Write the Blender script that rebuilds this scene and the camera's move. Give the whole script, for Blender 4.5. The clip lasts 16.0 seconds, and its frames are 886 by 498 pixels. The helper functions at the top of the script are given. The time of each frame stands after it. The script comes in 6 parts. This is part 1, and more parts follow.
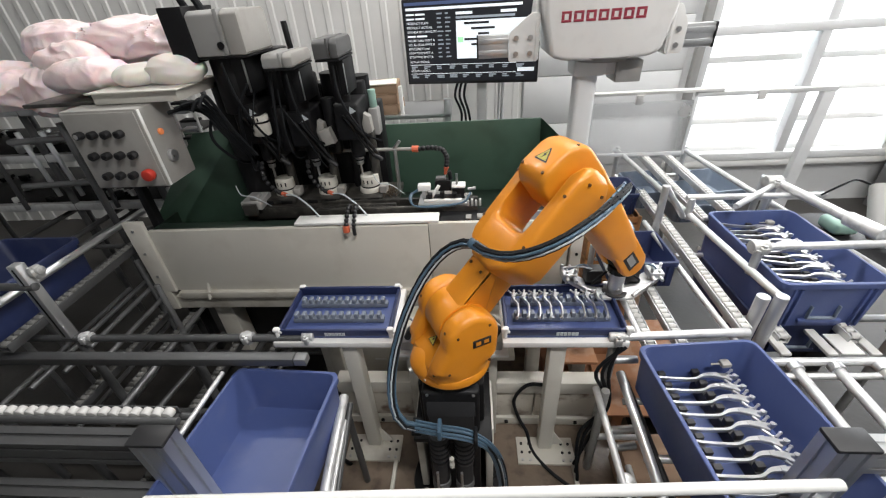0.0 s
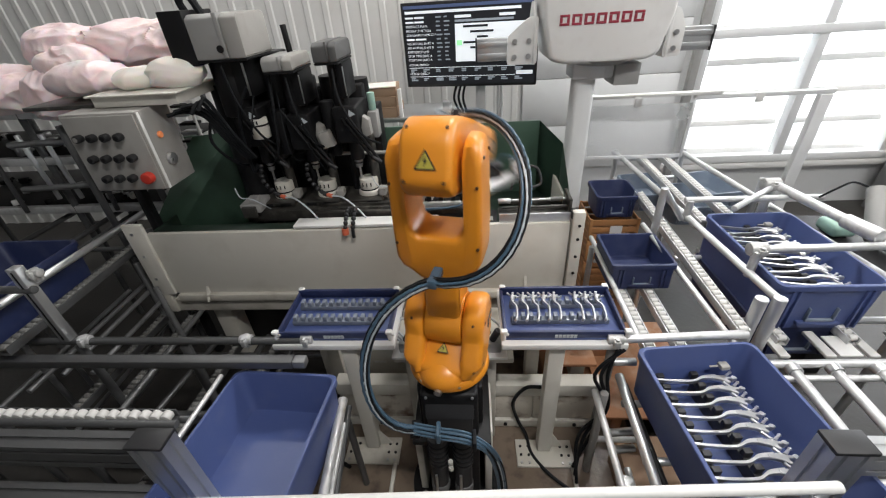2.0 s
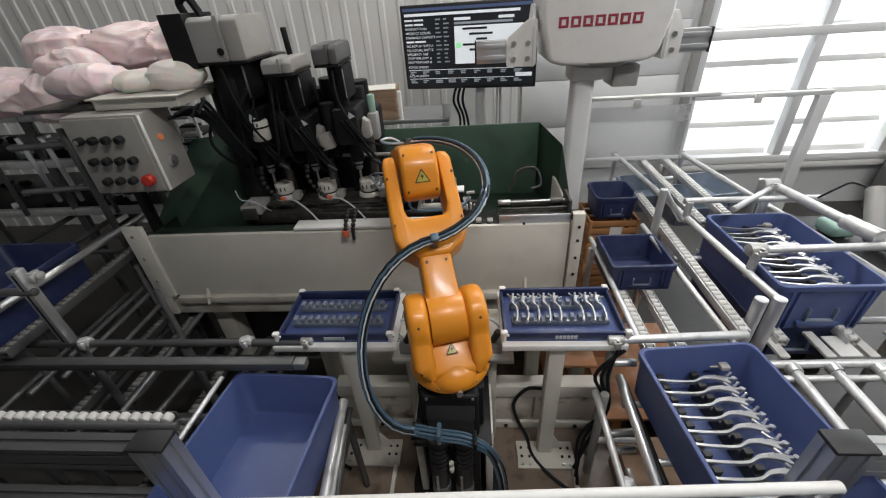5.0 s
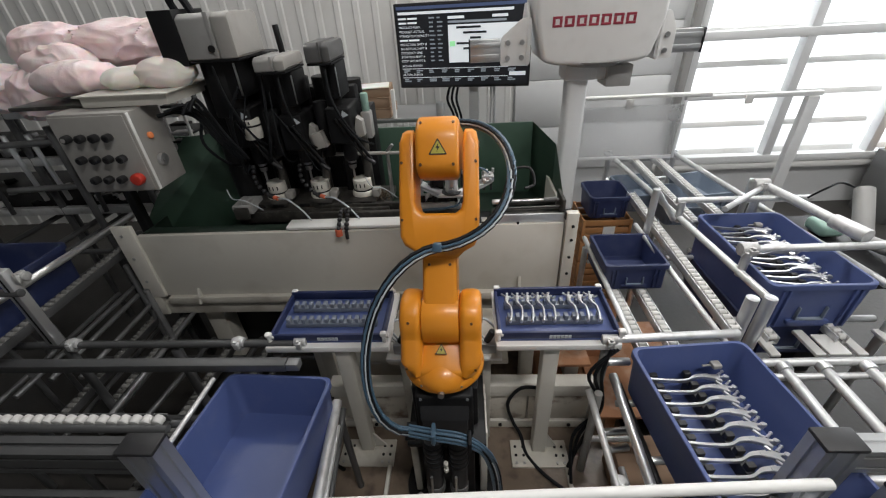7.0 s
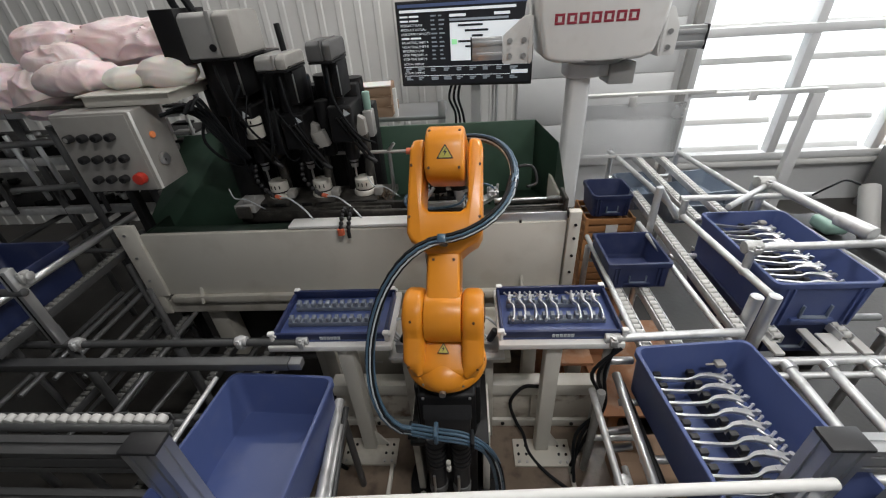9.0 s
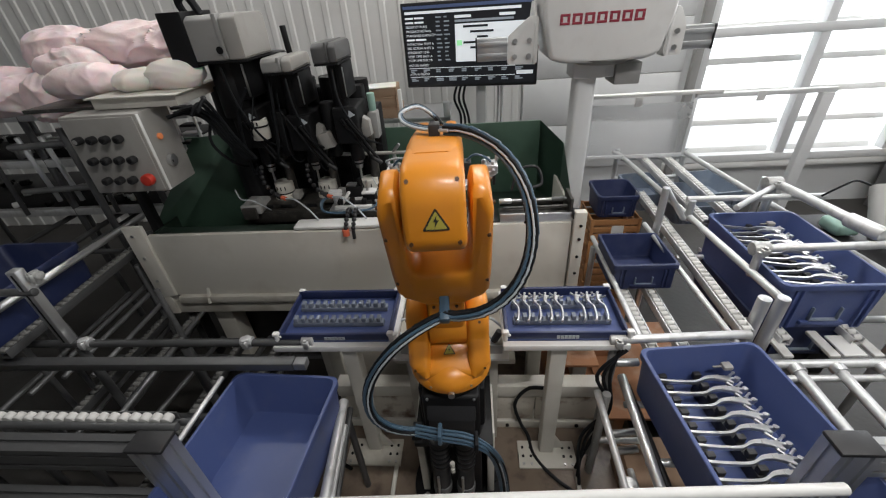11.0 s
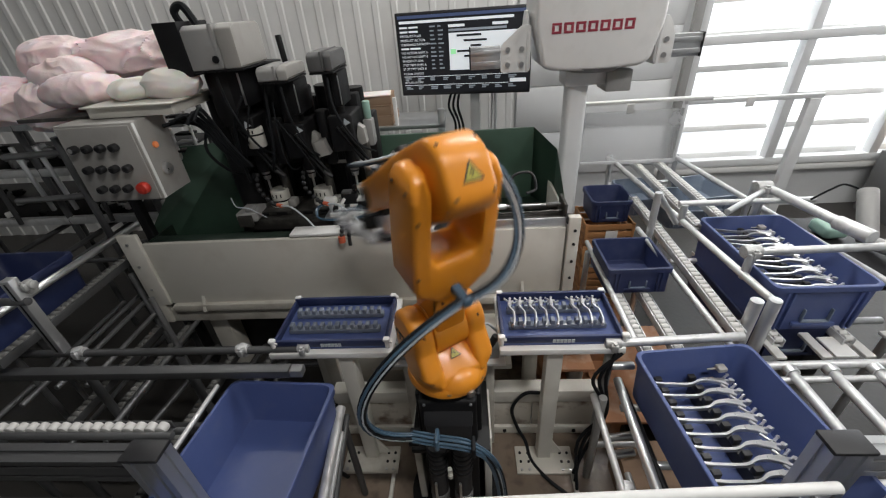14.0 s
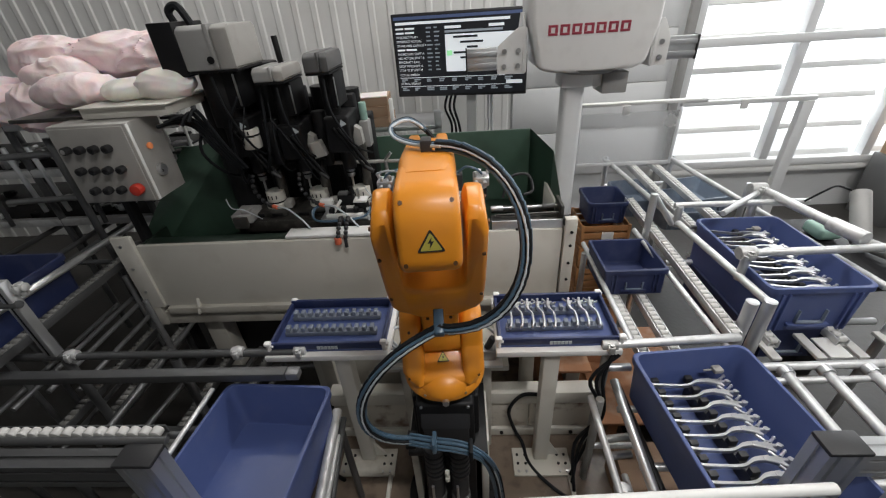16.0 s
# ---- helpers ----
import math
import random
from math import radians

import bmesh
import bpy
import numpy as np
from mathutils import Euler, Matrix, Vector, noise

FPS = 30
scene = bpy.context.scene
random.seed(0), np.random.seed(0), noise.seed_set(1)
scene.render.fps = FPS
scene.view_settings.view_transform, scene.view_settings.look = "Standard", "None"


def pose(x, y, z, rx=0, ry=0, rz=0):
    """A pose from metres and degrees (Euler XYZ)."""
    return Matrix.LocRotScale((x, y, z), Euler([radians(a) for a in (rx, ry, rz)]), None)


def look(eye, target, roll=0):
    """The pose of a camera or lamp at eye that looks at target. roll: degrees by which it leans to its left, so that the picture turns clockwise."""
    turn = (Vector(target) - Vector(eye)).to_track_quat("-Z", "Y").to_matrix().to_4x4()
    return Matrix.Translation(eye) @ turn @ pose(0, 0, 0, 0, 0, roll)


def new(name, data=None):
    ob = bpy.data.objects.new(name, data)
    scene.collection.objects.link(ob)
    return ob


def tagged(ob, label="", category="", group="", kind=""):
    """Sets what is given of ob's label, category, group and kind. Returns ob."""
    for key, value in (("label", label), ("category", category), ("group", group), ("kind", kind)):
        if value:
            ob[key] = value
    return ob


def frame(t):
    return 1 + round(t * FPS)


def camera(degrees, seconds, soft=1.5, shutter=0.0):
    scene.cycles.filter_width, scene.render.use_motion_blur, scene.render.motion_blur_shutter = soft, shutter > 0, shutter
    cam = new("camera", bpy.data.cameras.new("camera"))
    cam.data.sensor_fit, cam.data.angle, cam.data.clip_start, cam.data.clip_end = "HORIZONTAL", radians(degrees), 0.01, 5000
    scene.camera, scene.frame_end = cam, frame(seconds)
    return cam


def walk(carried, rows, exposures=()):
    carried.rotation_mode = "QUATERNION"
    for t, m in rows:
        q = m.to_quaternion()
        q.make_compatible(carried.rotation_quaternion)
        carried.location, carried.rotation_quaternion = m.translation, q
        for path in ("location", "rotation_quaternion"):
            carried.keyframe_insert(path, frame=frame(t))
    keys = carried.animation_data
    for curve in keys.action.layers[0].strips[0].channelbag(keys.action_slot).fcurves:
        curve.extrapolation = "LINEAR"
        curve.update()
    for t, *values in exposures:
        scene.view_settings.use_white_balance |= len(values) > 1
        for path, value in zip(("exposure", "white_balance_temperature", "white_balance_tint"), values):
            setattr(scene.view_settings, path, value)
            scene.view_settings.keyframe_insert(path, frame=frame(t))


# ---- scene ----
# camera: hand-held at eye height, turning slightly
cam = camera(96.0, 16.0, soft=1.2, shutter=0.5)
PATH = [
    (0, (0.001, -0.004, 1.549), (-0.155, 1.668, 0.462), -4.0),
    (0.5, (-0.001, -0.007, 1.551), (-0.15, 1.667, 0.467), -3.9),
    (1, (-0.003, -0.007, 1.551), (-0.144, 1.67, 0.472), -3.7),
    (1.5, (-0.004, -0.009, 1.552), (-0.147, 1.67, 0.474), -3.6),
    (2, (0.004, -0.005, 1.551), (-0.15, 1.673, 0.473), -4.0),
    (2.5, (0.01, -0.004, 1.548), (-0.143, 1.67, 0.465), -4.3),
    (3, (0.008, -0.01, 1.549), (-0.154, 1.668, 0.473), -4.3),
    (3.5, (0.008, -0.008, 1.548), (-0.146, 1.668, 0.467), -4.3),
    (4, (0.007, -0.008, 1.55), (-0.148, 1.671, 0.474), -4.2),
    (6.5, (-0.002, -0.007, 1.551), (-0.133, 1.678, 0.482), -3.7),
    (7, (0.001, -0.003, 1.551), (-0.12, 1.679, 0.474), -3.6),
    (7.5, (0.006, -0.005, 1.548), (-0.122, 1.675, 0.469), -4.0),
    (8, (0.002, 0.0, 1.549), (-0.117, 1.677, 0.465), -3.7),
    (8.5, (0.0, 0.001, 1.548), (-0.119, 1.679, 0.465), -3.6),
    (9, (0.0, 0.0, 1.55), (-0.131, 1.677, 0.468), -3.9),
    (11.5, (0.004, 0.0, 1.548), (-0.155, 1.681, 0.477), -4.3),
    (12, (0.004, -0.002, 1.545), (-0.138, 1.688, 0.486), -4.0),
    (12.5, (0.006, -0.003, 1.547), (-0.156, 1.686, 0.487), -4.3),
    (13, (0.002, -0.007, 1.549), (-0.158, 1.681, 0.489), -4.5),
    (13.5, (0.003, -0.005, 1.549), (-0.155, 1.686, 0.493), -4.5),
    (14, (0.005, -0.009, 1.549), (-0.132, 1.689, 0.502), -4.4),
    (14.5, (0.008, -0.004, 1.549), (-0.123, 1.691, 0.496), -4.4),
    (15, (0.002, -0.007, 1.549), (-0.116, 1.692, 0.501), -4.2),
    (15.5, (0.003, -0.002, 1.55), (-0.112, 1.696, 0.498), -4.1),
    (16, (0.002, -0.005, 1.55), (-0.115, 1.697, 0.505), -4.1),
]
walk(cam, [(t, look(eye, target, roll)) for t, eye, target, roll in PATH], exposures=[(0.0, 0.6), (1.7, 0.58), (2.4, 0.08), (3.0, 0.0), (16.0, 0.0)])

# ---- world and light ----
world = bpy.data.worlds.new("world")
scene.world = world
world.use_nodes = True
wn = world.node_tree.nodes
sky = wn.new("ShaderNodeTexSky")
sky.sky_type, sky.sun_disc, sky.sun_elevation, sky.sun_rotation = "NISHITA", False, radians(40), radians(60)
world.node_tree.links.new(sky.outputs[0], wn["Background"].inputs[0])
wn["Background"].inputs[1].default_value = 0.12


def area_lamp(name, m, sx, sy, power, colour):
    data = bpy.data.lights.new(name, "AREA")
    data.shape, data.size, data.size_y, data.energy, data.color = "RECTANGLE", sx, sy, power, colour
    ob = new(name, data)
    ob.matrix_world = m
    return ob


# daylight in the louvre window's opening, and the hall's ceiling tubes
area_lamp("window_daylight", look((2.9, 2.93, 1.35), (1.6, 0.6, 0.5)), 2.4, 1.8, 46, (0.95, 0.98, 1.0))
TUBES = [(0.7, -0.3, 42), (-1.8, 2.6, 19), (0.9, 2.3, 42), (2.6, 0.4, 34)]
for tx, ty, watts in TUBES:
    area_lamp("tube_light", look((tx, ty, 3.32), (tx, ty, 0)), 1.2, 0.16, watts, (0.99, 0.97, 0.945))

# ---- materials ----
def mat(name, colour, rough=0.5, metal=0.0, vary=0.15, scale=6.0, bump=0.05, fine=90.0, coat=0.0, dirt=None, dirt_amount=0.0, spec=0.5):
    """A painted, moulded or metal surface: two scales of colour variation, grime, uneven gloss and fine relief."""
    m = bpy.data.materials.new(name)
    m.use_nodes = True
    n, l = m.node_tree.nodes, m.node_tree.links
    b = n["Principled BSDF"]
    b.inputs["Metallic"].default_value, b.inputs["Coat Weight"].default_value, b.inputs["Specular IOR Level"].default_value = metal, coat, spec
    b.inputs["Coat Roughness"].default_value = 0.12
    tc = n.new("ShaderNodeTexCoord")
    big, small = n.new("ShaderNodeTexNoise"), n.new("ShaderNodeTexNoise")
    big.inputs["Scale"].default_value, small.inputs["Scale"].default_value = scale, fine
    big.inputs["Detail"].default_value, small.inputs["Detail"].default_value = 6, 3
    for x in (big, small):
        l.new(tc.outputs["Object"], x.inputs["Vector"])
    mix = n.new("ShaderNodeMix")
    mix.data_type = "RGBA"
    dark = [c * (1 - vary) for c in colour]
    lite = [min(1, c * (1 + vary * 0.6)) for c in colour]
    mix.inputs[6].default_value, mix.inputs[7].default_value = (*dark, 1), (*lite, 1)
    l.new(big.outputs["Fac"], mix.inputs[0])
    out = mix.outputs[2]
    if dirt:
        ramp = n.new("ShaderNodeValToRGB")
        ramp.color_ramp.elements[0].position, ramp.color_ramp.elements[1].position = 0.52, 0.72
        ramp.color_ramp.elements[1].color = (dirt_amount,) * 3 + (1,)
        grime = n.new("ShaderNodeTexNoise")
        grime.inputs["Scale"].default_value, grime.inputs["Detail"].default_value = scale * 2.3, 9
        l.new(tc.outputs["Object"], grime.inputs["Vector"])
        l.new(grime.outputs["Fac"], ramp.inputs[0])
        mix2 = n.new("ShaderNodeMix")
        mix2.data_type = "RGBA"
        l.new(ramp.outputs[0], mix2.inputs[0])
        l.new(out, mix2.inputs[6])
        mix2.inputs[7].default_value = (*dirt, 1)
        out = mix2.outputs[2]
    l.new(out, b.inputs["Base Color"])
    rr = n.new("ShaderNodeMapRange")
    rr.inputs["To Min"].default_value, rr.inputs["To Max"].default_value = max(0.03, rough - 0.1), min(1, rough + 0.12)
    l.new(big.outputs["Fac"], rr.inputs["Value"])
    l.new(rr.outputs[0], b.inputs["Roughness"])
    bp = n.new("ShaderNodeBump")
    bp.inputs["Strength"].default_value, bp.inputs["Distance"].default_value = bump, 0.004
    l.new(small.outputs["Fac"], bp.inputs["Height"])
    l.new(bp.outputs[0], b.inputs["Normal"])
    return m


def glow(name, colour, strength):
    m = bpy.data.materials.new(name)
    m.use_nodes = True
    b = m.node_tree.nodes["Principled BSDF"]
    b.inputs["Base Color"].default_value = (*colour, 1)
    b.inputs["Emission Color"].default_value, b.inputs["Emission Strength"].default_value = (*colour, 1), strength
    return m


ORANGE = mat("orange_robot_paint", (0.73, 0.265, 0.016), 0.36, vary=0.06, coat=0.22, bump=0.02, dirt=(0.3, 0.1, 0.02), dirt_amount=0.12)
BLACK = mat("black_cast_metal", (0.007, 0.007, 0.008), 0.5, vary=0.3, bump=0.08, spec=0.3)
BLACKP = mat("black_plastic", (0.02, 0.02, 0.022), 0.5, vary=0.2)
BLUE = mat("blue_polypropylene", (0.062, 0.09, 0.232), 0.42, vary=0.16, scale=4, bump=0.06, dirt=(0.12, 0.14, 0.24), dirt_amount=0.35)
BLUED = mat("dark_blue_polypropylene", (0.018, 0.028, 0.088), 0.45, vary=0.2, dirt=(0.08, 0.09, 0.15), dirt_amount=0.3)
HAZE = mat("hazy_grey_blue_plastic", (0.17, 0.21, 0.27), 0.35, vary=0.2, dirt=(0.3, 0.33, 0.37), dirt_amount=0.5)
CREAM = mat("cream_machine_paint", (0.62, 0.6, 0.545), 0.45, vary=0.06, scale=2.5, dirt=(0.3, 0.26, 0.2), dirt_amount=0.25)
CREAMD = mat("oil_stained_cream_paint", (0.57, 0.545, 0.485), 0.5, vary=0.16, scale=3, dirt=(0.16, 0.12, 0.085), dirt_amount=0.6)
STAINED = mat("rust_stained_cream_paint", (0.6, 0.56, 0.49), 0.5, vary=0.2, scale=7, dirt=(0.12, 0.05, 0.025), dirt_amount=0.85)
WHITE = mat("white_enamel", (0.78, 0.775, 0.76), 0.38, vary=0.04, dirt=(0.5, 0.48, 0.44), dirt_amount=0.15)
GREEN = mat("green_splash_guard_paint", (0.054, 0.103, 0.073), 0.4, vary=0.12, scale=3, dirt=(0.025, 0.05, 0.035), dirt_amount=0.5)
ALU = mat("anodised_aluminium", (0.62, 0.63, 0.64), 0.36, metal=0.85, vary=0.1, scale=9, bump=0.03)
ALUW = mat("bright_drawn_aluminium", (0.66, 0.665, 0.67), 0.42, metal=0.6, vary=0.14, scale=12, bump=0.05, dirt=(0.3, 0.3, 0.3), dirt_amount=0.45)
# ALUD, ALUM: the racks' aluminium with the left side's shade in its colour
ALUD = mat("dark_shaded_aluminium", (0.105, 0.107, 0.11), 0.45, metal=0.5, vary=0.15, dirt=(0.08, 0.08, 0.08), dirt_amount=0.5)
ALUM = mat("half_shaded_aluminium", (0.22, 0.223, 0.228), 0.42, metal=0.5, vary=0.15, dirt=(0.1, 0.1, 0.1), dirt_amount=0.5)
CLAMP = mat("cast_zinc_clamp", (0.55, 0.55, 0.54), 0.5, metal=0.6, vary=0.25, scale=40, bump=0.3, dirt=(0.25, 0.25, 0.25), dirt_amount=0.5)
STEEL = mat("scratched_steel", (0.5, 0.5, 0.5), 0.34, metal=0.95, vary=0.2, scale=14, bump=0.06)
LEVER = mat("polished_lever_alloy", (0.72, 0.72, 0.73), 0.3, metal=0.9, vary=0.1, scale=30)
GREY = mat("grey_enamel", (0.3, 0.298, 0.29), 0.45, vary=0.08, dirt=(0.18, 0.17, 0.15), dirt_amount=0.3)
PANEL = mat("warm_grey_control_box_paint", (0.33, 0.32, 0.3), 0.5, vary=0.08, dirt=(0.2, 0.19, 0.17), dirt_amount=0.25)
RUBBER = mat("black_hose_rubber", (0.008, 0.009, 0.011), 0.6, vary=0.2, spec=0.25)
# brown stands for orange in the shade of each screw recess
SCREW = mat("shaded_screw_recess", (0.09, 0.035, 0.01), 0.5, vary=0.2)
HOSE = mat("blue_grey_air_hose", (0.062, 0.112, 0.165), 0.3, vary=0.12)
HOSEW = mat("pale_air_hose", (0.5, 0.54, 0.57), 0.35, vary=0.1)
RED = mat("red_plastic", (0.5, 0.035, 0.02), 0.35, vary=0.1)
ORANGEP = mat("orange_nozzle_plastic", (0.62, 0.14, 0.07), 0.4, vary=0.1)
PINKCAP = mat("dull_pink_plastic", (0.42, 0.17, 0.16), 0.5, vary=0.15)
YELLOW = mat("yellow_sign_film", (0.46, 0.4, 0.07), 0.4, vary=0.05)
GREENL = mat("pale_green_enamel", (0.27, 0.42, 0.36), 0.45, vary=0.1)
PINK = mat("pink_polythene_sheet", (0.87, 0.7, 0.715), 0.4, vary=0.09, scale=5, bump=0.3, fine=60, spec=0.4, dirt=(0.9, 0.83, 0.825), dirt_amount=0.7)
PALE = mat("pale_polythene_sheet", (0.88, 0.83, 0.78), 0.42, vary=0.1, scale=6, bump=0.35, fine=18, spec=0.4, dirt=(0.86, 0.74, 0.73), dirt_amount=0.5)
CARD = mat("brown_cardboard", (0.36, 0.24, 0.16), 0.8, vary=0.15, scale=8)
CRATE = mat("orange_brown_crate_plastic", (0.42, 0.2, 0.08), 0.55, vary=0.2)
RUST = mat("rust_stained_steel", (0.42, 0.2, 0.1), 0.7, vary=0.35, scale=5, bump=0.2, dirt=(0.55, 0.45, 0.36), dirt_amount=0.6)
# floor base is near black for the shade under racks and machine
CONCRETE = mat("oily_shaded_concrete", (0.034, 0.031, 0.028), 0.5, vary=0.35, scale=2.2, bump=0.25, fine=40, dirt=(0.03, 0.026, 0.022), dirt_amount=0.7)
SLAB = mat("wet_brown_stained_concrete", (0.19, 0.145, 0.11), 0.3, vary=0.5, scale=6, bump=0.35, fine=60, dirt=(0.05, 0.037, 0.028), dirt_amount=0.85)
SWARF = mat("oily_brown_swarf", (0.16, 0.12, 0.085), 0.5, metal=0.3, vary=0.4, scale=30)
# oil and the shade under the drill heads, both in one dark colour
OILYSHADE = mat("oily_shaded_table_steel", (0.035, 0.033, 0.03), 0.35, vary=0.4, scale=12, bump=0.2, dirt=(0.16, 0.15, 0.13), dirt_amount=0.5)
# inside of the basin: a darker copy of the guard's green
GREEND = mat("deep_green_paint", (0.016, 0.03, 0.021), 0.4, vary=0.2, dirt=(0.008, 0.012, 0.01), dirt_amount=0.6)
DKGREY = mat("dark_grey_motor_enamel", (0.1, 0.1, 0.1), 0.5, vary=0.1)
WALLW = mat("white_corrugated_sheet", (0.74, 0.74, 0.725), 0.45, vary=0.05, scale=1.5, dirt=(0.6, 0.59, 0.56), dirt_amount=0.3)
WALLG = mat("light_grey_wall_sheet", (0.72, 0.73, 0.735), 0.4, vary=0.06, scale=1.2, dirt=(0.48, 0.48, 0.48), dirt_amount=0.3)
# roller nylon darkened for the shade that falls on the left lanes
ROLLERD = mat("shaded_roller_nylon", (0.2, 0.198, 0.19), 0.5, vary=0.2, dirt=(0.08, 0.078, 0.07), dirt_amount=0.6)
ROLLER = mat("white_roller_nylon", (0.58, 0.575, 0.56), 0.4, vary=0.12, dirt=(0.35, 0.33, 0.3), dirt_amount=0.5)
for soft in (PINK, PALE):
    sb = soft.node_tree.nodes["Principled BSDF"]
    sb.inputs["Subsurface Weight"].default_value, sb.inputs["Subsurface Scale"].default_value = 0.25, 0.03
SIGNRED = mat("dark_red_lettering_film", (0.33, 0.035, 0.06), 0.45, vary=0.08)
SCREENK = glow("screen_black", (0.008, 0.009, 0.012), 0.5)
SCREENW = glow("screen_white", (0.66, 0.7, 0.73), 0.6)
SCREENG = glow("screen_grey", (0.22, 0.25, 0.28), 0.55)
SCREENGR = glow("screen_green", (0.3, 0.7, 0.35), 0.6)
SCREENB = glow("screen_blue", (0.05, 0.07, 0.14), 0.6)
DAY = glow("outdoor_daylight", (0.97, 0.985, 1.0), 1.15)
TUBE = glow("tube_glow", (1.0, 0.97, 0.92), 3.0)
LAMPO = glow("amber_pilot_lamp", (0.7, 0.22, 0.08), 0.2)
CLEAR = mat("smoky_clear_plastic", (0.19, 0.215, 0.26), 0.25, vary=0.2)


# ---- mesh helpers ----
def part(name, bm, material, parent=None, label="", smooth=True):
    data = bpy.data.meshes.new(name)
    bmesh.ops.recalc_face_normals(bm, faces=bm.faces)
    bm.to_mesh(data)
    bm.free()
    data.materials.append(material)
    if smooth:
        data.shade_smooth()
        data.set_sharp_from_angle(angle=radians(38))
    ob = new(name, data)
    if parent is not None:
        ob.parent = parent
    if label:
        ob["label"] = label
    return ob


def thing(name, x=0, y=0, z=0, rz=0, label="", category="", group="", kind="", rx=0, ry=0):
    ob = new(name)
    ob.empty_display_size = 0.05
    ob.matrix_world = pose(x, y, z, rx, ry, rz)
    return tagged(ob, label, category, group, kind)


def join(bm, other):
    data = bpy.data.meshes.new("joining")
    other.to_mesh(data)
    other.free()
    bm.from_mesh(data)
    bpy.data.meshes.remove(data)
    return bm


def box(bm, x0, x1, y0, y1, z0, z1, bevel=0.003, seg=2, m=None):
    b = bmesh.new()
    bmesh.ops.create_cube(b, size=1)
    for v in b.verts:
        v.co = Vector(((x0 + x1) / 2 + v.co.x * (x1 - x0), (y0 + y1) / 2 + v.co.y * (y1 - y0), (z0 + z1) / 2 + v.co.z * (z1 - z0)))
    if bevel:
        bevel = min(bevel, 0.45 * min(abs(x1 - x0), abs(y1 - y0), abs(z1 - z0)))
        bmesh.ops.bevel(b, geom=b.edges[:], offset=bevel, segments=seg, affect="EDGES", profile=0.5)
    if m is not None:
        b.transform(m)
    return join(bm, b)


def rod(bm, p, q, r, r2=None, seg=14, bevel=0.0):
    """A round bar from p to q."""
    p, q = Vector(p), Vector(q)
    b = bmesh.new()
    bmesh.ops.create_cone(b, cap_ends=True, segments=seg, radius1=r, radius2=r if r2 is None else r2, depth=(q - p).length)
    if bevel:
        rim = [e for e in b.edges if len(e.link_faces) == 2 and any(len(f.verts) > 4 for f in e.link_faces)]
        bmesh.ops.bevel(b, geom=rim, offset=bevel, segments=2, affect="EDGES", profile=0.5)
    b.transform(Matrix.Translation((p + q) / 2) @ (q - p).to_track_quat("Z", "Y").to_matrix().to_4x4())
    return join(bm, b)


def ball(bm, c, r, sx=1, sy=1, sz=1, seg=16):
    b = bmesh.new()
    bmesh.ops.create_uvsphere(b, u_segments=seg, v_segments=seg // 2 + 2, radius=r)
    b.transform(Matrix.Translation(c) @ Matrix.Diagonal((sx, sy, sz, 1)))
    return join(bm, b)


def prism(bm, outline, x0, x1, bevel=0.004, seg=2, m=None):
    """An outline of (y, z) points drawn out from x0 to x1."""
    b = bmesh.new()
    a = [b.verts.new((x0, y, z)) for y, z in outline]
    c = [b.verts.new((x1, y, z)) for y, z in outline]
    n = len(a)
    f0, f1 = b.faces.new(a), b.faces.new(c[::-1])
    for i in range(n):
        b.faces.new((a[i], c[i], c[(i + 1) % n], a[(i + 1) % n]))
    bmesh.ops.recalc_face_normals(b, faces=b.faces)
    if bevel:
        rim = list(f0.edges) + list(f1.edges)
        bmesh.ops.bevel(b, geom=rim, offset=bevel, segments=seg, affect="EDGES", profile=0.5)
    if m is not None:
        b.transform(m)
    return join(bm, b)


def rounded(points, r, seg=4):
    """The outline with its corners rounded by about r."""
    out, n = [], len(points)
    for i in range(n):
        p, a, c = Vector(points[i]), Vector(points[i - 1]), Vector(points[(i + 1) % n])
        k = min(r, (a - p).length * 0.45, (c - p).length * 0.45)
        u, v = p + (a - p).normalized() * k, p + (c - p).normalized() * k
        for s in range(seg + 1):
            t = s / seg
            out.append(tuple(u * (1 - t) ** 2 + p * 2 * t * (1 - t) + v * t * t))
    return out


def tube(bm, pts, r, seg=8, closed_ends=True):
    """A round tube along a line of points."""
    pts = [Vector(p) for p in pts]
    b = bmesh.new()
    rings, up = [], Vector((0.13, 0.21, 0.97))
    for i, p in enumerate(pts):
        d = (pts[min(i + 1, len(pts) - 1)] - pts[max(i - 1, 0)]).normalized()
        u = d.cross(up)
        if u.length < 0.05:
            u = d.cross(Vector((1, 0, 0)))
        u.normalize()
        w = u.cross(d).normalized()
        up = w
        rings.append([b.verts.new(p + r * (math.cos(2 * math.pi * k / seg) * u + math.sin(2 * math.pi * k / seg) * w)) for k in range(seg)])
    for i in range(len(rings) - 1):
        for k in range(seg):
            b.faces.new((rings[i][k], rings[i][(k + 1) % seg], rings[i + 1][(k + 1) % seg], rings[i + 1][k]))
    if closed_ends:
        b.faces.new(rings[0][::-1])
        b.faces.new(rings[-1])
    return join(bm, b)


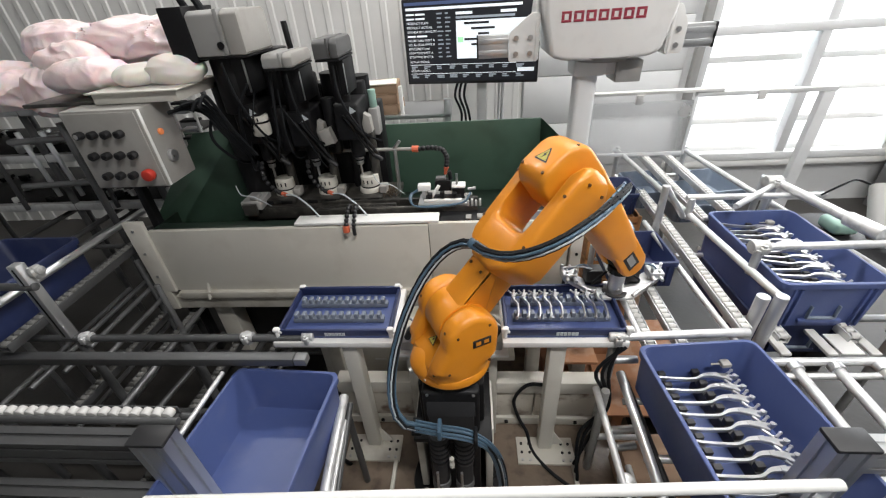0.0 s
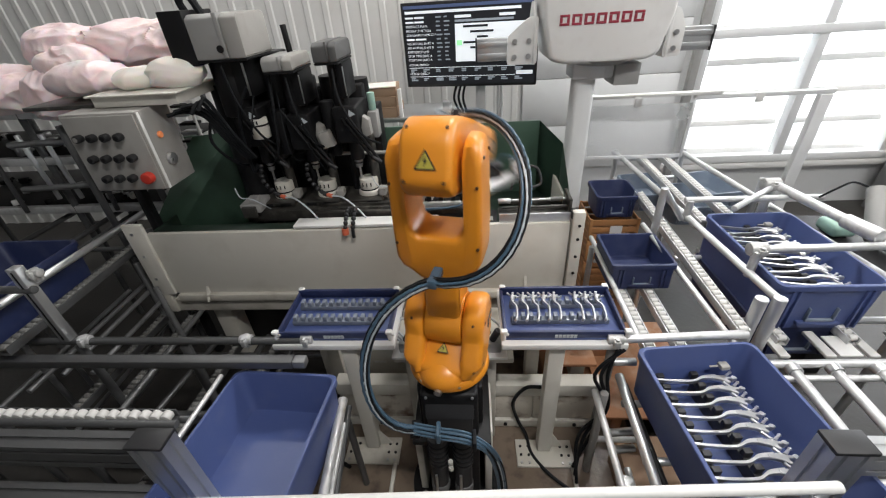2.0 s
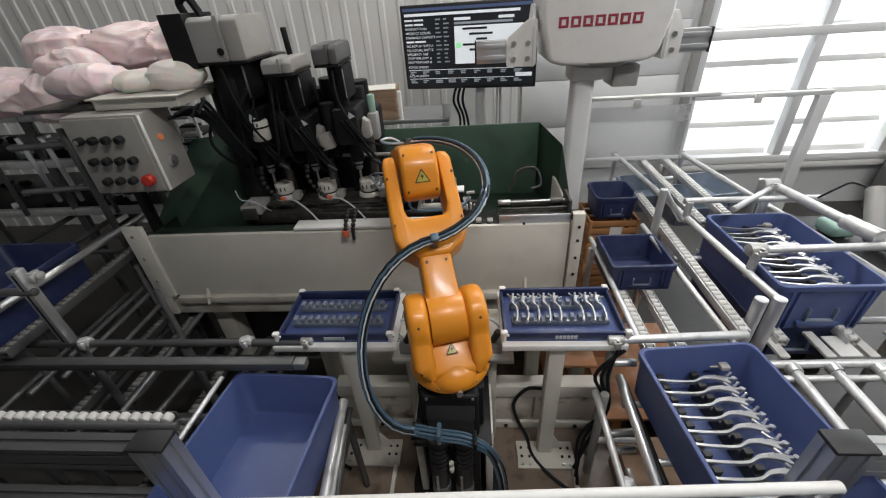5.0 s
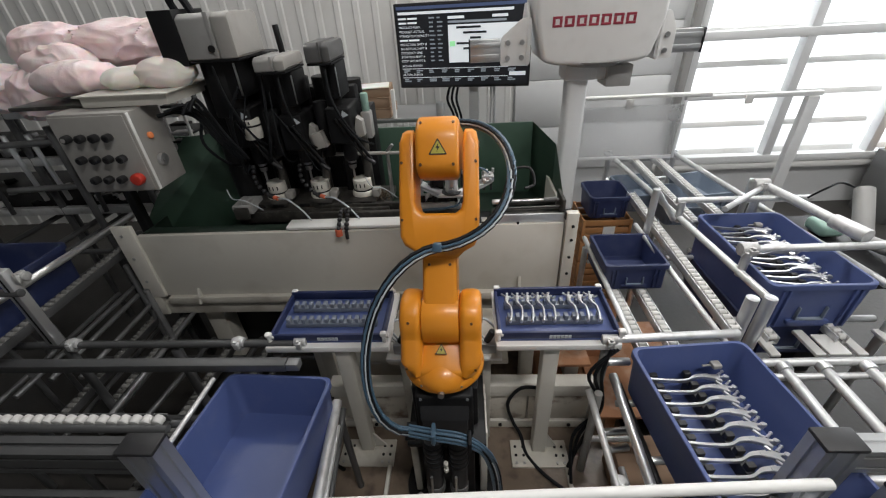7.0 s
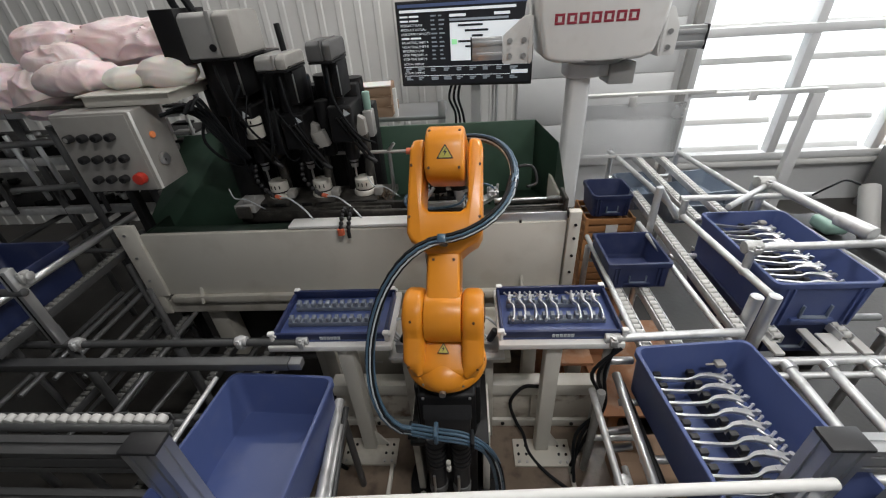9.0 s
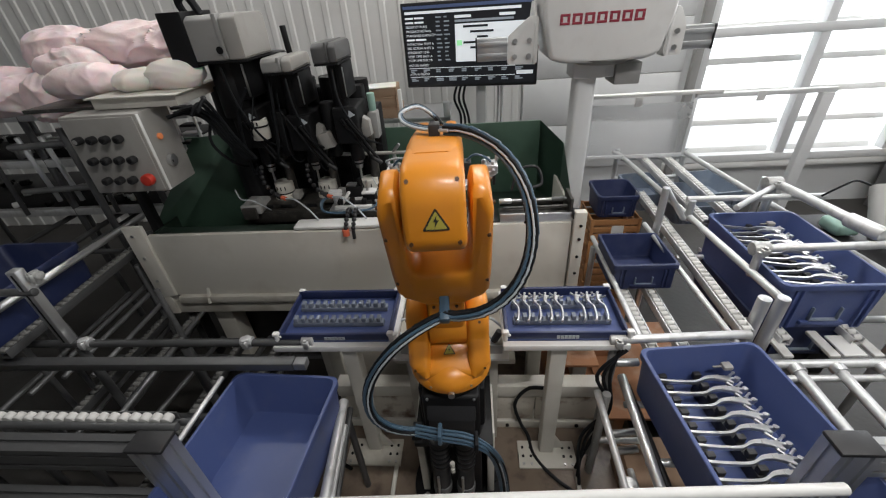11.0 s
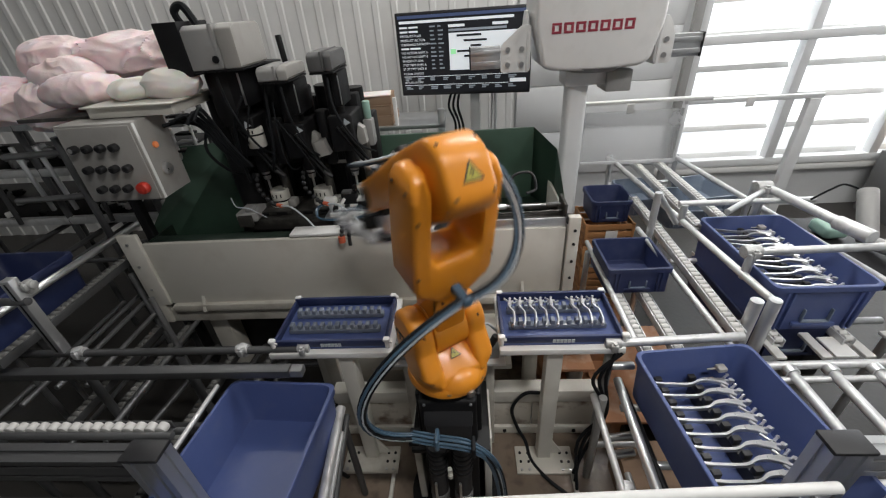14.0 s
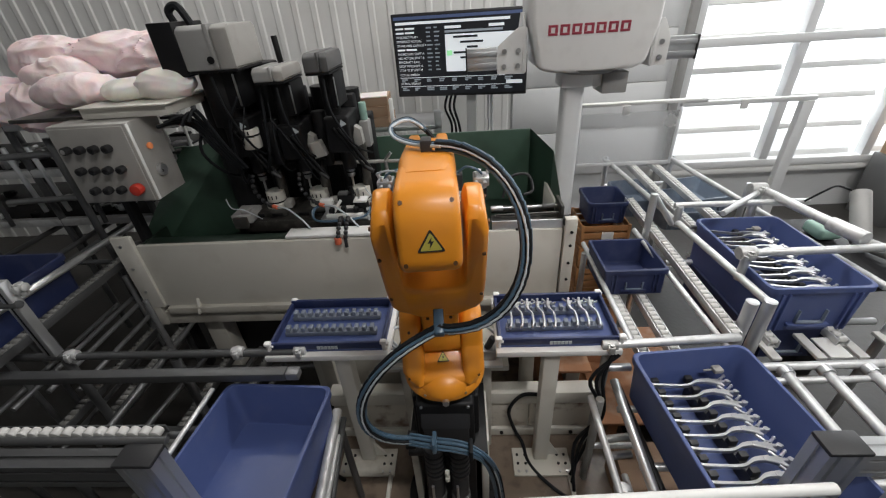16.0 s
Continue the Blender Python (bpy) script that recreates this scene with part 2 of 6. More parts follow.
def spline(pts, n=10):
    """Points along a smooth curve through pts."""
    pts = [Vector(p) for p in pts]
    out = []
    for i in range(len(pts) - 1):
        a, b, c, d = pts[max(i - 1, 0)], pts[i], pts[i + 1], pts[min(i + 2, len(pts) - 1)]
        for k in range(n):
            t = k / n
            out.append(0.5 * (2 * b + (c - a) * t + (2 * a - 5 * b + 4 * c - d) * t * t + (3 * b - a - 3 * c + d) * t ** 3))
    return out + [pts[-1]]


def B():
    return bmesh.new()

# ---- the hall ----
floor = tagged(part("floor", box(B(), -5, 5.5, -4, 3.1, -0.2, 0, 0), CONCRETE), "oil-stained grey concrete floor of a workshop, darkened for shade under the racks", "floor", kind="structure")
# this patch keeps the concrete's lighter tone, without the painted shade
tagged(part("pavement", box(B(), -0.62, 0.62, 0.3, 1.5, 0.0005, 0.004, 0), SLAB), "wet brown-stained patch of lighter concrete under the machine", "floor", kind="structure")
ceiling = tagged(part("ceiling", box(B(), -5, 5.5, -4, 3.1, 3.4, 3.5, 0), WALLW), "plain white sheet ceiling of the hall", "ceiling", kind="structure")
for nm, x0, x1, y0, y1 in (("wall_west", -5.1, -5, -4, 3.1), ("wall_east", 5.5, 5.6, -4, 3.1), ("wall_south", -5, 5.5, -4.1, -4)):
    tagged(part(nm, box(B(), x0, x1, y0, y1, 0, 3.4, 0), WALLG), "plain light grey sheet wall", "wall", kind="structure")


def wall_north():
    """Corrugated sheet on one side, smooth lapped sheets and the louvre window on the other."""
    bm = B()
    y = 3.0
    # corrugated part, ribs upright
    xs, out = -5.0, []
    while xs < 0.35:
        out += [(xs, 0), (xs + 0.04, 0), (xs + 0.05, -0.007), (xs + 0.08, -0.007), (xs + 0.09, 0)]
        xs += 0.125
    a = [bm.verts.new((x, y + d, 0.0)) for x, d in out]
    c = [bm.verts.new((x, y + d, 3.4)) for x, d in out]
    for i in range(len(out) - 1):
        bm.faces.new((a[i], a[i + 1], c[i + 1], c[i]))
    box(bm, -5, 0.36, y + 0.003, y + 0.1, 0, 3.4, 0)
    w = tagged(part("wall_north", bm, WALLW, smooth=False), "white corrugated steel sheet wall with upright ribs", "wall", kind="structure")
    bm = B()
    box(bm, 0.362, 1.5, y, y + 0.1, 0, 3.4, 0)
    box(bm, 1.5, 5.5, y, y + 0.1, 0, 0.36, 0)
    box(bm, 1.5, 5.5, y, y + 0.1, 2.3, 3.4, 0)
    w2 = tagged(part("wall_north_sheet", bm, WALLG), "smooth light grey wall below and beside a window", "wall", kind="structure")
    z = 0.36
    while z < 2.3:
        part("panel", box(B(), 0.37, 1.42, y - 0.022, y - 0.002, z, z + 0.322, 0.004), WALLG, w2)
        z += 0.325
    return w


wall_north()


def louvre_window():
    t = thing("window_1", 0, 0, 0, label="wide frosted louvre window, overexposed with daylight", category="window", kind="structure")
    y = 2.98
    for x in (1.5, 2.2, 2.92, 3.64, 4.4):
        part("window_frame", box(B(), x, x + 0.06, y - 0.03, y + 0.04, 0.36, 2.3, 0.004), WALLG, t)
    for z in (0.365, 1.2, 2.26):
        part("window_frame", box(B(), 1.5, 4.46, y - 0.034, y + 0.036, z, z + 0.055, 0.004), WALLG, t)
    part("window_sill", box(B(), 1.44, 5.5, y - 0.032, y + 0.018, 0.315, 0.363, 0.006), WALLW, t)
    for x in (1.565, 2.265, 2.985, 3.705):
        for k in range(9):
            z = 0.43 + k * 0.205
            s = part("slat", box(B(), 0, 0.63, -0.004, 0.004, 0, 0.215, 0), FROST, t)
            s.matrix_local = pose(x, y + 0.06, z, -20, 0, 0)
            part("slat_edge", box(B(), 0, 0.63, -0.008, 0.008, -0.02, 0.02, 0.002), WALLW, s)
    return t


FROST = mat("frosted_glass", (0.9, 0.92, 0.93), 0.6, vary=0.02)
fb = FROST.node_tree.nodes["Principled BSDF"]
fb.inputs["Transmission Weight"].default_value = 0.75
fb.inputs["IOR"].default_value = 1.15
HAZYCLEAR = mat("hazy_clear_plastic", (0.9, 0.91, 0.92), 0.22, vary=0.03)
hb = HAZYCLEAR.node_tree.nodes["Principled BSDF"]
hb.inputs["Transmission Weight"].default_value = 0.85
hb.inputs["IOR"].default_value = 1.12
louvre_window()
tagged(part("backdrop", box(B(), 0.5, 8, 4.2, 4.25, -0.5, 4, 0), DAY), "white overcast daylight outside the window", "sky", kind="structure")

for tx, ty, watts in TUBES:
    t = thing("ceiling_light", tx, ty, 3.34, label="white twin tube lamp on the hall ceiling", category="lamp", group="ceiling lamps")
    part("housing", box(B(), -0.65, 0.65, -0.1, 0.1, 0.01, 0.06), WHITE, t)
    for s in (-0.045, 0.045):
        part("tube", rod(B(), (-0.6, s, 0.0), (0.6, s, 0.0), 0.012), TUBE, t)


# ---- drilling machine basin ----
def basin():
    t = thing("machine_basin", label="cream painted steel coolant basin with a green splash guard", category="machine")
    X0, X1, Y = -1.35, 0.385, 1.35
    bm = B()
    # front plate, two sheets that meet beside the middle
    prism(bm, rounded([(Y, 0.47), (Y + 0.02, 0.47), (Y + 0.02, 0.782), (Y, 0.782)], 0.004), X0, -0.18, 0.002)
    part("front_plate", bm, CREAM, t)
    part("front_plate", box(B(), -0.177, X1 - 0.01, Y + 0.004, Y + 0.024, 0.47, 0.786, 0.003), CREAM, t)
    part("lower_ledge", box(B(), X0 + 0.01, X1, Y - 0.02, Y + 0.05, 0.435, 0.472, 0.006), CREAMD, t)
    part("skirt", box(B(), X0 - 0.03, -0.2, Y + 0.0, Y + 0.04, 0.365, 0.436, 0.004), CREAMD, t)
    part("skirt", box(B(), -0.196, X1, Y + 0.02, Y + 0.06, 0.33, 0.436, 0.004), CREAMD, t)
    part("end_plate", box(B(), X0 - 0.085, X0 + 0.0, Y - 0.012, Y + 0.008, 0.47, 0.83, 0.004), CREAM, t)
    part("end_plate", box(B(), X0 - 0.08, X0 - 0.03, Y - 0.008, Y + 0.035, 0.365, 0.5, 0.004), CREAMD, t)
    part("end_plate", box(B(), X1 - 0.005, X1 + 0.04, Y - 0.012, Y + 0.02, 0.43, 0.835, 0.004), CREAM, t)
    part("side_wall", box(B(), X1 - 0.0, X1 + 0.012, Y + 0.02, 1.93, 0.43, 0.8, 0.003), CREAM, t)
    part("side_wall", box(B(), X0 - 0.012, X0, Y + 0.01, 1.93, 0.43, 0.77, 0.003), GREEND, t)
    for x in (X0 - 0.05,):
        for z in (0.56, 0.68, 0.79):
            part("screw", rod(B(), (x, Y - 0.012, z), (x, Y - 0.016, z), 0.006, seg=10), STEEL, t)
    for z in (0.48, 0.56, 0.64, 0.72, 0.78):
        part("screw", rod(B(), (X1 + 0.02, Y - 0.012, z), (X1 + 0.02, Y - 0.016, z), 0.006, seg=10), BLACK, t)
    part("bracket", prism(B(), [(0, 0), (0.03, 0), (0.03, 0.07)], 0, 0.012, 0.001, m=pose(-1.2, Y - 0.03, 0.44)), CREAM, t)
    part("bracket", prism(B(), [(0, 0), (0.03, 0), (0.03, 0.07)], 0, 0.012, 0.001, m=pose(0.21, Y - 0.03, 0.47)), CREAMD, t)
    part("bed", box(B(), X0 + 0.002, X1 - 0.002, Y + 0.03, 1.93, 0.6, 0.66, 0.004), GREEND, t, "dark green machine bed inside the basin")
    part("top_tray", box(B(), -0.72, -0.135, Y + 0.005, Y + 0.075, 0.787, 0.8, 0.004), WHITE, t, "white tray lying on the basin's rim")
    part("guide_slot", box(B(), -0.134, 0.1, Y + 0.026, Y + 0.13, 0.765, 0.786, 0.003), BLACK, t, "dark guide slot in the basin's rim")
    for k in range(3):
        part("guide_rail", box(B(), -0.03 + 0.045 * k, -0.008 + 0.045 * k, Y + 0.03, Y + 0.06, 0.7865, 0.794 + 0.003 * (k % 2), 0.002), PANEL, t)
    for y in (Y + 0.105, Y + 0.185):
        part("shuttle_rail", box(B(), -0.66, 0.02, y, y + 0.022, 0.66, 0.8065, 0.003), OILYSHADE, t, "oily rail, darkened as in shade, on which the clamp fixture slides")
    part("rim", box(B(), X0, -0.725, Y + 0.022, Y + 0.1, 0.755, 0.768, 0.004), GREEND, t)
    for x in (-1.22, -0.42, 0.3):
        part("leg", box(B(), x - 0.045, x + 0.045, Y + 0.05, Y + 0.14, 0, 0.44, 0.006), CREAMD, t)
        part("leg", box(B(), x - 0.045, x + 0.045, 1.8, 1.89, 0, 0.6, 0.006), CREAMD, t)
    # splash guard
    part("back_guard", box(B(), -1.5, 0.33, 1.94, 1.952, 0.6, 1.015, 0.003), GREEN, t, "green splash guard behind the drills")
    bm = B()
    v = [bm.verts.new(c) for c in ((0.33, 1.95, 0.6), (0.33, 1.95, 1.015), (0.405, 1.75, 0.965), (0.405, 1.75, 0.6))]
    bm.faces.new(v)
    bmesh.ops.solidify(bm, geom=bm.faces[:], thickness=0.008)
    part("side_guard", bm, GREEN, t, smooth=False)
    bm = B()
    v = [bm.verts.new(c) for c in ((0.405, 1.75, 0.6), (0.405, 1.75, 0.965), (0.392, 1.42, 0.8), (0.392, 1.42, 0.6))]
    bm.faces.new(v)
    bmesh.ops.solidify(bm, geom=bm.faces[:], thickness=0.008)
    part("side_guard", bm, GREEN, t, smooth=False)
    bm = B()
    v = [bm.verts.new(c) for c in ((-1.03, 1.7, 0.6), (-1.04, 1.72, 1.09), (-1.21, 1.66, 1.09), (-1.44, 1.5, 0.74), (-1.44, 1.5, 0.6))]
    bm.faces.new(v)
    bmesh.ops.solidify(bm, geom=bm.faces[:], thickness=0.01)
    part("side_guard", bm, GREEN, t, smooth=False)
    return t


basin()


# ---- work table with two fixture trays ----
def work_table(x0, x1, name_label):
    t = thing("tray_stand", label=name_label, category="stand", group="tray stands")
    part("top", box(B(), x0, x1, 0.885, 1.16, 0.595, 0.618, 0.004), WHITE, t)
    return t


def stand_leg(t, x, rear):
    part("leg", box(B(), x - 0.026, x + 0.026, 0.9, 0.95, 0.012, 0.594, 0.005), CREAM, t)
    bm = box(B(), x - 0.108, x + 0.11, 0.84, 0.95, 0.004, 0.014, 0.002)
    part("foot_plate", bm, CREAMD, t)
    for dx in (-0.09, -0.06, 0.065, 0.092):
        for yy in (0.855, 0.885, 0.92):
            part("bolt", rod(B(), (x + dx, yy, 0.014), (x + dx, yy, 0.018), 0.0055, seg=6), STEEL if yy < 0.86 else BLACK, t)
    part("gusset", prism(B(), [(0, 0), (0.05, 0), (0, 0.09)], -0.004, 0.004, 0.001, m=pose(x + 0.026, 0.925, 0.012, 0, 0, -90)), CREAM, t)
    part("stop_bar", box(B(), x + 0.09, x + 0.105, 0.72, 0.84, 0.004, 0.02, 0.003), CREAM, t)
    part("rear_leg", box(B(), rear - 0.026, rear + 0.026, 1.1, 1.15, 0.0, 0.594, 0.005), CREAMD, t)


ts = work_table(-0.66, -0.255, "cream steel stand with bolted foot plate under a blue tray")
stand_leg(ts, -0.417, -0.575)
ts = work_table(0.085, 0.47, "cream steel stand with bolted foot plate under a lever tray")
stand_leg(ts, 0.262, 0.225)

# cross beams and oily shelves between the stands
t = thing("machine_underframe", label="grimy cream beams and drip shelf under the machine", category="frame")
for z0, z1 in ((0.205, 0.268), (0.005, 0.05)):
    part("beam", box(B(), -0.56, 0.48, 1.01, 1.07, z0, z1, 0.005), CREAM, t)
for x0, x1 in ((-0.54, -0.17), (-0.165, 0.225), (0.23, 0.47)):
    part("plate", box(B(), x0, x1, 1.02, 1.032, 0.053, 0.202, 0.004), STAINED, t, "cream cover plate with rust stains")
part("grey_box", box(B(), -0.66, -0.25, 1.155, 1.185, 0.135, 0.315, 0.006), CREAM, t, "pale grey steel box with a name strip")
part("name_strip", box(B(), -0.43, -0.38, 1.152, 1.1545, 0.235, 0.245, 0), WHITE, t)
part("drip_tray", box(B(), 0.3, 0.48, 1.1, 1.4, 0.27, 0.285, 0.003), RUST, t)
part("shelf", box(B(), -0.3, 0.14, 1.0, 1.28, 0.405, 0.43, 0.004), CREAMD, t)
# added black sheet stands for the shade deep under the machine
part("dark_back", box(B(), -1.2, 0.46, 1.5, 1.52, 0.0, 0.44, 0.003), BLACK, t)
for x in (-0.4, 0.12, 0.4):
    part("bolt", rod(B(), (x, 1.0095, 0.03), (x, 1.003, 0.03), 0.008, seg=6), BLACK, t)
for x in (-0.32, 0.44):
    part("post", box(B(), x - 0.03, x + 0.03, 1.19, 1.25, 0, 0.404, 0.004), CREAMD, t)
t = thing("rusty_panel", label="rust-stained orange steel panel behind the stand", category="panel")
part("sheet", box(B(), 0.33, 0.62, 1.28, 1.295, 0.1, 0.46, 0.003), RUST, t)
part("base", box(B(), 0.3, 0.66, 1.2, 1.36, 0.0, 0.1, 0.004), RUST, t)


def lever_bm():
    """A brake lever lying along x: thin S-bent blade, forked pivot end."""
    bm = B()
    pts = spline([(-0.1, 0.006, 0), (-0.075, 0.0, 0), (-0.035, -0.004, 0), (0.01, -0.004, 0), (0.04, 0.01, 0), (0.075, 0.012, 0)], 5)
    n = len(pts)
    rows = []
    for i, p in enumerate(pts):
        k = i / (n - 1)
        w = 0.0035 + 0.004 * max(0, k - 0.7) / 0.3
        h = 0.005
        rows.append([bm.verts.new((p.x, p.y + sy * w, sz * h)) for sy, sz in ((-1, -1), (1, -1), (1, 1), (-1, 1))])
    for i in range(n - 1):
        for k in range(4):
            bm.faces.new((rows[i][k], rows[i][(k + 1) % 4], rows[i + 1][(k + 1) % 4], rows[i + 1][k]))
    bm.faces.new(rows[0])
    bm.faces.new(rows[-1][::-1])
    ball(bm, (-0.102, 0.007, 0), 0.0075, seg=8)
    o = rounded([(0.058, 0.006), (0.082, -0.001), (0.098, -0.012), (0.103, -0.009), (0.098, 0.002), (0.124, 0.003), (0.125, 0.009), (0.1, 0.011), (0.092, 0.016), (0.06, 0.017)], 0.0025, 2)
    b = B()
    prism(b, o, -0.006, 0.006, 0.0015, 1)
    b.transform(Matrix(((0, 1, 0, 0), (0, 0, 1, 0), (1, 0, 0, 0), (0, 0, 0, 1))))
    join(bm, b)
    for a, b, c, d in ((0.085, -0.006, 0.098, -0.026), (0.1, 0.016, 0.118, 0.03)):
        rod(bm, (a, b, 0), (c, d, 0), 0.0042, 0.003, seg=8)
        ball(bm, (c, d, 0), 0.0048, seg=8)
    rod(bm, (0.114, 0.006, -0.0075), (0.114, 0.006, 0.008), 0.006, seg=10)
    return bm


LEVER_MESH = part("lever_source", lever_bm(), LEVER)
LEVER_DATA = LEVER_MESH.data
bpy.data.objects.remove(LEVER_MESH)


def lever(m, label, group):
    ob = new("brake_lever", LEVER_DATA)
    ob.matrix_world = m
    return tagged(ob, label, "lever", group)


def fixture_tray(x, levers):
    """A blue tray with two notched holding bars, corner knobs and a pale mark on its front."""
    t = thing("fixture_tray", x, 0.905, 0.619, label="blue plastic tray with rows of %s" % ("polished brake levers standing in it" if levers else "empty lever holders"), category="tray", group="fixture trays")
    W, D, Hh = 0.375, 0.222, 0.035
    bm = box(B(), 0, W, 0, D, 0, 0.008, 0.003)
    part("base", bm, BLUE, t)
    bm = B()
    o = [(0, 0.009), (0.016, 0.009), (0.008, Hh), (0.0, Hh)]
    box(bm, 0, W, 0, 0.01, 0.0085, Hh, 0.003)
    part("front_rim", bm, BLUED, t)
    part("rear_rim", box(B(), 0, W, D - 0.012, D, 0.0085, Hh + 0.006, 0.003), BLUED, t)
    for sx in (0, W - 0.01):
        part("side_rim", box(B(), sx, sx + 0.01, 0.011, D - 0.013, 0.0085, Hh, 0.003), BLUED, t)
    for kx, ky in ((0.0, 0.0), (W, 0.0), (0.01, D), (W - 0.01, D)):
        k = B()
        box(k, kx - 0.011, kx + 0.011, ky - 0.009, ky + 0.009, Hh - 0.004, Hh + 0.01, 0.005)
        rod(k, (kx, ky, 0.005), (kx, ky, Hh + 0.004), 0.0075, seg=8)
        box(k, kx - 0.005, kx + 0.016, ky - 0.004, ky + 0.012, Hh - 0.012, Hh - 0.003, 0.002)
        part("corner_knob", k, WHITE, t)
    for y in (0.062, 0.138):
        bm = box(B(), 0.03, W - 0.035, y, y + 0.024, 0.0085, 0.026, 0.002)
        for k in range(12):
            xx = 0.035 + k * 0.0258
            box(bm, xx, xx + 0.013, y + 0.001, y + 0.023, 0.0255, 0.044, 0.002)
        part("holder_bar", bm, CLEAR, t, "smoky clear notched holder bar")
    # maker's mark as plain blocks
    for k in range(6):
        part("mark", box(B(), 0.158 + k * 0.0115, 0.167 + k * 0.0115, -0.0025, 0.0005, 0.012, 0.024, 0), HOSEW, t, "pale block of the maker's mark")
    return t


fixture_tray(-0.645, False)
fixture_tray(0.092, True)
for k in range(9):
    if k == 5:
        continue
    xx = 0.092 + 0.045 + k * 0.0345
    lever(pose(xx, 0.905 + 0.097, 0.619 + 0.05, 8, 0, 90) @ Matrix.Diagonal((0.6, 0.72, 1.0, 1)), "polished alloy brake lever standing in a holder", "levers in the tray")


# ---- plastic bins ----
def bin_box(name, x, y, z, rz, w, d, h, material, label, group="blue bins", rx=0.0, rr=0.03, ribs=True, taper=0.012):
    """An open moulded bin: tapered walls with thickness, rolled rim, floor, corner ribs and handle slots."""
    t = thing(name, x, y, z, rz, label, "bin", group, rx=rx)
    bm = B()
    k = 0.004

    def ring(inset, zz, r):
        o = rounded([(-w / 2 + inset, -d / 2 + inset), (w / 2 - inset, -d / 2 + inset), (w / 2 - inset, d / 2 - inset), (-w / 2 + inset, d / 2 - inset)], r, 4)
        return [bm.verts.new((a, b, zz)) for a, b in o]
    rings = [ring(taper, 0.0, rr), ring(0.006, h - 0.022, rr), ring(0.006, h - 0.022, rr), ring(0.0, h - 0.02, rr), ring(0.0, h - 0.002, rr), ring(0.002, h, rr), ring(0.01, h, rr), ring(0.0115, h - 0.003, rr), ring(taper + 0.008, 0.014, 0.022), ring(taper + 0.012, 0.008, 0.02)]
    n = len(rings[0])
    for a, c in zip(rings[:-1], rings[1:]):
        for i in range(n):
            bm.faces.new((a[i], a[(i + 1) % n], c[(i + 1) % n], c[i]))
    bm.faces.new(rings[0][::-1])
    bm.faces.new(rings[-1])
    part("body", bm, material, t)
    if ribs:
        for sx in (-1, 1):
            for dx in (0.3, 0.36):
                part("rib", box(B(), sx * w * dx - 0.003, sx * w * dx + 0.003, -d / 2 - 0.0005, -d / 2 + 0.013, 0.01, h - 0.024, 0.001), material, t)
        for hx in (-0.13, 0.13):
            part("card_holder_edge", box(B(), hx * w - 0.002, hx * w + 0.002, -d / 2 - 0.0015, -d / 2 + 0.012, h * 0.22, h * 0.5, 0.0008), HAZE, t)
        part("card_holder_edge", box(B(), -0.13 * w, 0.13 * w, -d / 2 - 0.0012, -d / 2 + 0.012, h * 0.215, h * 0.245, 0.0008), HAZE, t)
        part("handle_ledge", box(B(), -w * 0.2, w * 0.2, -d / 2 - 0.002, -d / 2 + 0.012, h * 0.12, h * 0.2, 0.002), material, t)
    return t


bin_box("blue_bin", -0.601, 0.54, 0.432, -3, 0.338, 0.52, 0.165, BLUE, "empty blue plastic bin resting on a pipe rack", rx=-3)
bin_box("blue_bin", 0.672, 0.62, 0.47, 4.5, 0.345, 0.52, 0.158, BLUE, "blue plastic bin holding a row of brake levers")
bin_box("blue_bin", 1.148, 1.3, 0.515, 0, 0.335, 0.5, 0.188, BLUE, "blue plastic bin half full of brake levers on the rack")
bin_box("blue_bin", 1.14, 1.305, 0.37, 0, 0.31, 0.48, 0.144, BLUED, "dark blue plastic bin under the lever bin")
bin_box("small_bin", 0.636, 1.355, 0.55, 0, 0.236, 0.235, 0.112, BLUED, "small empty dark blue bin on the roller lane", rr=0.012, taper=0.005)
for k in range(11):
    u = k * 0.0405
    m = pose(0.668, 0.62, 0.47, 0, 0, 4.5) @ pose(-0.02, 0.2 - u, 0.07, 0, 0, -3 + (k * 7 % 5 - 2) * 0.8) @ Matrix.Diagonal((1.12, 1.0, 1.1, 1))
    lever(m, "polished alloy brake lever lying in the blue bin", "levers in the near bin")
for k in range(11):
    m = pose(1.142, 1.3, 0.53) @ pose(-0.02, 0.2 - k * 0.038, 0.125, 0, 0, -4 + (k * 5 % 7 - 3) * 3.0) @ Matrix.Diagonal((1.1, 1.0, 1.1, 1))
    lever(m, "polished alloy brake lever lying in the far bin", "levers in the far bin")
def lever_rack(m, n, step, x0, x1):
    t = new("lever_rack")
    t.matrix_world = m
    tagged(t, "dark comb strips that hold the levers apart", "rack", "lever racks")
    for x in (x0, x1):
        bm = box(B(), x - 0.011, x + 0.011, -n * step, 0.012, -0.03, 0.012, 0.001)
        for k in range(n + 1):
            box(bm, x - 0.011, x + 0.011, -k * step - 0.004 + step / 2, -k * step + 0.012 + step / 2, 0.0115, 0.034, 0.003)
        part("comb", bm, BLACKP, t)
lever_rack(pose(0.668, 0.62, 0.509, 0, 0, 4.5) @ pose(-0.02, 0.2, 0), 10, 0.0405, -0.072, 0.03)
lever_rack(pose(1.142, 1.3, 0.54) @ pose(-0.02, 0.2, 0.081), 10, 0.038, -0.072, 0.03)
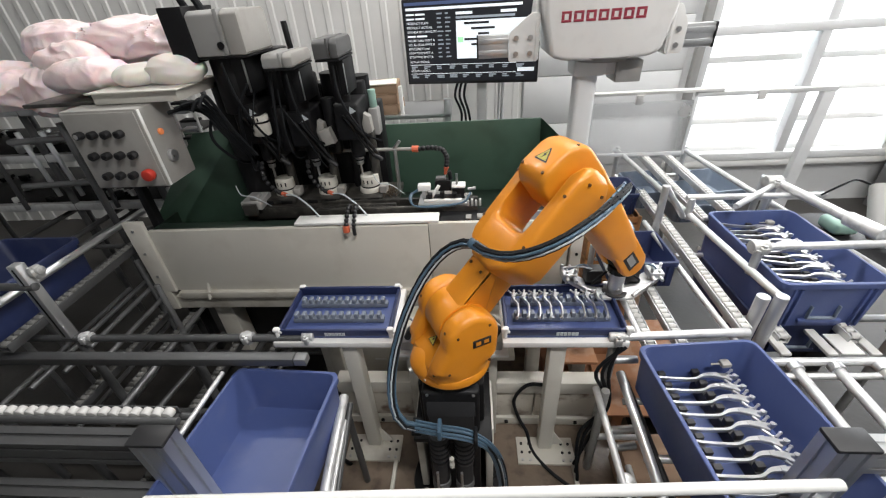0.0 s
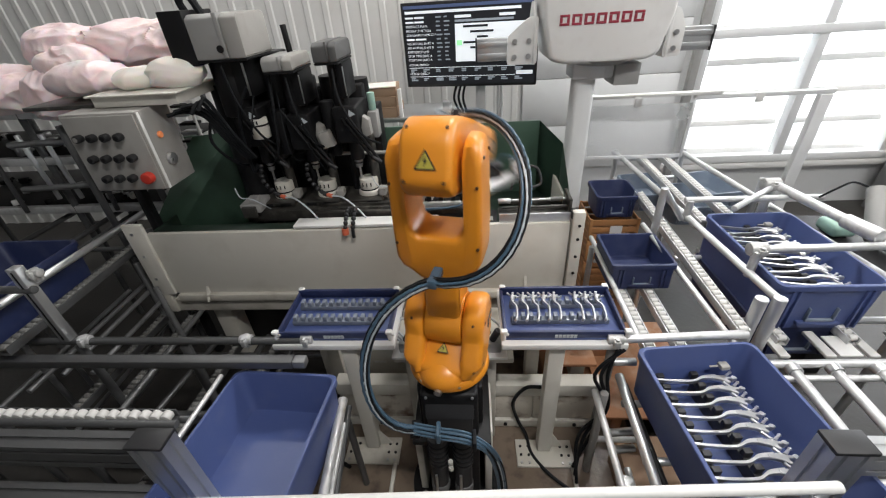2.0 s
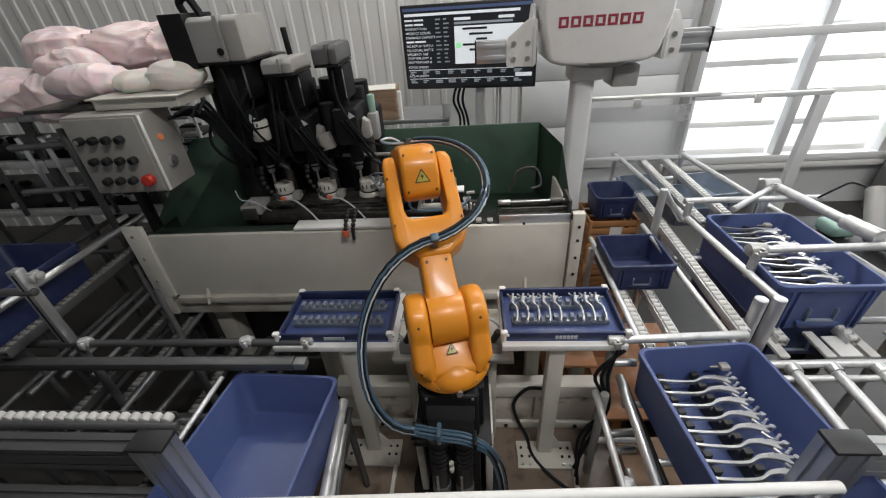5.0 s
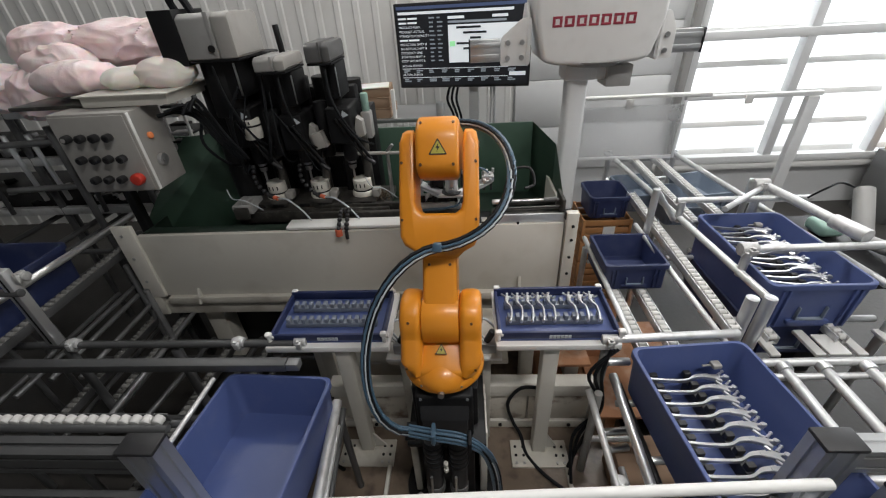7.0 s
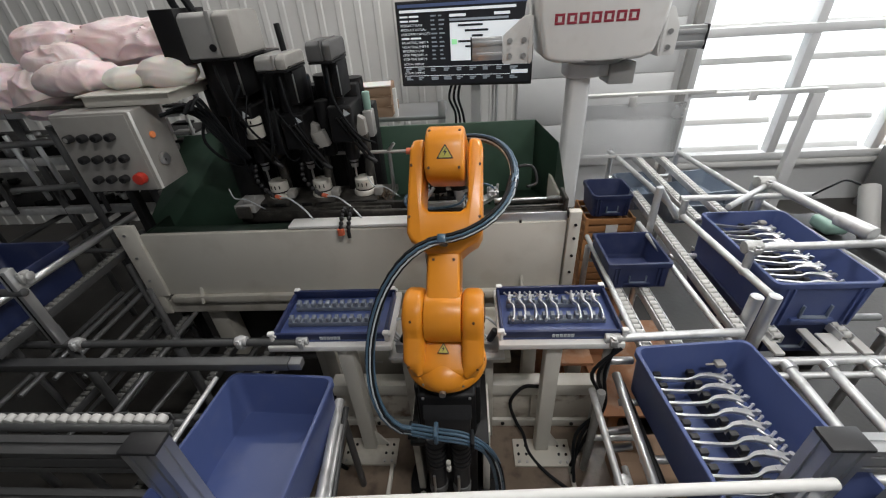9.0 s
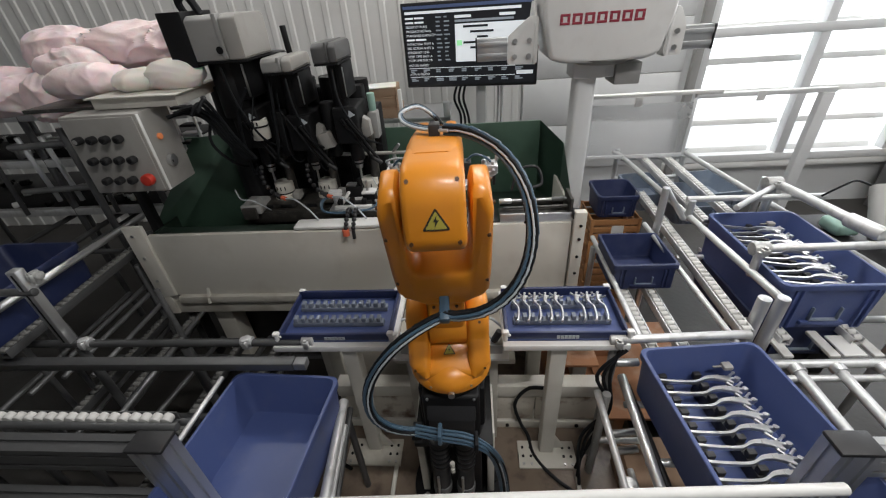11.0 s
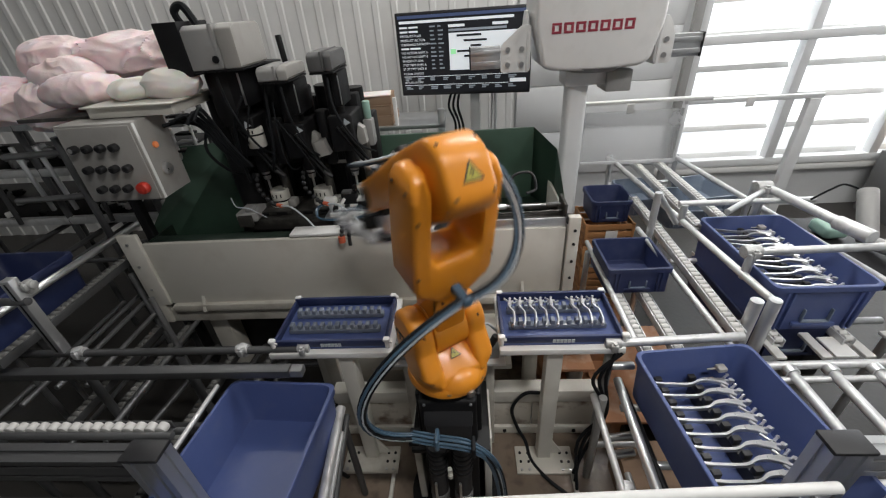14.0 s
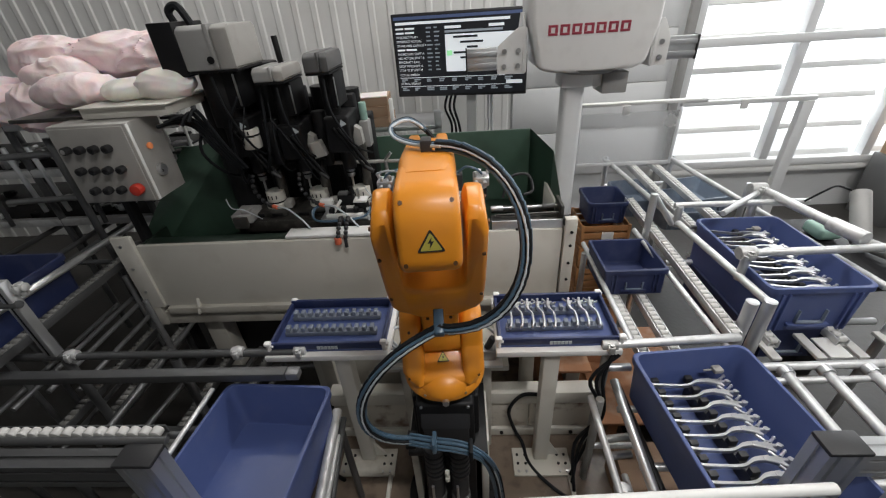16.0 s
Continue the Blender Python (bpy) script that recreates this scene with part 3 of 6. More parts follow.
for bx_, by_, bz_, r_ in ((0.672, 0.62, 0.47, 4.5), (1.148, 1.3, 0.56, 0)):
    c = thing("corner_clip", label="small white plastic clip in the corner of a bin", category="clip", group="corner clips")
    c.matrix_world = pose(bx_, by_, bz_ + 0.09, 0, 0, r_) @ pose(0.085, 0.222, 0)
    part("clip", box(B(), -0.014, 0.014, -0.012, 0.014, 0, 0.016, 0.005), PANEL, c)
    part("tab", box(B(), -0.04, -0.014, 0.0, 0.006, 0.004, 0.009, 0.002), PANEL, c)


# ---- robot ----
BX, BY, Z2, ARM, FORE = -0.075, 0.813, 0.788, 0.455, 0.42
robot = thing("industrial_robot", BX, BY, 0, label="glossy orange six-axis industrial robot arm on a black pedestal", category="robot")


def arc(cy, cz, r, a0, a1, n=10):
    return [(cy + r * math.cos(radians(a0 + (a1 - a0) * i / n)), cz + r * math.sin(radians(a0 + (a1 - a0) * i / n))) for i in range(n + 1)]


def screw_heads(places, material, parent):
    for p, d in places:
        p, d = Vector(p), Vector(d)
        part("screw", rod(B(), p - d * 0.002, p + d * 0.002, 0.0042, seg=8), material, parent)


def warning_sign(parent, m, s):
    """A yellow triangle with a black border and a black bolt."""
    bm = B()
    tri = [(-s, -s * 0.58), (s, -s * 0.58), (0, s * 1.15)]
    prism(bm, rounded(tri, s * 0.15, 2), -0.0006, 0.0006, 0)
    sign = part("warning_sign", bm, BLACKP, parent, "yellow electric shock warning triangle")
    sign.matrix_local = m
    part("film", prism(B(), rounded([(y * 0.78, z * 0.78) for y, z in tri], s * 0.1, 2), 0.0007, 0.0014, 0), YELLOW, sign)
    bolt = [(0.1, 0.62), (-0.22, 0.12), (-0.02, 0.1), (-0.14, -0.36), (0.22, 0.24), (0.03, 0.26)]
    part("symbol", prism(B(), [(y * s, z * s) for y, z in bolt], 0.0015, 0.002, 0), BLACKP, sign)


def build_robot():
    # pedestal and black base
    part("pedestal_disc", rod(B(), (0, -0.03, 0.0), (0, -0.03, 0.03), 0.163, seg=48, bevel=0.004), BLACK, robot)
    part("pedestal", box(B(), -0.085, 0.085, -0.09, 0.13, 0.03, 0.385, 0.008), BLACK, robot)
    part("base_plate", box(B(), -0.12, 0.12, -0.12, 0.14, 0.385, 0.405, 0.004), BLACK, robot)
    bm = box(B(), -0.083, 0.083, -0.1, 0.1, 0.405, 0.6, 0.012, 3)
    box(bm, -0.098, -0.07, -0.06, 0.1, 0.405, 0.585, 0.01)
    box(bm, 0.07, 0.098, -0.06, 0.1, 0.405, 0.585, 0.01)
    part("base", bm, BLACK, robot)
    part("base_neck", rod(B(), (0, 0, 0.6), (0, 0, 0.632), 0.1, seg=40), BLACK, robot)
    part("connector_panel", box(B(), -0.066, 0.066, -0.116, -0.1, 0.42, 0.515, 0.004), BLACKP, robot)
    part("cable_ledge", prism(B(), [(-0.1, 0.515), (-0.116, 0.515), (-0.1, 0.56)], -0.07, 0.07, 0.002), BLACKP, robot)
    screw_heads([((sx * 0.066, -0.101, zz), (0, -1, 0)) for sx in (-1, 1) for zz in (0.54, 0.59)], LEVER, robot)
    part("cable_bracket", box(B(), -0.115, -0.085, -0.155, -0.1, 0.475, 0.487, 0.003), BLACK, robot)
    # two large round connectors that hang down to the foot, stepped and ribbed
    for sx in (-0.042, 0.033):
        bm = rod(B(), (sx, -0.124, 0.31), (sx, -0.114, 0.43), 0.031, seg=20, bevel=0.004)
        rod(bm, (sx, -0.14, 0.225), (sx, -0.124, 0.315), 0.027, seg=20, bevel=0.003)
        con = part("power_connector", bm, BLACKP, robot, "black ribbed cable connector")
        for k in range(5):
            part("rib", rod(B(), (sx, -0.1235 + 0.0018 * k, 0.322 + 0.02 * k), (sx, -0.1225 + 0.0018 * k, 0.331 + 0.02 * k), 0.0325, seg=20, bevel=0.002), RUBBER, con)
        part("lock_ring", rod(B(), (sx, -0.145, 0.2), (sx, -0.14, 0.228), 0.03, seg=18, bevel=0.004), DKGREY, con)
        part("cable", tube(B(), spline([(sx, -0.143, 0.21), (sx * 1.05, -0.155, 0.13), (sx * 1.2, -0.165, 0.045)], 6), 0.0125, 10), RUBBER, con)
        part("draw_bar", rod(B(), (sx - 0.01, -0.172, 0.1), (sx - 0.008, -0.164, 0.3), 0.0045, seg=8), STEEL, con, "bright steel locking rod")
    for z in (0.315, 0.345):
        part("lock_nut", rod(B(), (-0.004, -0.152, z), (-0.004, -0.152, z + 0.014), 0.008, seg=6), CREAM, robot)
    for sx in (-0.115, 0.115):
        part("pedestal_rib", box(B(), sx - 0.012, sx + 0.012, -0.07, 0.12, 0.03, 0.384, 0.004), CREAM if sx > 0 else CREAMD, robot, "cream steel upright of the pedestal")
    for a in range(0, 360, 30):
        ca, sa = 0.128 * math.cos(radians(a)), -0.03 + 0.128 * math.sin(radians(a))
        part("bolt", rod(B(), (ca, sa, 0.03), (ca, sa, 0.046), 0.011, seg=6), STEEL if a % 60 else BLACK, robot)
    for x, w in ((-0.105, 0.018), (-0.04, 0.03), (0.03, 0.024), (0.09, 0.016)):
        part("foot_tag", box(B(), x - w / 2, x + w / 2, -0.2, -0.172, 0.0, 0.032, 0.002), WHITE if w < 0.02 else ALU, robot)
    part("service_cap", rod(B(), (0.062, -0.16, 0.03), (0.062, -0.16, 0.085), 0.016, seg=14, bevel=0.005), PINKCAP, robot, "dull pink plastic cap")

    # turning column; its space: x to the arm's right, y ahead, z up from the floor
    col = thing("column", kind="")
    col.parent = robot
    def squat(ob):
        """Draws what lies below the shoulder axis together, so that the turntable sits 0.15 below it."""
        for v in ob.data.vertices:
            if v.co.z < Z2:
                v.co.z = Z2 + (v.co.z - Z2) * 0.75
        return ob

    ear = [(-0.052, Z2 - 0.02)] + arc(0.025, Z2, 0.078, 175, 5, 14) + [(0.1, Z2 - 0.06), (0.092, 0.635), (0.07, 0.592), (-0.075, 0.592), (-0.098, 0.64), (-0.085, Z2 - 0.1)]
    for sx in (-1, 1):
        x0, x1 = (0.054, 0.119) if sx > 0 else (-0.119, -0.054)
        bm = prism(B(), ear, x0, x1, 0.02, 4)
        cuts = [((0, 0, 0.595 + 0.012 * k), (0, 0, 1)) for k in range(14)] + [((0, -0.09 + 0.018 * k, 0), (0, 1, 0)) for k in range(11)]
        for at, across in cuts:
            bmesh.ops.bisect_plane(bm, geom=bm.verts[:] + bm.edges[:] + bm.faces[:], plane_co=at, plane_no=across, dist=1e-5)
        for v in bm.verts:
            k = min(1, max(0, (v.co.z - 0.62) / 0.13))
            most, far = 0.121 + 0.04 * k * k * (3 - 2 * k), math.hypot(v.co.x, v.co.y)
            if far > most:
                v.co.x, v.co.y = v.co.x * most / far, v.co.y * most / far
        squat(part("shoulder", bm, ORANGE, col))
        part("label_plate", box(B(), sx * 0.1185, sx * 0.1215, 0.021, 0.073, Z2 - 0.021, Z2 + 0.003, 0.0005), BLACKP, col, "black data plate with pale marks")
        for dy in (0.029, 0.052):
            part("label_mark", box(B(), sx * 0.1216, sx * 0.1222, dy, dy + 0.014, Z2 - 0.015, Z2 - 0.003, 0), ORANGE, col)
        screw_heads([((sx * 0.1185, y, z), (sx, 0, 0)) for y, z in ((-0.02, Z2 + 0.03), (0.07, Z2 + 0.04), (-0.05, 0.7), (0.07, 0.7))] + [((sx * 0.09, -0.043, Z2 + 0.036), (0, -1, 0.6)), ((sx * 0.1, -0.088, 0.7), (0, -1, 0))], SCREW, col)
    bm = prism(B(), rounded([(-0.09, 0.6), (0.09, 0.6), (0.09, 0.71), (0.06, 0.724), (-0.022, 0.724), (-0.092, 0.655)], 0.012), -0.06, 0.06, 0.002)
    squat(part("saddle", bm, ORANGE, col))
    part("dome", ball(B(), (0, -0.042, 0.652), 0.1, 0.8, 0.8, 0.52, 36), ORANGE, col)
    bm = rod(B(), (0, 0, 0.633), (0, 0, 0.662), 0.119, 0.114, seg=48, bevel=0.006)
    part("turntable", bm, ORANGE, col)
    screw_heads([((0.118 * math.cos(radians(a)), 0.118 * math.sin(radians(a)), 0.648), (math.cos(radians(a)), math.sin(radians(a)), 0)) for a in range(0, 360, 30)], STEEL, col)
    part("grease_nipple", rod(B(), (0, -0.118, 0.641), (0, -0.13, 0.641), 0.01, seg=10), STEEL, col)
    warning_sign(col, pose(0, -0.049, 0.7293, 0, 0, 0) @ pose(0, 0, 0, -53, 0, 0) @ pose(0, 0, 0, 0, 0, -90), 0.017)

    # link arm; its space starts at the shoulder axis, z along the link
    arm = thing("link_arm")
    arm.parent = robot
    bm = rod(B(), (-0.0532, 0, 0), (0.0532, 0, 0), 0.074, seg=40, bevel=0.0015)
    part("hub", bm, ORANGE, arm)
    bm = prism(B(), rounded([(-0.06, 0.02), (0.058, 0.02), (0.05, 0.2), (0.054, 0.23), (-0.058, 0.23), (-0.052, 0.19)], 0.01), -0.05, 0.05, 0.012, 3)
    part("neck", bm, ORANGE, arm)
    # fork, drawn in its own front view and shaped in depth
    o = [(-0.05, 0.165), (0.05, 0.165), (0.075, 0.185), (0.105, 0.2), (0.119, 0.225), (0.121, 0.3), (0.119, 0.46), (0.119, 0.475), (0.112, 0.505), (0.1, 0.515), (0.08, 0.515), (0.071, 0.505), (0.068, 0.47), (0.068, 0.33)]
    outline = [(x, z) for x, z in o] + [(0.068, 0.318), (0.062, 0.298), (0.047, 0.287)]
    outline += [(-x, z) for x, z in reversed(outline) if x > 0]
    b = B()
    seen = []
    for p in outline:
        if p not in seen:
            seen.append(p)
    seen = [(-0.05, 0.165)] + [p for p in seen if p != (-0.05, 0.165)]
    prism(b, seen, -0.062, 0.062, 0.014, 3)
    b.transform(Matrix(((0, 1, 0, 0), (1, 0, 0, 0), (0, 0, 1, 0), (0, 0, 0, 1))))
    # round the ends of the fork about the elbow axis
    for v in b.verts:
        if abs(v.co.x) > 0.074:
            v.co.x *= 0.955
        if v.co.z > ARM:
            s = math.sqrt(max(0.0, 1 - ((v.co.z - ARM) / 0.066) ** 2))
            v.co.y *= s
    part("fork", b, ORANGE, arm)
    for sx in (-1, 1):
        screw_heads([((sx * 0.105, -0.062, z), (0, -1, 0)) for z in (0.269, 0.42)] + [((sx * 0.1155, y, ARM + 0.02), (sx, 0, 0)) for y in (-0.03, 0.03)] + [((sx * 0.03, -0.056, 0.15), (0, -1, 0))], SCREW, arm)
    part("hose_clamp", box(B(), -0.012, 0.012, -0.122, -0.05, 0.185, 0.21, 0.005), HOSE, arm, "black strap that holds the hoses")

    # forearm; its space starts at the elbow axis, y along the forearm, z up
    fore = thing("forearm")
    fore.parent = robot
    o = rounded([(-0.106, 0.045), (-0.07, 0.088), (0.03, 0.094), (0.075, 0.09), (0.075, -0.05), (0.03, -0.074), (-0.07, -0.074), (-0.106, -0.05)], 0.026, 4)
    part("elbow_block", prism(B(), o, -0.0595, 0.0595, 0.014, 3), ORANGE, fore)
    bm = B()
    rings = []
    for y, hx, zt, zb in ((0.0, 0.056, 0.0935, -0.05), (0.05, 0.06, 0.096, -0.05), (0.12, 0.0645, 0.095, -0.03), (0.2, 0.066, 0.091, -0.018), (0.3, 0.064, 0.087, -0.014), (0.36, 0.059, 0.084, -0.012)):
        sec = rounded([(-hx, zb), (hx, zb), (hx, zt), (-hx, zt)], 0.026, 4)
        rings.append([bm.verts.new((x, y, z)) for x, z in sec])
    n = len(rings[0])
    for a, c in zip(rings[:-1], rings[1:]):
        for i in range(n):
            bm.faces.new((a[i], a[(i + 1) % n], c[(i + 1) % n], c[i]))
    bm.faces.new(rings[0][::-1])
    bm.faces.new(rings[-1])
    part("arm_tube", bm, ORANGE, fore)
    for sx in (-1, 1):
        bm = prism(B(), [(0.33, -0.01), (0.33, 0.083)] + arc(FORE, 0.035, 0.048, 80, -80, 12), sx * 0.024 if sx > 0 else -0.057, 0.057 if sx > 0 else -0.024, 0.008, 3)
        part("wrist_cheek", bm, ORANGE, fore)
        screw_heads([((sx * 0.045, -0.088, 0.066), (0, -0.76, 0.64)), ((sx * 0.045, -0.1055, -0.04), (0, -1, 0))], SCREW, fore)
        if sx < 0:
            part("axis_cap", rod(B(), (-0.0565, FORE, 0.035), (-0.06, FORE, 0.035), 0.034, seg=26, bevel=0.001), BLACK, fore, "black round cap on the wrist axis")
            part("axis_cap", rod(B(), (-0.06, FORE, 0.035), (-0.062, FORE, 0.035), 0.02, seg=20), BLACKP, fore)
            continue
        part("label_plate", box(B(), sx * 0.0565, sx * 0.0585, 0.358, 0.425, 0.01, 0.052, 0.0005), BLACKP, fore, "black data plate")
        part("label_mark", box(B(), sx * 0.0586, sx * 0.0592, 0.368, 0.415, 0.02, 0.043, 0), GREY, fore)
    warning_sign(fore, pose(0.003, -0.1067, -0.002) @ pose(0, 0, 0, 0, 0, -90), 0.024)
    # hoses strapped along the forearm
    for k, (dx, mt_, r) in enumerate(((0.0, HOSE, 0.006), (0.013, RUBBER, 0.0065), (-0.012, HOSEW, 0.004))):
        part("forearm_hose", tube(B(), spline([(0.03, 0.15 + dx, 0.106), (-0.03, 0.2 + dx, 0.104), (-0.075, 0.26 + dx, 0.112), (-0.085, 0.33 + dx, 0.125), (-0.045, 0.385 + dx, 0.13), (0.0, 0.37, 0.1), (0.02, 0.36, 0.07)], 6), r), mt_, fore)
    part("hose_strap", box(B(), -0.012, 0.012, 0.15, 0.2, 0.08, 0.118, 0.003), BLACKP, fore)

    part("wrist_body", rod(B(), (-0.0225, FORE, 0.035), (0.0225, FORE, 0.035), 0.042, seg=28, bevel=0.003), BLACK, fore)
    # gripper; its space starts at the wrist axis and keeps its heading: x along the jaws, y ahead, z up
    grip = thing("gripper")
    grip.parent = robot
    part("flange", rod(B(), (0, 0, -0.034), (0, 0, -0.058), 0.036, seg=28, bevel=0.003), BLACK, grip)
    part("tool_post", rod(B(), (0, 0, -0.058), (0, 0, -0.142), 0.0255, seg=26, bevel=0.002), LEVER, grip)
    part("post_ring", rod(B(), (0, 0, -0.138), (0, 0, -0.145), 0.04, seg=26, bevel=0.002), BLACKP, grip)
    # chevron plate with raised, swept-back arms
    half = [(0.05, -0.035), (0.165, 0.04), (0.172, 0.075), (0.13, 0.092), (0.035, 0.03)]
    o = rounded([(x, y) for x, y in half] + [(-x, y) for x, y in reversed(half)], 0.014, 3)
    bm = prism(B(), o, -0.0045, 0.0045, 0.0015)
    bm.transform(Matrix(((0, 1, 0, 0), (0, 0, 1, 0), (1, 0, 0, 0), (0, 0, 0, 1))))
    bmesh.ops.triangulate(bm, faces=[f for f in bm.faces if len(f.verts) > 4])
    for v in bm.verts:
        v.co.z += -0.15 + 0.22 * max(0.0, abs(v.co.x) - 0.05)
    part("tool_plate", bm, ALUW, grip, "pale alloy chevron plate")
    for s in (-1, 1):
        part("valve_block", box(B(), s * 0.062 - 0.028, s * 0.062 + 0.028, 0.035, 0.08, -0.14, -0.085, 0.004), BLACKP, grip, "black valve block")
        part("edge_rib", rod(B(), (s * 0.05, -0.03, -0.14), (s * 0.155, 0.036, -0.116), 0.006, seg=10), STEEL, grip)
        bm = box(B(), s * 0.145 - 0.024, s * 0.145 + 0.024, 0.03, 0.085, -0.122, -0.095, 0.003)
        for k in range(4):
            xx, yy = s * (0.128 + 0.013 * k), 0.04 + 0.03 * (k % 2)
            rod(bm, (xx, yy, -0.095), (xx, yy, -0.078 - 0.004 * (k % 3)), 0.0055, seg=8, bevel=0.001)
        rod(bm, (s * 0.13, 0.028, -0.108), (s * 0.13, 0.005, -0.108), 0.007, seg=10)
        rod(bm, (s * 0.155, 0.028, -0.108), (s * 0.155, 0.01, -0.108), 0.006, seg=10)
        part("jaw_cylinder", bm, LEVER, grip, "bright alloy jaw cylinder with fittings")
        for d in (-0.014, 0.014):
            part("jaw", box(B(), s * 0.145 + d - 0.005, s * 0.145 + d + 0.005, 0.05, 0.062, -0.166, -0.1225, 0.002), BLACKP, grip)
        part("sensor", rod(B(), (s * 0.1, 0.06, -0.166), (s * 0.1, 0.06, -0.137), 0.0055, seg=10), STEEL, grip)
        part("air_hose", tube(B(), spline([(s * 0.03, 0.02, -0.075), (s * 0.065, -0.005, -0.085), (s * 0.075, 0.01, -0.115), (s * 0.06, 0.03, -0.13)], 6), 0.0042), RUBBER, grip)
        part("air_hose", tube(B(), spline([(s * 0.075, 0.055, -0.086), (s * 0.1, 0.05, -0.066), (s * 0.13, 0.045, -0.072), (s * 0.15, 0.06, -0.095)], 6), 0.0035), HOSE, grip)
    part("air_hose", tube(B(), spline([(-0.15, 0.05, -0.09), (-0.165, 0.035, -0.07), (-0.12, 0.03, -0.06), (-0.07, 0.05, -0.085)], 6), 0.003), HOSEW, grip)
    # the castings are a little slimmer than their outlines
    for ob in (*col.children, *arm.children, *fore.children):
        if ob.type == "MESH" and ob.name.split(".")[0] not in ("turntable", "dome", "warning_sign", "forearm_hose", "hose_strap", "hose_clamp"):
            for v in ob.data.vertices:
                v.co.x *= 0.93
    return col, arm, fore, grip


COLUMN, LINK, FOREARM, GRIPPER = build_robot()

# hose bundle: short stiff pieces that ride on a bending line
BUNDLE = ((0.0, 0.0, 0.0055, RUBBER), (0.009, 0.003, 0.0038, HOSE), (-0.008, 0.005, 0.004, RUBBER), (0.004, -0.0085, 0.0024, HOSEW), (-0.006, -0.007, 0.0038, HOSE), (0.003, 0.009, 0.004, HOSE), (0.009, -0.0055, 0.0034, RUBBER), (-0.0105, -0.001, 0.003, RUBBER))


def hose_pieces(count, length):
    out, data = [], []
    for k in range(count):
        h = thing("hose_piece")
        h.parent = robot
        for j, (a, b, r, m) in enumerate(BUNDLE):
            if k == 0:
                bm = rod(B(), (a, b, -length * 0.62), (a, b, length * 0.62), r, seg=10)
                o = part("hose", bm, m, h)
                data.append(o.data)
            else:
                o = new("hose", data[j])
                o.parent = h
        out.append(h)
    return out


LOWER = hose_pieces(20, 0.036)
UPPER = hose_pieces(22, 0.036)
for k, (dx, dz, r, m) in enumerate(((0, 0, 0.0048, RUBBER), (0.009, 0.005, 0.004, HOSE), (-0.009, 0.008, 0.004, HOSE), (0.004, -0.009, 0.0028, HOSEW), (0.0, 0.013, 0.004, HOSE), (0.011, 0.012, 0.0036, HOSE), (-0.012, -0.002, 0.0034, HOSE), (0.014, -0.004, 0.003, RUBBER))):
    part("base_hose", tube(B(), spline([(-0.1, -0.15 + dx, 0.515 + dz), (-0.03, -0.16 + dx, 0.51 + dz), (0.06, -0.165 + dx, 0.49 + dz), (0.125 + dx, -0.16, 0.4 + dz), (0.155 + dx, -0.14, 0.2), (0.155 + dx, -0.13, 0.02)], 8), r), m, robot)


for x, y, z in ((-0.03, -0.16, 0.515), (0.07, -0.165, 0.488)):
    part("hose_strap", box(B(), x - 0.006, x + 0.006, y - 0.024, y + 0.022, z - 0.016, z + 0.026, 0.004), HOSE if x < 0 else RUBBER, robot)


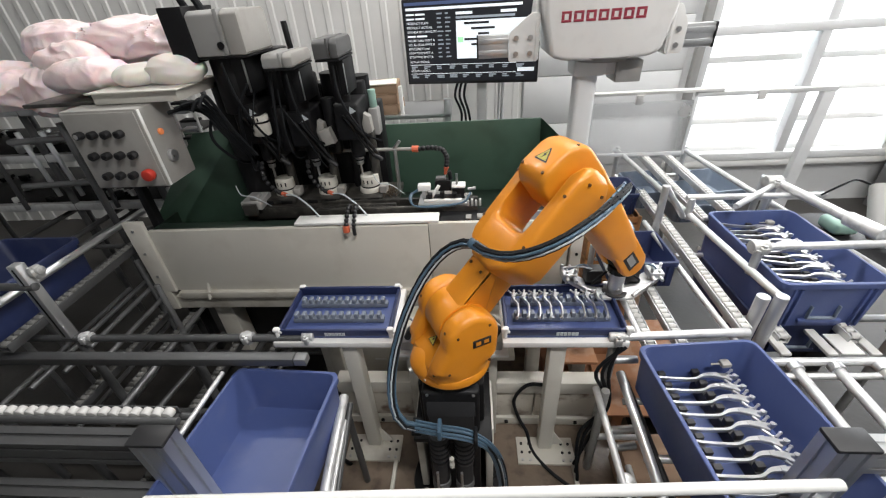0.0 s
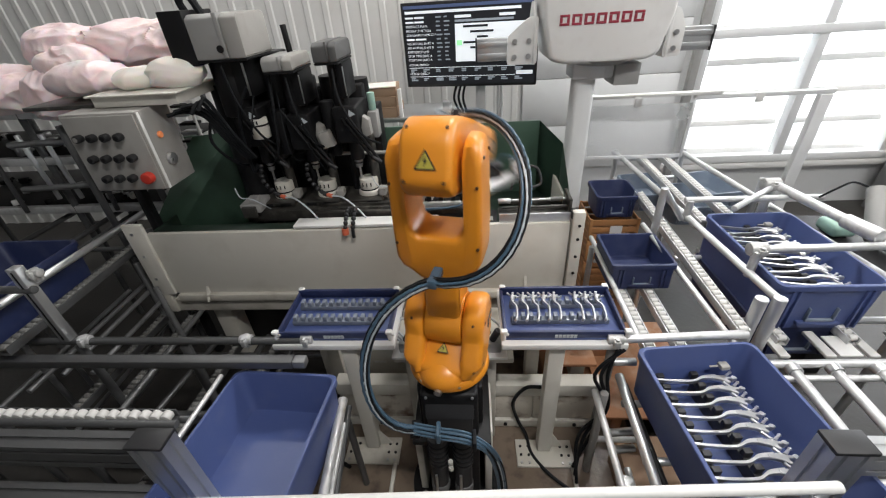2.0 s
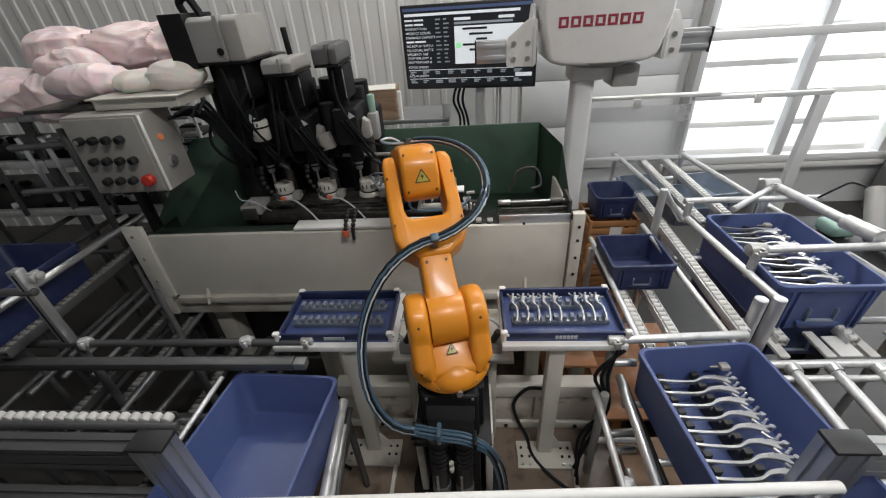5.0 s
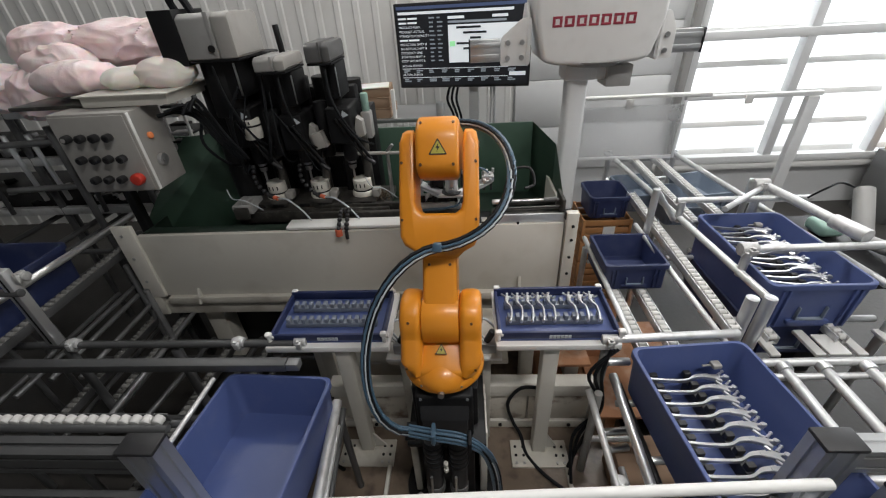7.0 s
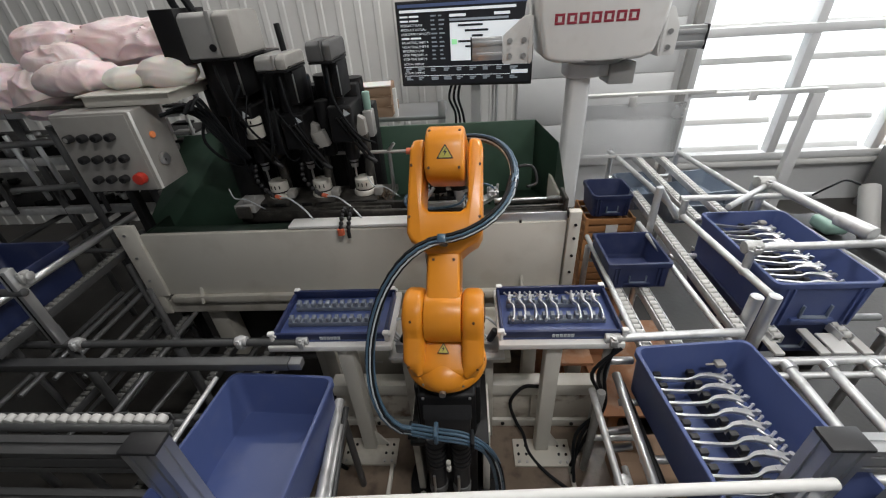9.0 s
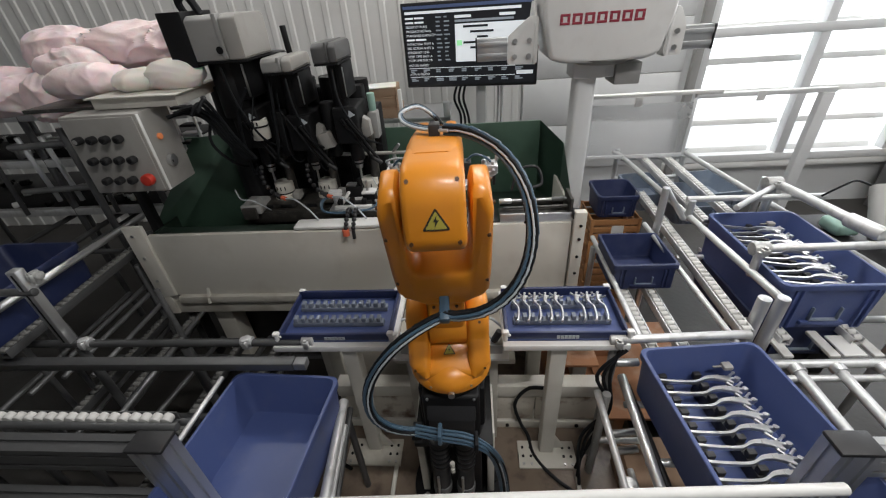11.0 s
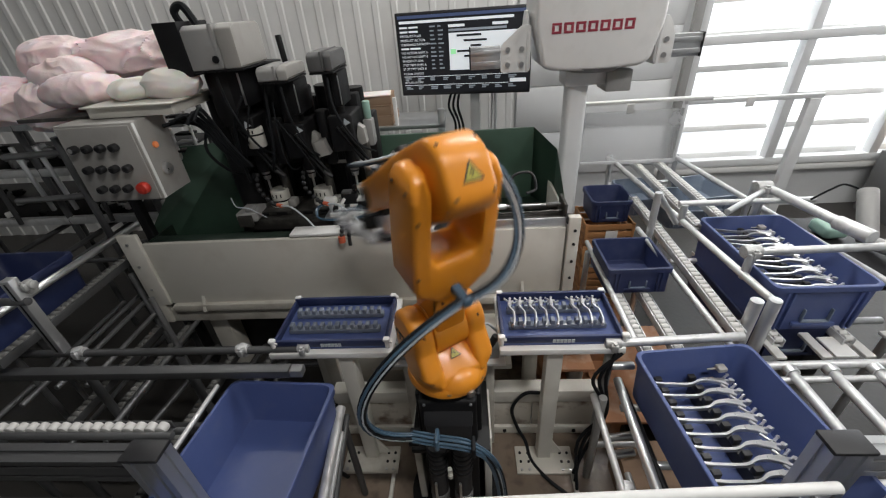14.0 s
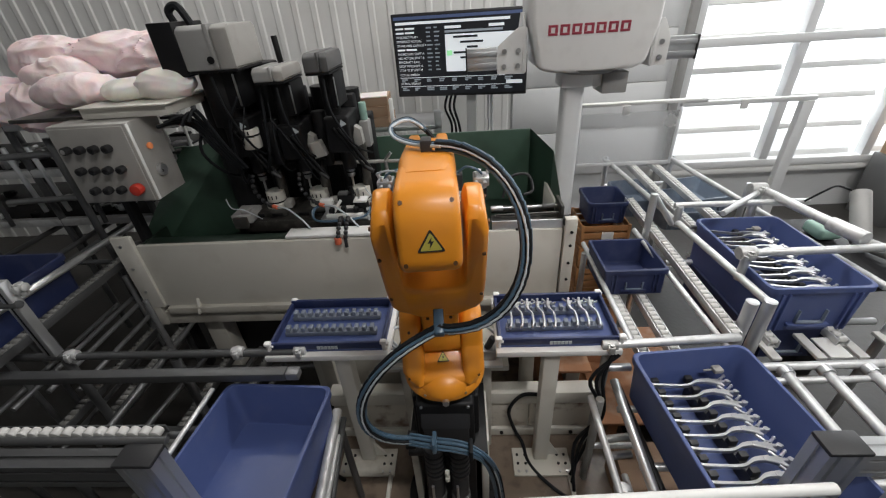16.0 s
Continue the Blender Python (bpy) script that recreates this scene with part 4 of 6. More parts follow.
# ---- drill units on the basin ----
def drill_unit(x, y, s, cap_z, cap_w, cap_material, label, dx=0.0, cap_h=1.0, mdx=0.0):
    """Upright drill: boxy motor cap, black motor and gear body, quill collar, chuck and bit, and the clamping cup below it."""
    t = thing("drill_unit", x, y, 0, label=label, category="drill", group="drill units")
    w, top = cap_w, cap_z + 0.105 * s * cap_h
    o = rounded([(-0.1 * s, cap_z), (0.1 * s, cap_z), (0.1 * s, top - 0.012), (0.085 * s, top), (-0.08 * s, top), (-0.1 * s, top - 0.014)], 0.006, 3)
    cap = part("motor_cap", prism(B(), o, dx - w, dx + w * 0.3, 0.005, 2), cap_material, t)
    part("cap_side", prism(B(), o, dx + w * 0.302, dx + w, 0.008, 2), PANEL if cap_material is GREY else cap_material, cap)
    part("cap_band", box(B(), dx + w * 0.12, dx + w * 0.3, -0.1025 * s, 0.1 * s, cap_z + 0.004, top + 0.002, 0.003), cap_material, cap)
    part("cap_lip", box(B(), dx - w * 0.98, dx + w * 0.98, -0.097 * s, 0.097 * s, cap_z - 0.008, cap_z - 0.0005, 0.002), BLACK, cap)
    dx += mdx
    bm = rod(B(), (dx, 0, cap_z - 0.19 * s), (dx, 0, cap_z - 0.008), w * 0.7, seg=28, bevel=0.006)
    part("motor", bm, BLACK, t)
    part("motor_bracket", box(B(), dx + w * 0.3, dx + w * 0.95, -0.05, 0.09, cap_z - 0.13 * s, cap_z - 0.009, 0.006), BLACK, t)
    part("bracket_edge", box(B(), dx + w * 0.9, dx + w * 0.97, -0.056, -0.05, cap_z - 0.12 * s, cap_z - 0.02, 0.001), STEEL, t)
    part("gear_body", box(B(), -0.05 * s, 0.045 * s, -0.055, 0.12, cap_z - 0.3 * s, cap_z - 0.16 * s, 0.01, 3), BLACK, t)
    part("body_tag", prism(B(), [(0.0, 0.0), (0.03, 0.012), (0.008, 0.03)], -0.0556, -0.0552, 0, m=Matrix(((0, 1, 0, 0.01), (1, 0, 0, 0), (0, 0, 1, cap_z - 0.2 * s), (0, 0, 0, 1)))), HOSEW, t, "small pale sticker")
    if s > 1.05:
        part("quill_collar", rod(B(), (0.03, -0.03, cap_z - 0.27 * s), (0.03, -0.03, cap_z - 0.2 * s), 0.036, seg=24, bevel=0.004), CREAM, t)
        part("quill_collar_band", rod(B(), (0.03, -0.03, cap_z - 0.225 * s), (0.03, -0.03, cap_z - 0.219 * s), 0.0375, seg=24), BLACK, t)
        for k in range(3):
            part("collar_mark", box(B(), 0.012 + 0.014 * k, 0.017 + 0.014 * k, -0.0685, -0.066, cap_z - 0.215 * s, cap_z - 0.204 * s, 0), BLACK, t)
    else:
        bm = prism(B(), [(0.0, 0.0), (0.032, 0.012), (0.028, 0.07), (0.006, 0.085), (-0.006, 0.04)], -0.02, 0.02, 0.004, m=Matrix(((0, 1, 0, 0.05), (1, 0, 0, 0), (0, 0, 1, cap_z - 0.29), (0, 0, 0, 1))))
        part("side_bracket", bm, PANEL, t, "pale cast side bracket")
    part("quill", rod(B(), (0, 0.02, 0.985), (0, 0.02, cap_z - 0.295 * s), 0.029, seg=20, bevel=0.004), BLACK, t)
    part("chuck", rod(B(), (0, 0.02, 0.948), (0, 0.02, 0.986), 0.014, 0.02, seg=16, bevel=0.002), STEEL, t)
    part("chuck_ring", rod(B(), (0, 0.02, 0.968), (0, 0.02, 0.974), 0.0205, seg=16), BLACK, t)
    part("drill_bit", rod(B(), (0, 0.02, 0.9), (0, 0.02, 0.95), 0.005, seg=8), STEEL, t)
    part("guide_post", rod(B(), (0.048, 0.075, 0.8), (0.048, 0.075, 1.08), 0.02, seg=14), OILYSHADE, t)
    part("guide_post", rod(B(), (-0.05, 0.1, 0.8), (-0.05, 0.1, 1.15), 0.016, seg=12), BLACK, t)
    part("column", rod(B(), (0, 0.2, 0.66), (0, 0.2, cap_z - 0.1), 0.045, seg=24), BLACK, t)
    # clamping cup: flange, waist, marked crown
    bm = rod(B(), (0.02, 0.05, 0.8155), (0.02, 0.05, 0.838), 0.052, 0.047, seg=26, bevel=0.004)
    rod(bm, (0.02, 0.05, 0.842), (0.02, 0.05, 0.888), 0.041, 0.04, seg=26, bevel=0.003)
    part("clamp_cup", bm, CREAM, t, "oil-splashed white clamping cup")
    part("clamp_cup_band", rod(B(), (0.02, 0.05, 0.837), (0.02, 0.05, 0.843), 0.0425, seg=26), BLACK, t)
    for a in (-118, -92, -66):
        part("cup_mark", rod(B(), (0.02 + 0.041 * math.cos(radians(a)), 0.05 + 0.041 * math.sin(radians(a)), 0.858), (0.02 + 0.041 * math.cos(radians(a)), 0.05 + 0.041 * math.sin(radians(a)), 0.874), 0.0025, seg=6), BLACK, t)
    part("clamp_base", box(B(), -0.075, 0.085, -0.035, 0.13, 0.795, 0.815, 0.004), OILYSHADE, t)
    part("clamp_arm", box(B(), 0.066, 0.1, 0.0, 0.05, 0.816, 0.85, 0.006), PANEL, t)
    part("clamp_slot", box(B(), -0.06, -0.015, -0.0372, -0.035, 0.798, 0.812, 0.001), BLACK, t)
    part("clamp_slot", box(B(), 0.02, 0.07, -0.0372, -0.035, 0.798, 0.812, 0.001), BLACK, t)
    for k in range(2):
        xx = 0.03 + 0.02 * k
        part("feed_lever", rod(B(), (xx - 0.045, -0.062, cap_z - 0.2 * s), (xx + 0.05, -0.04, cap_z - 0.37 * s), 0.0065, seg=10), BLACK, t)
    part("lever_grip", rod(B(), (0.08, -0.045, cap_z - 0.36 * s), (0.112, -0.045, cap_z - 0.385 * s), 0.009, seg=10, bevel=0.003), BLACKP, t)
    part("cable", tube(B(), spline([(dx + w * 0.4, -0.1 * s, cap_z - 0.02), (dx + w * 0.6, -0.11, cap_z - 0.13 * s), (0.06, -0.075, cap_z - 0.26 * s), (0.1, 0.03, cap_z - 0.33 * s)], 6), 0.0045), RUBBER, t)
    return t


drill_unit(-0.865, 1.58, 1.1, 1.402, 0.09, GREY, "big black drill unit with a boxy grey motor cap", 0.012, 1.2, -0.05)
drill_unit(-0.665, 1.58, 1.0, 1.352, 0.056, GREY, "black drill unit with a low grey motor cap", -0.008, 0.45, 0.0)
drill_unit(-0.475, 1.58, 1.0, 1.372, 0.044, DKGREY, "slim black drill unit with a dark grey motor cap", -0.02, 0.6, 0.0)

t = thing("motor_gearbox", label="black rectangular gearbox beside the big motor", category="gearbox")
part("casing", box(B(), -1.03, -0.944, 1.47, 1.66, 1.385, 1.555, 0.004), BLACK, t)
part("bolt", rod(B(), (-0.845, 1.472, 1.435), (-0.845, 1.464, 1.435), 0.012, seg=14), BLACK, t)
part("cable_elbow", tube(B(), spline([(-0.98, 1.56, 1.545), (-0.985, 1.55, 1.585), (-0.95, 1.55, 1.6), (-0.92, 1.55, 1.54)], 6), 0.013), RUBBER, t)
part("rear_motor", rod(B(), (-0.79, 1.72, 1.1), (-0.79, 1.72, 1.4), 0.06, seg=24, bevel=0.005), BLACK, t)
part("rear_motor", rod(B(), (-0.565, 1.72, 1.05), (-0.565, 1.72, 1.3), 0.05, seg=24, bevel=0.005), BLACK, t)
part("main_column", rod(B(), (-0.985, 1.66, 0.66), (-0.985, 1.66, 1.3), 0.06, seg=28), BLACK, t)
part("support_column", box(B(), -1.0, -0.4, 1.76, 1.86, 0.66, 1.16, 0.006), BLACK, t)
part("white_cylinder", box(B(), -0.425, -0.385, 1.66, 1.72, 1.05, 1.16, 0.008), GREY, t)
part("regulator", rod(B(), (-0.405, 1.69, 1.16), (-0.405, 1.69, 1.23), 0.016, seg=16, bevel=0.004), GREENL, t, "pale green air regulator")
part("white_block", prism(B(), [(-0.03, 0.0), (0.02, -0.012), (0.03, 0.05), (-0.012, 0.06)], -0.02, 0.02, 0.004, m=pose(-0.575, 1.56, 1.06, 0, 0, 90)), PANEL, t)
part("feed_rod", rod(B(), (-0.668, 1.62, 1.38), (-0.672, 1.62, 1.49), 0.011, seg=12, bevel=0.002), BLACK, t)

part("gear_housing", box(B(), -1.0, -0.86, 1.68, 1.76, 1.0, 1.4, 0.01), BLACK, t)
part("gear_housing", box(B(), -0.84, -0.64, 1.7, 1.76, 0.98, 1.3, 0.01), BLACK, t)
part("gear_housing", box(B(), -0.62, -0.44, 1.7, 1.76, 0.96, 1.26, 0.01), BLACK, t)
part("spindle_sleeve", rod(B(), (-0.765, 1.6, 1.02), (-0.765, 1.6, 1.2), 0.03, seg=18, bevel=0.004), BLACK, t)
part("spindle_sleeve", rod(B(), (-0.57, 1.62, 1.0), (-0.57, 1.62, 1.22), 0.028, seg=18, bevel=0.004), BLACK, t)
random.seed(11)
for k in range(6):
    x0 = random.uniform(-0.98, -0.42)
    x1 = x0 + random.uniform(-0.1, 0.12)
    pts = [(x0, 1.5 + 0.05 * random.random(), random.uniform(1.2, 1.36)), ((x0 + x1) / 2 + random.uniform(-0.06, 0.06), 1.46 + 0.06 * random.random(), random.uniform(1.05, 1.2)), (x1, 1.55, random.uniform(0.95, 1.05)), (x1 + random.uniform(-0.05, 0.05), 1.68, random.uniform(0.9, 1.05))]
    c = thing("drill_cable", label="black cable hanging between the drill heads", category="cable", group="drill cables")
    part("cable", tube(B(), spline(pts, 6), random.choice((0.003, 0.004, 0.006))), RUBBER, c)
t = thing("drill_table", label="oily cream table plate that carries the clamps, darkened as in shade", category="table")
part("plate", box(B(), -1.0, -0.33, 1.52, 1.76, 0.765, 0.794, 0.004), OILYSHADE, t)
for x in (-0.93, -0.66, -0.4):
    part("pedestal", box(B(), x - 0.03, x + 0.03, 1.56, 1.68, 0.661, 0.765, 0.004), OILYSHADE, t)
part("front_skirt", box(B(), -1.0, -0.33, 1.515, 1.519, 0.74, 0.79, 0.002), OILYSHADE, t)
part("vice", box(B(), -1.0, -0.91, 1.49, 1.6, 0.795, 0.835, 0.006), GREY, t)
part("vice_jaw", box(B(), -0.985, -0.925, 1.47, 1.489, 0.78, 0.83, 0.004), OILYSHADE, t)
part("vice", box(B(), -0.96, -0.93, 1.505, 1.56, 0.831, 0.85, 0.004), GREY, t)

# coolant pipe with jointed nozzles
def jointed(t, pts, r):
    line = spline(pts, 6)
    for a, b in zip(line[:-1:2], line[1::2]):
        part("joint", ball(B(), (a + b) / 2, r, seg=8), BLACKP, t)


t = thing("coolant_pipe", label="pale coolant pipe with a jointed black hose and orange nozzle", category="pipe")
part("pipe", rod(B(), (-0.57, 1.62, 1.003), (-0.25, 1.62, 0.998), 0.0075, seg=12), PANEL, t)
part("tap", rod(B(), (-0.33, 1.62, 1.0), (-0.3, 1.62, 1.035), 0.007, seg=10), STEEL, t)
part("drop_pipe", rod(B(), (-0.325, 1.62, 0.8), (-0.325, 1.62, 1.0), 0.008, seg=10), STEEL, t)
part("collar", rod(B(), (-0.252, 1.62, 0.998), (-0.225, 1.62, 0.997), 0.014, seg=12), ORANGEP, t)
jointed(t, [(-0.225, 1.62, 0.997), (-0.17, 1.62, 1.0), (-0.125, 1.62, 0.99), (-0.108, 1.62, 0.955), (-0.112, 1.62, 0.915)], 0.0115)
part("nozzle", rod(B(), (-0.112, 1.62, 0.913), (-0.118, 1.62, 0.88), 0.011, 0.006, seg=10), ORANGEP, t)
part("coolant_jet", rod(B(), (-0.118, 1.62, 0.88), (-0.12, 1.62, 0.76), 0.0022, seg=6), HOSEW, t)
for x, z in ((-0.82, 0.83), (-0.62, 0.83)):
    t = thing("coolant_hose", label="curved pale coolant hose with an orange collar", category="hose", group="coolant hoses")
    jointed(t, [(x - 0.07, 1.57, 0.98), (x - 0.06, 1.53, 0.93), (x - 0.01, 1.5, 0.885), (x + 0.02, 1.49, 0.87)], 0.01)
    part("collar", rod(B(), (x + 0.02, 1.49, 0.872), (x + 0.04, 1.482, 0.869), 0.0085, seg=10), ORANGEP, t)
    part("hose", tube(B(), spline([(x + 0.04, 1.482, 0.869), (x + 0.09, 1.46, 0.872), (x + 0.15, 1.43, 0.84), (x + 0.19, 1.41, 0.8)], 6), 0.0035), HOSEW, t)
t = thing("hose_end", label="pair of short jointed hoses with orange tips", category="hose")
for k, x in enumerate((-0.5, -0.47)):
    jointed(t, [(x, 1.44, 0.812), (x, 1.42, 0.84), (x + 0.005, 1.36, 0.83), (x, 1.335, 0.79)], 0.0095)
part("tip", rod(B(), (-0.5, 1.335, 0.795), (-0.5, 1.332, 0.77), 0.014, seg=10), ORANGEP, t)
part("tip", rod(B(), (-0.47, 1.335, 0.79), (-0.47, 1.332, 0.755), 0.007, seg=10), BLACKP, t)
for x, y in ((-0.93, 1.52), (-0.35, 1.6)):
    t = thing("loose_wire", label="thin pale air line looping round the drill clamps", category="cable", group="air lines")
    part("wire", tube(B(), spline([(x - 0.08, y, 0.9), (x - 0.05, y - 0.03, 0.87), (x, y - 0.03, 0.86), (x + 0.05, y, 0.8)], 6), 0.0022), HOSEW, t)
t = thing("swarf_heap", label="brown metal swarf heaped on the drill table", category="swarf", kind="stuff")
bm = B()
for k in range(60):
    a, r = random.uniform(0, 6.28), random.uniform(0, 0.05)
    rod(bm, (-0.37 + r * math.cos(a), 1.62 + r * math.sin(a), 0.796 + random.uniform(0, 0.025)), (-0.37 + r * math.cos(a) + random.uniform(-0.02, 0.02), 1.62 + r * math.sin(a) + random.uniform(-0.02, 0.02), 0.798 + random.uniform(0, 0.03)), 0.002, seg=5)
part("chips", bm, SWARF, t)

# clamping fixture that shuttles along the white tray to the drills
FIXTURE = thing("clamp_fixture", -0.125, 1.5, 0.807, label="small black and silver pneumatic clamp fixture with blue hose", category="fixture")
t = FIXTURE
part("base", box(B(), -0.1, 0.1, -0.04, 0.06, 0, 0.012, 0.002), ALU, t)
for k in range(3):
    part("slide", box(B(), -0.075 + 0.006 * k, 0.08 - 0.004 * k, -0.038 + 0.024 * k, -0.02 + 0.024 * k, 0.012, 0.026 + 0.009 * k, 0.002), BLACKP if k % 2 else WHITE, t)
    part("clamp_shoe", box(B(), -0.06 + 0.05 * k, -0.04 + 0.05 * k, -0.03, -0.008, 0.028, 0.05 + 0.005 * (k % 2), 0.003), BLACK, t)
part("block", box(B(), -0.03, 0.035, 0.012, 0.05, 0.012, 0.088, 0.004), BLACK, t)
part("block_cap", box(B(), -0.026, 0.015, 0.014, 0.045, 0.0885, 0.1, 0.004), DKGREY, t)
part("block", box(B(), 0.04, 0.092, 0.0, 0.045, 0.012, 0.06, 0.003), BLACK, t)
part("cap_plate", box(B(), 0.038, 0.095, -0.004, 0.047, 0.0605, 0.07, 0.003), WHITE, t)
part("sensor", box(B(), -0.1, -0.048, -0.012, 0.02, 0.055, 0.082, 0.005), WHITE, t, "white rounded sensor block")
part("sensor_foot", box(B(), -0.085, -0.065, -0.006, 0.012, 0.012, 0.0545, 0.002), ALU, t)
part("toggle_arm", rod(B(), (-0.045, -0.015, 0.03), (-0.012, 0.0, 0.075), 0.007, seg=10, bevel=0.002), WHITE, t)
part("pin", rod(B(), (0.06, 0.02, 0.07), (0.06, 0.02, 0.115), 0.005, seg=8), STEEL, t)
part("pin", rod(B(), (0.035, 0.03, 0.088), (0.03, 0.03, 0.122), 0.009, seg=8), BLACK, t)
for x, z in ((0.1, 0.03), (0.115, 0.055)):
    part("fitting", rod(B(), (x - 0.01, 0.0, z), (x + 0.022, 0.0, z + 0.004), 0.0065, seg=8), ALUW, t)
for k in range(4):
    part("lever_stub", box(B(), 0.1 + 0.016 * k, 0.11 + 0.016 * k, -0.05, -0.035, 0.0, 0.025 + 0.006 * (k % 2), 0.003), ALUW, t)
for k in range(2):
    part("hose", tube(B(), spline([(-0.08, 0.0, 0.07 - 0.01 * k), (-0.125 - 0.006 * k, -0.02, 0.045), (-0.115, -0.052, 0.012), (-0.02, -0.06 - 0.006 * k, 0.012), (0.085, -0.05, 0.02), (0.115, -0.02, 0.05)], 6), 0.0045), HOSE, t)
t = thing("steel_slide", 0.24, 1.44, 0.801, label="ground steel slide unit with a coiled hose behind it", category="slide")
part("front_plate", box(B(), -0.135, 0.14, -0.074, -0.066, -0.03, 0.022, 0.002), ALU, t)
part("body", box(B(), -0.135, 0.14, -0.065, 0.03, -0.02, 0.0, 0.002), OILYSHADE, t)
part("rail", rod(B(), (-0.12, 0.012, 0.036), (0.13, 0.012, 0.04), 0.0055, seg=12), STEEL, t)
part("rail", rod(B(), (-0.12, -0.02, 0.022), (0.13, -0.02, 0.025), 0.005, seg=12), OILYSHADE, t)
part("rail_knob", rod(B(), (-0.135, 0.012, 0.036), (-0.085, 0.012, 0.037), 0.011, seg=14, bevel=0.003), LEVER, t)
part("rail_knob", rod(B(), (0.07, 0.012, 0.039), (0.12, 0.012, 0.04), 0.01, seg=14, bevel=0.003), DKGREY, t)
part("end_plate", box(B(), 0.128, 0.14, -0.06, 0.045, 0.0005, 0.07, 0.002), OILYSHADE, t)
part("drain_screw", rod(B(), (-0.04, -0.08, -0.035), (-0.04, -0.08, -0.008), 0.005, seg=8), BLACK, t)
part("rear_plate", box(B(), -0.13, 0.127, 0.04, 0.05, 0, 0.03, 0.002), OILYSHADE, t)
part("coil", tube(B(), spline([(-0.08, 0.08, 0.05), (-0.05, 0.1, 0.13), (0.02, 0.1, 0.14), (0.04, 0.08, 0.08), (0.0, 0.06, 0.07)], 6), 0.006), BLACKP, t)
part("corner_cap", box(B(), 0.135, 0.165, -0.09, -0.05, 0.0, 0.03, 0.004), BLACKP, t)


# ---- control box, cover and bag ----
t = thing("control_box", -1.255, 1.38, 1.0, label="warm grey control box with black knobs and a red stop button", category="control box")
part("casing", box(B(), -0.14, 0.14, -0.08, 0.09, 0, 0.28, 0.006), PANEL, t)
part("face", box(B(), -0.132, 0.132, -0.086, -0.0805, 0.008, 0.272, 0.002), PANEL, t)
for r in range(3):
    for c in range(4):
        x, z = -0.088 + c * 0.049 + r * 0.013, 0.203 - r * 0.074
        if r == 2 and c == 3:
            k = part("stop_button", rod(B(), (x + 0.012, -0.086, z), (x + 0.012, -0.115, z), 0.021, seg=22, bevel=0.006), RED, t, "red mushroom stop button")
            continue
        k = part("knob", rod(B(), (x, -0.086, z), (x, -0.112, z), 0.0135, seg=18, bevel=0.003), BLACKP, t)
        part("knob_cap", rod(B(), (x, -0.112, z), (x, -0.1135, z), 0.008, seg=12), GREY if c == 0 and r == 0 else BLACK, k)
part("pilot_lamp", rod(B(), (0.14, -0.015, 0.185), (0.15, -0.015, 0.185), 0.0115, seg=16, bevel=0.003), LAMPO, t, "amber pilot lamp")
part("lock", rod(B(), (0.14, -0.01, 0.095), (0.156, -0.01, 0.095), 0.022, seg=18, bevel=0.004), LEVER, t, "chrome lock")
part("lid_edge", box(B(), 0.1402, 0.143, -0.078, -0.066, 0.004, 0.276, 0.001), WHITE, t)
part("post", box(B(), -0.135, -0.1, 0.05, 0.085, -1.0, 0.0, 0.004), BLACK, t)
t = thing("white_cover", label="white sheet metal cover over the control box", category="cover")
part("sheet", box(B(), -1.31, -1.0, 1.37, 1.62, 1.283, 1.318, 0.003), CREAM, t)
part("lip", box(B(), -1.32, -0.985, 1.355, 1.63, 1.3185, 1.324, 0.002), CREAM, t)
part("shelf_board", box(B(), -1.62, -1.325, 1.4, 1.66, 1.276, 1.29, 0.003), OILYSHADE, t)
for k in range(5):
    c = thing("black_cable", label="bundle of black cables hanging behind the control box", category="cable", group="black cables")
    part("cable", tube(B(), spline([(-1.06 + 0.03 * k, 1.37, 1.245 + 0.012 * (k % 3)), (-1.01 + 0.022 * k, 1.4, 1.25 + 0.01 * k), (-0.97 + 0.014 * k, 1.44, 1.22), (-0.94 + 0.012 * k, 1.46, 1.14), (-0.9 + 0.01 * k, 1.5, 1.04)], 6), 0.0065), RUBBER, c)


def crumpled(bm, c, sx, sy, sz, seed):
    """A stuffed thin bag: soft bulges, long gathered folds and shallow creases."""
    b = B()
    bmesh.ops.create_icosphere(b, subdivisions=6, radius=1)
    for v in b.verts:
        n = v.co.normalized()
        p = Vector((n.x * sx, n.y * sy, n.z * sz)) + Vector((seed, -seed, seed * 0.3))
        bulge = noise.noise(p * 5.0)
        w = Vector((noise.noise(p * 7.0), noise.noise(p * 7.0 + Vector((9, 2, 4))), noise.noise(p * 7.0 + Vector((3, 8, 1))))) * 0.05
        long_fold = abs(noise.noise(Vector((p.x * 5.0, p.y * 9.0, p.z * 14.0)) + w * 20))
        crease = abs(noise.noise((p + w) * 17.0))
        ends = 1 - 0.35 * max(0.0, abs(n.x) - 0.75) / 0.25
        r = 1.0 + 0.22 * bulge + (0.2 - long_fold * 0.75) * 0.26 + (0.16 - crease) * 0.09
        v.co = Vector((c[0] + n.x * r * sx, c[1] + n.y * r * sy * ends, c[2] + max(-0.75, n.z * r * ends) * sz))
    return join(bm, b)


